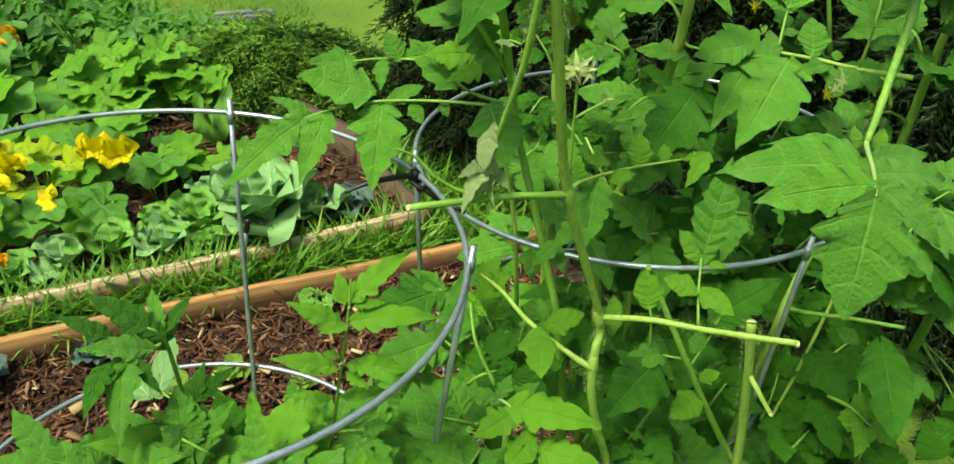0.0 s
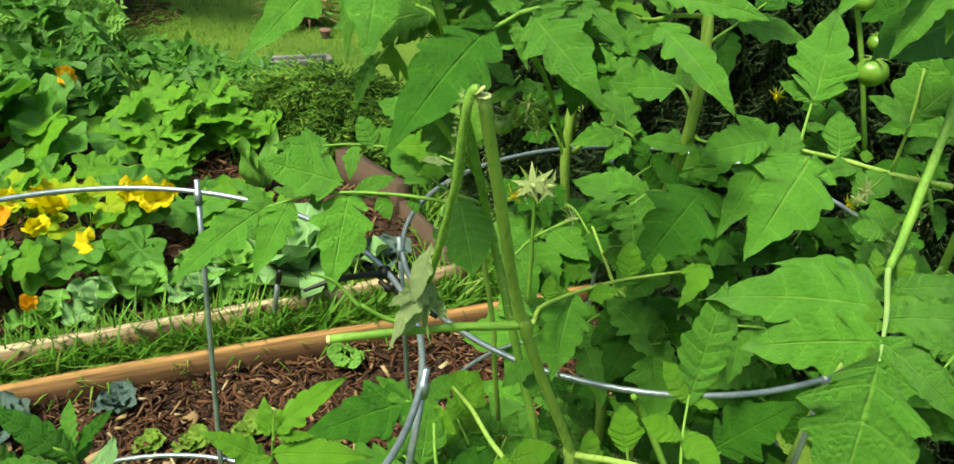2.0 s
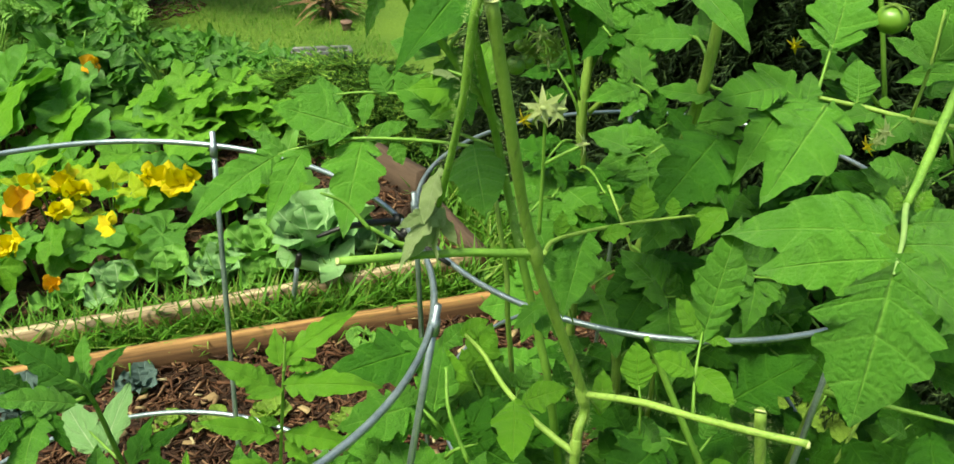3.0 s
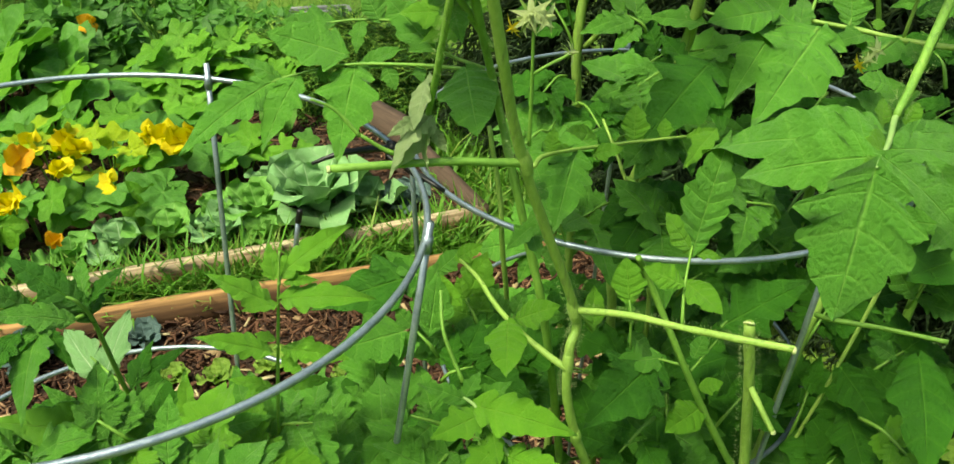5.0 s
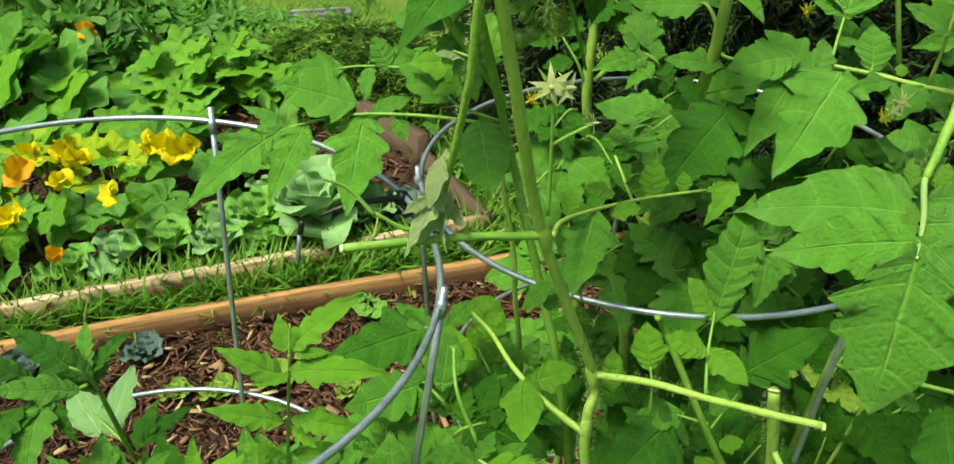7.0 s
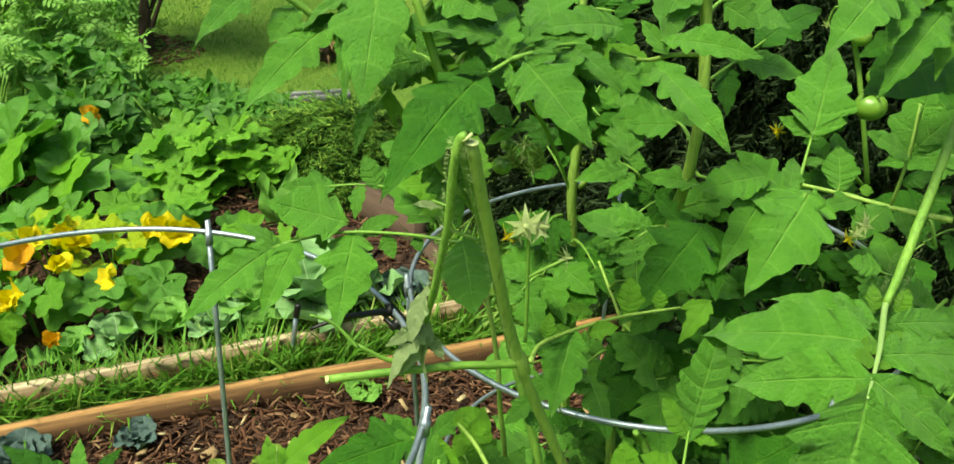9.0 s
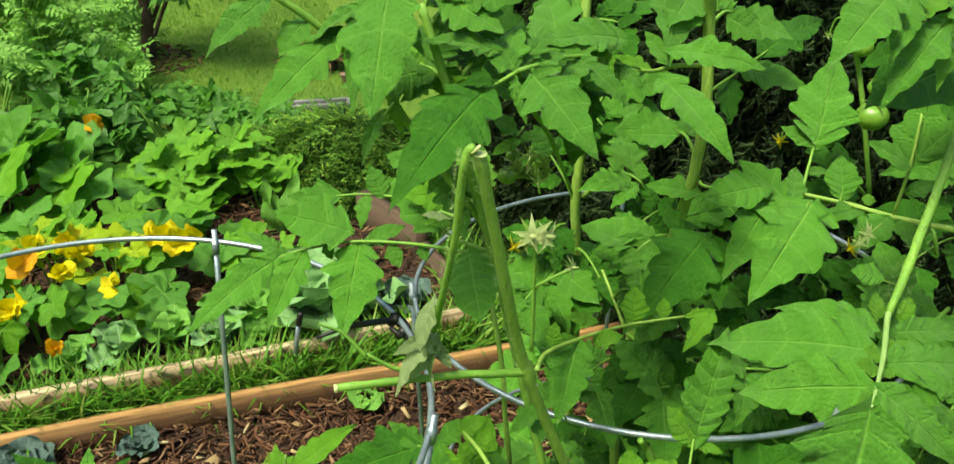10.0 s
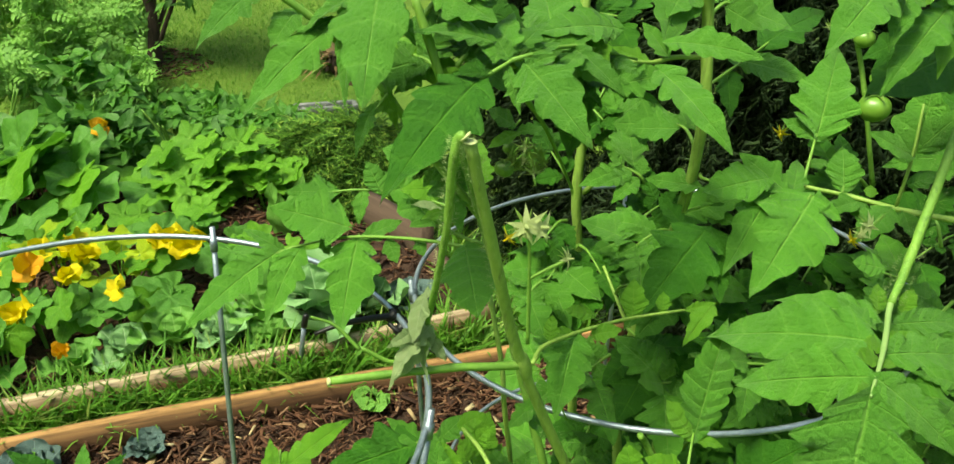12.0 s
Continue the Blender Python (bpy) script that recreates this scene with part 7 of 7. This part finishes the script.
zip_tie((0.100, 0.980, 1.369), [(0.100, 0.980, 1.369), (0.111, 0.977, 1.363), (0.126, 0.974, 1.354)], [(0.086, 0.985, 1.374), (0.089, 1.001, 1.370), (0.101, 0.998, 1.362), (0.101, 0.977, 1.367), (0.089, 0.979, 1.373)], "black zip tie wound round two cage wires")

STAR_PETALS = [blade_template(ovate(0.34, 0.3), 300 + i, 6, 2, droop=0.6, fold=0.3, ripple=0.0) for i in range(2)]


def tomato_flower(plant, at, size, facing, seed, material=STAR):
    """A starry tomato flower: six narrow petals round a cone, with green sepals behind."""
    r = random.Random(seed)
    at, axis = Vector(at), Vector(facing).normalized()
    side = axis.cross(Vector((0.3, 0.2, 1))).normalized()
    other = axis.cross(side)
    cone = part("flower", tube([at - axis * size * 0.1, at + axis * size * 0.35], [size * 0.09, size * 0.04], 8, 3, origin=at), material, plant, "", Matrix.Translation(at))
    for i in range(6):
        a = 2 * math.pi * i / 6 + r.uniform(-0.2, 0.2)
        d = (side * math.cos(a) + other * math.sin(a)) + axis * r.uniform(0.0, 0.4)
        part("petal", leaf_mesh(i % 2, material, STAR_PETALS, "star_petal"), None, cone, "", frame_to(at, at + d, 0, axis, size * r.uniform(0.5, 0.72)))
        d = (side * math.cos(a + 0.5) + other * math.sin(a + 0.5)) - axis * r.uniform(0.0, 0.4)
        part("sepal", leaf_mesh(i % 2, STEM_LEAF, STAR_PETALS, "sepal"), None, cone, "", frame_to(at - axis * size * 0.08, at + d, 0, axis, size * r.uniform(0.5, 0.7)) @ Matrix.Diagonal((0.5, 1, 1, 1)))
    return cone


STEM_LEAF = leaf_material("sepal_green", (0.20, 0.36, 0.06), (0.32, 0.48, 0.10), (0.40, 0.52, 0.18), 3, through_light=0.3)


def tomato_fruit(plant, at, radius, seed):
    at = Vector(at)
    bm = bmesh.new()
    bmesh.ops.create_uvsphere(bm, u_segments=24, v_segments=14, radius=radius)
    for v in bm.verts:
        a = math.atan2(v.co.y, v.co.x)
        v.co.z *= 0.88
        v.co.z -= 0.12 * radius * math.exp(-((v.co.x ** 2 + v.co.y ** 2) / (radius * 0.35) ** 2)) * (1 if v.co.z > 0 else 0)
        v.co *= 1 + 0.02 * math.cos(5 * a)
    fruit = part("fruit", bm, FRUIT, plant, "unripe green tomato", Matrix.Translation(at))
    for i in range(5):
        a = 1.257 * i + seed
        top = at + Vector((0, 0, radius * 0.8))
        d = Vector((math.cos(a), math.sin(a), 0.25))
        part("sepal", leaf_mesh(i % 2, STEM_LEAF, STAR_PETALS, "sepal"), None, fruit, "", frame_to(top, top + d, 0, (0, 0, 1), radius * 1.1))
    return fruit


def hairs(parent_plant, points, radii, count, seed):
    """Fine pale hairs standing off a stem."""
    r = random.Random(seed)
    line = spline(points, 12)
    v, f = [], []
    for _ in range(count):
        k = r.random() * (len(line) - 1.001)
        i = int(k)
        p = line[i].lerp(line[i + 1], k - i)
        d = (line[i + 1] - line[i]).normalized()
        q = k / (len(line) - 1)
        rad = radii[0] + (radii[-1] - radii[0]) * q
        n = d.orthogonal()
        n.rotate(Matrix.Rotation(r.uniform(0, 6.28), 3, d))
        root = p + n * rad * 0.95
        tip = root + (n + d * r.uniform(-0.4, 0.4)) * r.uniform(0.0012, 0.0028)
        w = d * 0.0001
        u = n.cross(d) * 0.0001
        b = len(v)
        v += [tuple(root + w), tuple(root - w), tuple(root + u), tuple(tip)]
        f += [(b, b + 1, b + 3), (b + 1, b + 2, b + 3), (b + 2, b, b + 3)]
    mesh = bpy.data.meshes.new("hairs")
    mesh.from_pydata(v, [], f)
    return part("hairs", finish(mesh, HAIR), None, parent_plant, "fine pale stem hairs")


# flower trusses
stem(plant_a, [(0.240, 0.838, 1.478), (0.238, 0.838, 1.521), (0.236, 0.836, 1.561)], [0.0014, 0.0012, 0.0010], STEM, "flower_stalk")
stem(plant_a, [(0.237, 0.838, 1.528), (0.249, 0.840, 1.537), (0.259, 0.843, 1.543)], [0.0012, 0.0010, 0.0012], STEM, "flower_stalk")
tomato_flower(plant_a, (0.234, 0.834, 1.568), 0.022, (0.3, -0.8, 0.3), 0)
tomato_flower(plant_a, (0.243, 0.838, 1.567), 0.019, (0.7, -0.4, 0.3), 1)
tomato_flower(plant_a, (0.224, 0.833, 1.559), 0.014, (-0.6, -0.6, -0.3), 2, PETAL)
tomato_flower(plant_a, (0.229, 0.840, 1.561), 0.014, (-0.4, -0.7, 0.4), 3)
tomato_flower(plant_a, (0.260, 0.844, 1.544), 0.014, (0.9, -0.1, 0.3), 4)
TRUSS = [(0.2139, 0.9235, 1.5912), (0.2165, 0.9200, 1.5840), (0.2188, 0.9171, 1.5773), (0.2249, 0.9098, 1.5612)]
r = random.Random(61)
stem(plant_b, TRUSS, [0.0013, 0.0011, 0.0008], STEM, "flower_stalk", sides=6)
for k in range(10):
    p = spline(TRUSS, 5)[1 + k]
    at = p + Vector((0.011 * math.sin(k * 2.4), -0.004, -0.004 - 0.003 * (k % 3)))
    stem(plant_b, [p, p.lerp(at, 0.6) + Vector((0, 0, 0.003)), at], [0.0009, 0.0008, 0.0008], STEM, "flower_stalk", sides=6)
    tomato_flower(plant_b, at, r.uniform(0.012, 0.017), (math.sin(k * 2.4), -0.7, -0.6), 20 + k, STEM_LEAF if k % 4 else STAR)
tomato_fruit(plant_b, (0.184, 0.994, 1.533), 0.008, 0)
tomato_fruit(plant_b, (0.191, 1.003, 1.535), 0.007, 1)
tomato_fruit(plant_b, (0.184, 1.012, 1.544), 0.006, 2)
stem(plant_d, [(0.490, 1.069, 1.506), (0.479, 1.056, 1.499), (0.467, 1.044, 1.491)], [0.0014, 0.0012, 0.0010], STEM, "flower_stalk")
tomato_flower(plant_d, (0.476, 1.047, 1.504), 0.018, (0.4, -0.7, 0.4), 40)
tomato_flower(plant_d, (0.465, 1.039, 1.494), 0.014, (-0.6, -0.6, -0.3), 41, PETAL)
tomato_flower(plant_d, (0.471, 1.042, 1.498), 0.013, (-0.1, -0.9, 0.2), 42)
tomato_flower(plant_d, (0.411, 1.202, 1.518), 0.015, (-0.3, -0.8, -0.3), 50, PETAL)
tomato_flower(plant_d, (0.435, 1.217, 1.621), 0.012, (0, -0.6, -0.8), 51)
stem(plant_d, [(0.442, 1.206, 1.641), (0.437, 1.214, 1.636), (0.435, 1.217, 1.621)], [0.0012, 0.0010, 0.0008], STEM, "flower_stalk")
stem(plant_d, [(0.435, 1.191, 1.530), (0.419, 1.197, 1.528), (0.411, 1.202, 1.518)], [0.0010, 0.0010, 0.0008], STEM, "flower_stalk")
stem(plant_d, [(0.458, 1.246, 1.622), (0.475, 1.251, 1.581), (0.488, 1.244, 1.541), (0.513, 1.241, 1.460)], [0.0026, 0.0024, 0.0026], STEM, "fruit_stalk")
tomato_fruit(plant_d, (0.488, 1.204, 1.553), 0.015, 5)
tomato_fruit(plant_d, (0.471, 1.241, 1.607), 0.01, 6)
tomato_fruit(plant_d, (0.493, 1.238, 1.571), 0.0095, 7)
# hairs on the nearest stems
hairs(plant_a, [(0.215, 0.758, 1.651), (0.224, 0.778, 1.587), (0.241, 0.815, 1.477), (0.284, 0.855, 1.338), (0.285, 0.847, 1.307), (0.288, 0.843, 1.264)], (0.0038, 0.0045), 1300, 1)
hairs(plant_a, [(0.210, 0.756, 1.653), (0.207, 0.756, 1.640), (0.202, 0.766, 1.597), (0.191, 0.782, 1.545)], (0.0033, 0.0024), 500, 2)
hairs(plant_e, [(0.410, 0.859, 1.354), (0.423, 0.868, 1.292), (0.444, 0.887, 1.168)], (0.0048, 0.0056), 600, 3)
hairs(plant_c, [(0.324, 1.144, 1.643), (0.334, 1.141, 1.567), (0.335, 1.145, 1.511), (0.329, 1.153, 1.442)], (0.0052, 0.0056), 800, 4)
hairs(plant_a, [(0.284, 0.855, 1.338), (0.323, 0.843, 1.352), (0.361, 0.828, 1.362), (0.397, 0.813, 1.373), (0.433, 0.802, 1.382)], (0.0032, 0.0030), 400, 5)
hairs(plant_d, [(0.527, 1.077, 1.580), (0.498, 0.991, 1.520), (0.481, 0.944, 1.494)], (0.0060, 0.0048), 500, 6)
# pale cut ends
stem(plant_a, [(0.134, 0.753, 1.484), (0.132, 0.752, 1.484)], [0.0027, 0.0028, 0.0024], CUT, "cut_end", "pale fresh cut")
stem(plant_a, [(0.432, 0.802, 1.381), (0.434, 0.802, 1.381)], [0.0029, 0.0030, 0.0026], CUT, "cut_end", "pale fresh cut")
stem(plant_e, [(0.410, 0.858, 1.354), (0.410, 0.859, 1.355)], [0.0046, 0.0047, 0.0041], CUT, "cut_end", "pale fresh cut")
stem(plant_e, [(0.446, 0.847, 1.268), (0.447, 0.846, 1.266)], [0.0021, 0.0021, 0.0019], CUT, "cut_end", "pale fresh cut")
stem(plant_a, [(0.215, 0.758, 1.651), (0.215, 0.758, 1.652)], [0.0042, 0.0043, 0.0038], CUT, "cut_end", "pale fresh cut")
stem(plant_a, [(0.213, 0.756, 1.655), (0.214, 0.756, 1.654)], [0.0036, 0.0037, 0.0032], CUT, "cut_end", "pale fresh cut")
